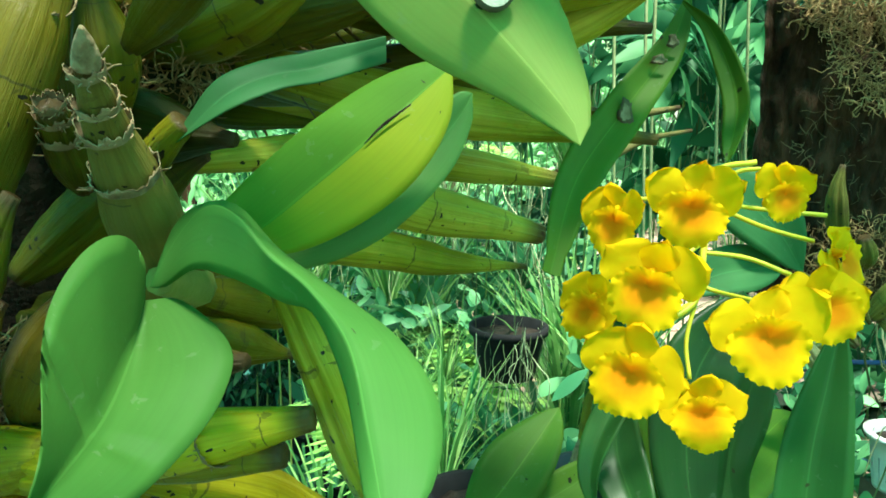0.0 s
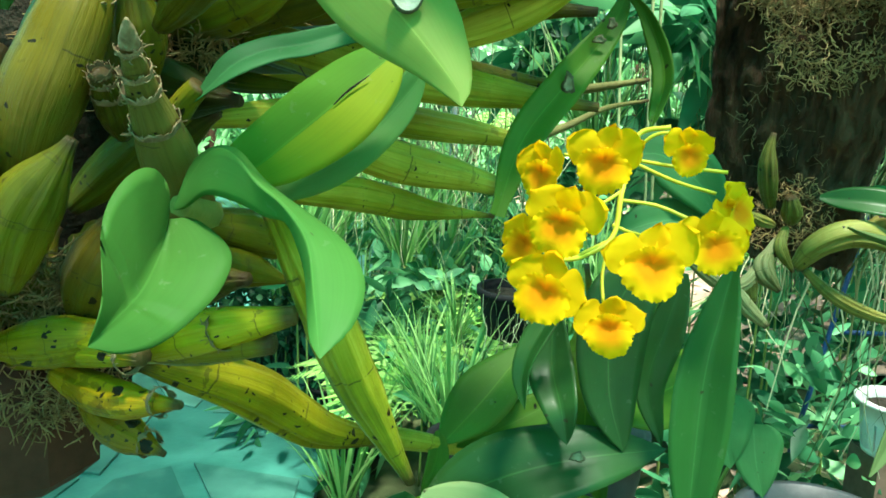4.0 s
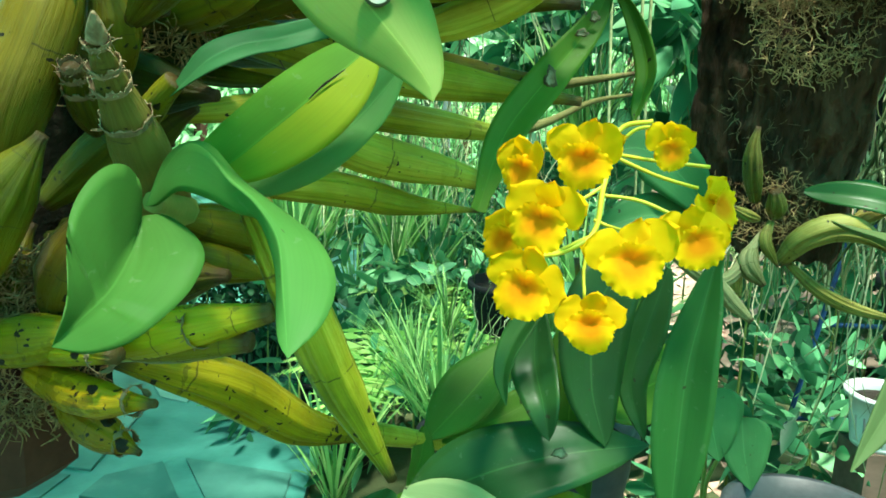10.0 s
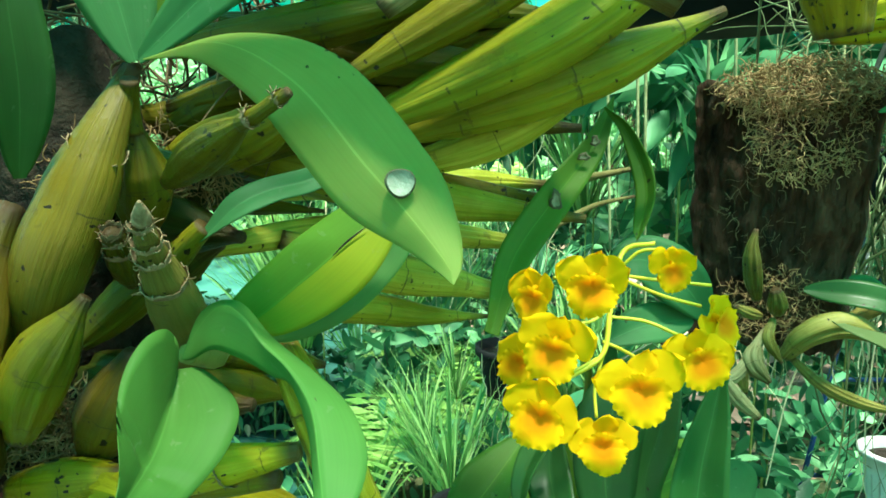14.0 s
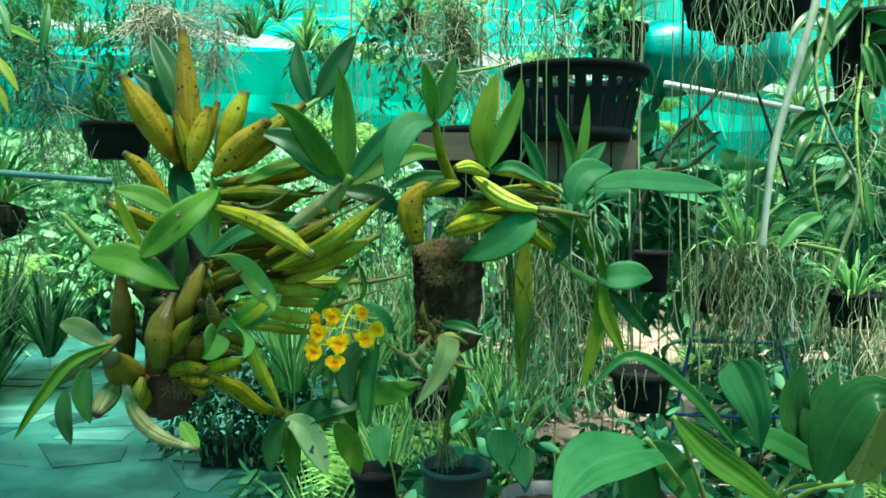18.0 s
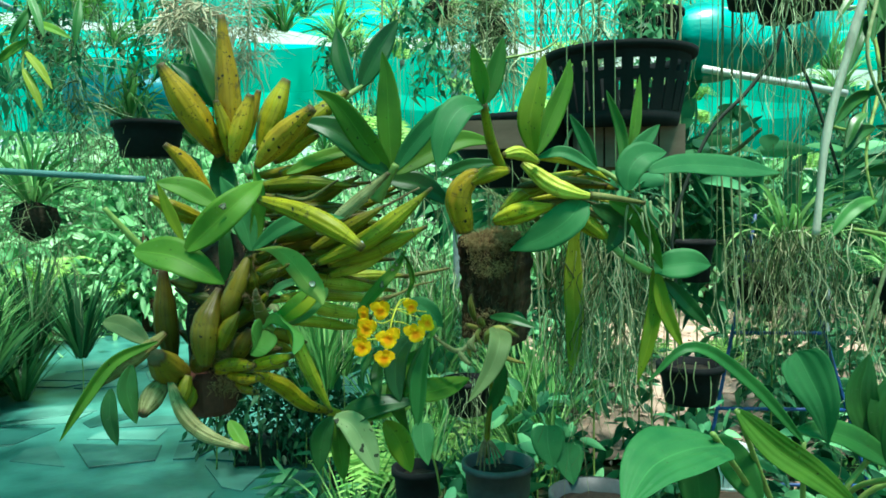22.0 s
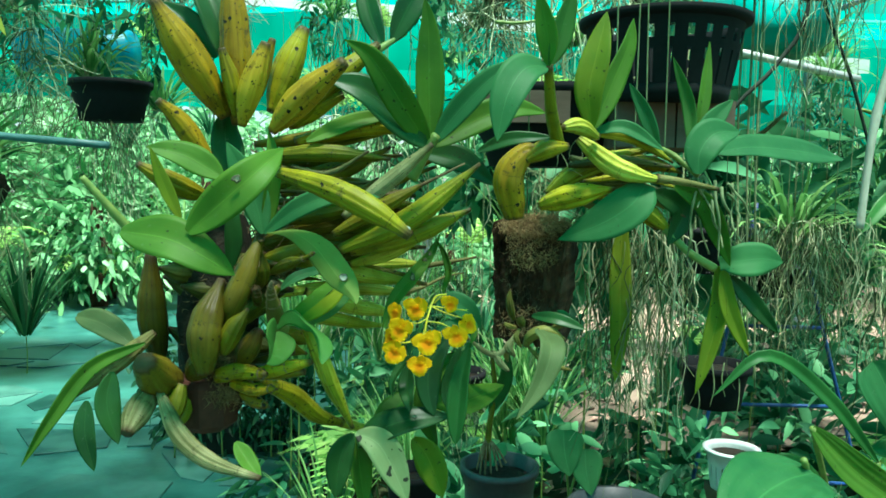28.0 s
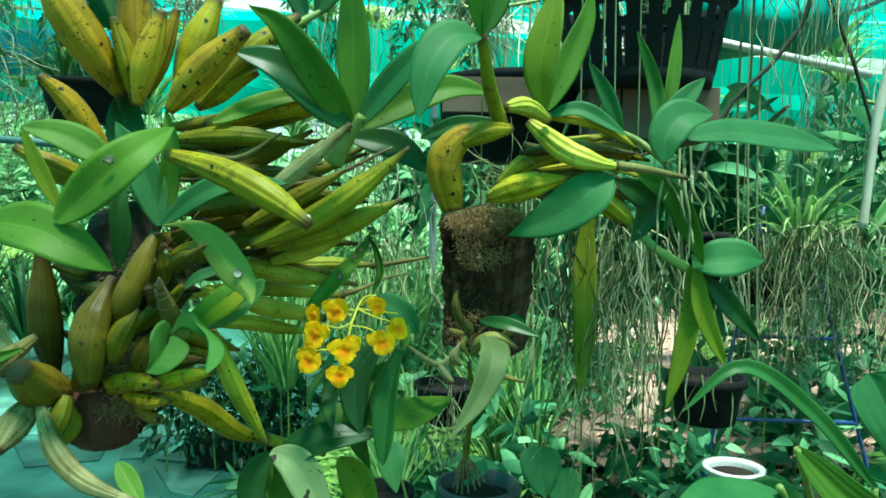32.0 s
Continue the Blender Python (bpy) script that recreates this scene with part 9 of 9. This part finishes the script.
leaf(orchid, [(0.1171, 0.3644, 1.2251), (0.1150, 0.3529, 1.1956), (0.1169, 0.3307, 1.1786), (0.1199, 0.3237, 1.1605)], 0.0255, "leaf_dark", face=(-0.35, -0.86, 0.36), fold=0.35, peak=0.5)
leaf(orchid, [(0.1940, 0.3762, 1.2424), (0.1828, 0.3695, 1.2102), (0.1733, 0.3628, 1.1780), (0.1818, 0.3553, 1.1445)], 0.0216, "leaf_dark", face=(0.01, -0.93, 0.36), fold=0.4)
leaf(orchid, [(0.1181, 0.3366, 1.2384), (0.1027, 0.3281, 1.2209), (0.0935, 0.3192, 1.2026), (0.0951, 0.3152, 1.1842)], 0.0135, "leaf_dark", face=(-0.48, -0.82, 0.31), fold=0.5, peak=0.4)
leaf(orchid, [(0.2051, 0.3366, 1.2591), (0.1982, 0.3310, 1.2330), (0.1901, 0.3249, 1.1943), (0.1844, 0.3131, 1.1156)], 0.0304, "leaf_deep", face=(-0.25, -0.85, 0.46), fold=0.6, peak=0.55, base=0.25)
leaf(orchid, [(0.2135, 0.3647, 1.2861), (0.2121, 0.3513, 1.2713), (0.2059, 0.3378, 1.2558)], 0.0104, "leaf", face=(0.23, -0.95, 0.20))
leaf(orchid, [(0.0437, 0.3352, 1.1099), (0.0817, 0.3296, 1.1361), (0.1274, 0.3310, 1.1487), (0.1810, 0.3446, 1.1478)], 0.0465, "leaf_dark", face=(-0.13, -0.69, 0.72), fold=0.12, peak=0.42, base=0.3)
leaf(orchid, [(0.0623, 0.4787, 1.0847), (0.0890, 0.5026, 1.1036), (0.1129, 0.5264, 1.1222), (0.1336, 0.5497, 1.1378)], 0.0470, "leaf", face=(-0.35, -0.78, 0.52), fold=0.25)
leaf(orchid, [(0.0713, 0.4873, 1.0780), (0.1078, 0.5076, 1.0822), (0.1466, 0.5291, 1.0918), (0.1878, 0.5507, 1.1026)], 0.0291, "leaf", face=(-0.03, -0.71, 0.71), fold=0.3)
leaf(orchid, [(0.0580, 0.4807, 1.0930), (0.0559, 0.4666, 1.0751), (0.0458, 0.4525, 1.0558)], 0.0167, "leaf", face=(0.36, -0.82, 0.45), fold=0.4)
leaf(orchid, [(0.0429, 0.3221, 1.1304), (0.0733, 0.3106, 1.1199), (0.0949, 0.3076, 1.0849), (0.1166, 0.3037, 1.0356)], 0.0469, "leaf_sick", face=(0.24, -0.87, 0.43))
leaf(orchid, [(0.0373, 0.3320, 1.1269), (0.0195, 0.3300, 1.0907), (0.0129, 0.3261, 1.0329)], 0.0376, "leaf_dark", face=(0.00, -0.93, 0.36), fold=0.3)
leaf(orchid, [(0.0426, 0.3415, 1.1200), (0.0466, 0.3386, 1.0799), (0.0546, 0.3339, 1.0144)], 0.0351, "leaf", face=(0.43, -0.84, 0.33), fold=0.3)
leaf(orchid, [(0.1244, 0.3588, 1.1104), (0.1470, 0.3562, 1.0809), (0.1700, 0.3515, 1.0217)], 0.0447, "leaf_yellow", face=(-0.11, -0.89, 0.45))
leaf(orchid, [(0.1955, 0.4251, 1.2246), (0.1579, 0.4036, 1.1898), (0.1453, 0.3903, 1.1386), (0.1628, 0.3959, 1.0816)], 0.0389, "leaf", face=(-0.40, -0.88, 0.25), fold=0.4)
leaf(orchid, [(0.1521, 0.3811, 1.1531), (0.2116, 0.4391, 1.1441), (0.2781, 0.4983, 1.1530)], 0.0483, "leaf", face=(0.01, -0.81, 0.59))
rod(orchid, [(0.1156, 0.3656, 1.4961), (0.1367, 0.3576, 1.5320), (0.1532, 0.3488, 1.5563)], [0.0123, 0.0094, 0.0065], "stem", "shoot")
leaf(orchid, [(0.1422, 0.3530, 1.5402), (0.1069, 0.3223, 1.5907), (0.0634, 0.2976, 1.6527), (0.0276, 0.2799, 1.6740)], 0.0425, "leaf", face=(-0.05, -1.00, 0.03), fold=0.2)
leaf(orchid, [(0.1422, 0.3530, 1.5402), (0.1258, 0.3394, 1.5550), (0.0582, 0.3249, 1.6109), (-0.0018, 0.3176, 1.6290)], 0.0547, "leaf_dark", face=(0.15, -0.92, 0.36), fold=0.2)
leaf(orchid, [(0.1453, 0.3581, 1.5429), (0.1419, 0.3533, 1.6169), (0.1399, 0.3491, 1.7000), (0.1334, 0.3424, 1.7462)], 0.0427, "leaf", face=(0.28, -0.94, -0.19), fold=0.25)
leaf(orchid, [(0.1489, 0.3582, 1.5451), (0.1886, 0.3507, 1.5960), (0.2382, 0.3428, 1.6445), (0.2800, 0.3325, 1.6570)], 0.0356, "leaf_blue", face=(0.02, -0.94, 0.34), fold=0.25)
leaf(orchid, [(0.1517, 0.3679, 1.5417), (0.2093, 0.3891, 1.5798), (0.2694, 0.4092, 1.6020), (0.3244, 0.4276, 1.5977)], 0.0437, "leaf", face=(0.09, -0.96, 0.28), fold=0.25)
rod(orchid, [(0.0563, 0.3909, 1.6723), (0.0843, 0.4122, 1.6954), (0.1078, 0.4332, 1.7138)], [0.0063, 0.0047, 0.0037], "stem", "shoot")
leaf(orchid, [(0.0738, 0.4119, 1.6902), (0.0530, 0.4348, 1.7460), (0.0415, 0.4584, 1.8138)], 0.0360, "leaf_dark", face=(-0.14, -0.98, -0.17))
leaf(orchid, [(0.0874, 0.4123, 1.6985), (0.1188, 0.4359, 1.7665), (0.1533, 0.4692, 1.8280)], 0.0446, "leaf_dark", face=(0.40, -0.92, 0.02))
leaf(orchid, [(-0.1398, 0.3597, 1.6502), (-0.1627, 0.3738, 1.7274), (-0.2099, 0.3983, 1.8133)], 0.0528, "leaf_dark", face=(0.49, -0.87, 0.04))
leaf(orchid, [(-0.1649, 0.3905, 1.6640), (-0.2056, 0.3932, 1.7157), (-0.2414, 0.3946, 1.7417)], 0.0350, "leaf_dark", face=(0.25, -0.95, 0.17))
leaf(orchid, [(-0.0276, 0.3241, 1.5428), (0.0376, 0.3457, 1.5728), (0.1047, 0.3665, 1.5884)], 0.0260, "leaf", face=(0.18, -0.89, 0.42))
leaf(orchid, [(0.1298, 0.4037, 1.5334), (0.1915, 0.4131, 1.5226), (0.2487, 0.4212, 1.4853)], 0.0420, "leaf_dark", face=(0.08, -0.93, 0.37))
# thin dry stems and old canes between the bulbs
rod(orchid, [(-0.0493, 0.3360, 1.5082), (0.0031, 0.3260, 1.4998), (0.0593, 0.3120, 1.5303)], [0.0036, 0.0040, 0.0018], "bulb_pale_dry", "old_cane", sides=7)
rod(orchid, [(0.0373, 0.3443, 1.4628), (0.1170, 0.3343, 1.4795), (0.1929, 0.3307, 1.5161)], [0.0027, 0.0029, 0.0013], "fibre", "old_cane", sides=7)
rod(orchid, [(-0.0248, 0.3679, 1.4751), (0.0189, 0.3579, 1.4652), (0.0716, 0.3430, 1.4943)], [0.0030, 0.0033, 0.0015], "bulb_dry", "old_cane", sides=7)
rod(orchid, [(-0.0862, 0.3675, 1.4733), (0.0060, 0.3575, 1.4745), (0.1056, 0.3408, 1.4947)], [0.0026, 0.0028, 0.0013], "bulb_dry", "old_cane", sides=7)
rod(orchid, [(-0.0762, 0.3774, 1.5071), (0.0096, 0.3674, 1.4879), (0.0923, 0.3686, 1.4914)], [0.0024, 0.0026, 0.0012], "bulb_pale_dry", "old_cane", sides=7)
bulb(orchid, [(-0.2203, 0.2705, 1.2860), (-0.2689, 0.2483, 1.2430), (-0.3111, 0.2264, 1.2087)], 0.0131, "bulb_dry", peak=0.4)
leaf(orchid, [(-0.2264, 0.2500, 1.2754), (-0.2876, 0.2285, 1.2473), (-0.3287, 0.2053, 1.1883), (-0.3601, 0.1924, 1.1326)], 0.0202, "leaf", face=(0.61, -0.72, 0.34), fold=0.4)
leaf(orchid, [(-0.3300, 0.2915, 1.3029), (-0.2916, 0.2810, 1.2946), (-0.2443, 0.2695, 1.2653)], 0.0360, "leaf_dull", face=(0.46, -0.79, 0.40))
leaf(orchid, [(-0.2645, 0.2381, 1.2404), (-0.2677, 0.2260, 1.2010), (-0.2534, 0.2234, 1.1501)], 0.0315, "leaf_dark", face=(0.55, -0.81, 0.20))
leaf(orchid, [(-0.2926, 0.2263, 1.2058), (-0.2909, 0.2142, 1.1670), (-0.2794, 0.2117, 1.1193)], 0.0257, "leaf_dark", face=(0.13, -0.95, 0.27))
leaf(orchid, [(-0.1016, 0.2038, 1.1590), (-0.0850, 0.1927, 1.1392), (-0.0659, 0.1817, 1.1197)], 0.0234, "leaf", face=(0.53, -0.81, 0.24))
rod(orchid, [(0.1709, 0.3543, 1.3266), (0.1544, 0.3586, 1.3210), (0.1429, 0.3378, 1.2942), (0.1373, 0.3281, 1.2725), (0.1215, 0.3215, 1.2636), (0.1063, 0.3067, 1.2643)], [0.0012, 0.0015, 0.0015, 0.0014, 0.0013, 0.0011], "petal_stalk", "flower_stalk", sides=10, n=40)
rod(orchid, [(0.1429, 0.3378, 1.2942), (0.1279, 0.3317, 1.2878), (0.1070, 0.3282, 1.2925)], [0.0010, 0.0009, 0.0009], "petal_stalk", "pedicel", n=14)
rod(orchid, [(0.1460, 0.3458, 1.3079), (0.1288, 0.3418, 1.3111), (0.1102, 0.3274, 1.3130)], [0.0010, 0.0010, 0.0010], "petal_stalk", "pedicel", n=14)
rod(orchid, [(0.1458, 0.3514, 1.3102), (0.1727, 0.3482, 1.2990), (0.1951, 0.3462, 1.2929)], [0.0010, 0.0010, 0.0010], "petal_stalk", "pedicel", n=14)
rod(orchid, [(0.1406, 0.3369, 1.2899), (0.1610, 0.3358, 1.2874), (0.1768, 0.3289, 1.2815)], [0.0010, 0.0010, 0.0010], "petal_stalk", "pedicel", n=14)
rod(orchid, [(0.1374, 0.3303, 1.2779), (0.1453, 0.3284, 1.2749), (0.1468, 0.2934, 1.2788)], [0.0010, 0.0009, 0.0009], "petal_stalk", "pedicel", n=14)
rod(orchid, [(0.1381, 0.3293, 1.2737), (0.1325, 0.3245, 1.2556), (0.1316, 0.3164, 1.2416)], [0.0010, 0.0009, 0.0009], "petal_stalk", "pedicel", n=14)
rod(orchid, [(0.1530, 0.3569, 1.3127), (0.1621, 0.3535, 1.3221), (0.1724, 0.3486, 1.3241)], [0.0010, 0.0010, 0.0010], "petal_stalk", "pedicel", n=14)
rod(orchid, [(0.1424, 0.3416, 1.3025), (0.1375, 0.3401, 1.3041), (0.1301, 0.3208, 1.3084)], [0.0010, 0.0009, 0.0009], "petal_stalk", "pedicel", n=14)
rod(orchid, [(0.1341, 0.3285, 1.2694), (0.1135, 0.3165, 1.2633), (0.0974, 0.3018, 1.2641)], [0.0010, 0.0009, 0.0009], "petal_stalk", "pedicel", n=14)
flower(orchid, (0.0988, 0.3176, 1.3074), (-0.55, -0.82, 0.17), 0.0125, 10, 0.8)
flower(orchid, (0.1272, 0.3137, 1.3133), (-0.31, -0.93, 0.20), 0.0142, 5, 1)
flower(orchid, (0.1048, 0.2923, 1.2873), (-0.39, -0.89, 0.25), 0.0145, 12, 1)
flower(orchid, (0.0942, 0.3289, 1.2705), (-0.54, -0.80, 0.26), 0.0132, 20, 0.8)
flower(orchid, (0.0980, 0.2863, 1.2574), (-0.41, -0.84, 0.37), 0.0148, 10, 1)
flower(orchid, (0.1418, 0.2776, 1.2727), (-0.22, -0.90, 0.37), 0.0150, 0, 1)
flower(orchid, (0.1829, 0.3136, 1.2743), (-0.05, -0.95, 0.30), 0.0140, -14, 1)
flower(orchid, (0.1752, 0.3387, 1.3160), (-0.05, -0.97, 0.10), 0.0110, -10, 0.9)
flower(orchid, (0.1325, 0.3045, 1.2341), (-0.12, -0.90, 0.42), 0.0132, 6, 1)
flower(orchid, (0.1989, 0.3350, 1.2876), (0.45, -0.80, 0.38), 0.0140, -35, 0.9)
rod(orchid, [(0.1458, 0.3514, 1.3102), (0.1740, 0.3540, 1.3060), (0.2010, 0.3480, 1.3040)], [0.0010, 0.0010, 0.0010], "petal_stalk", "pedicel", n=14)
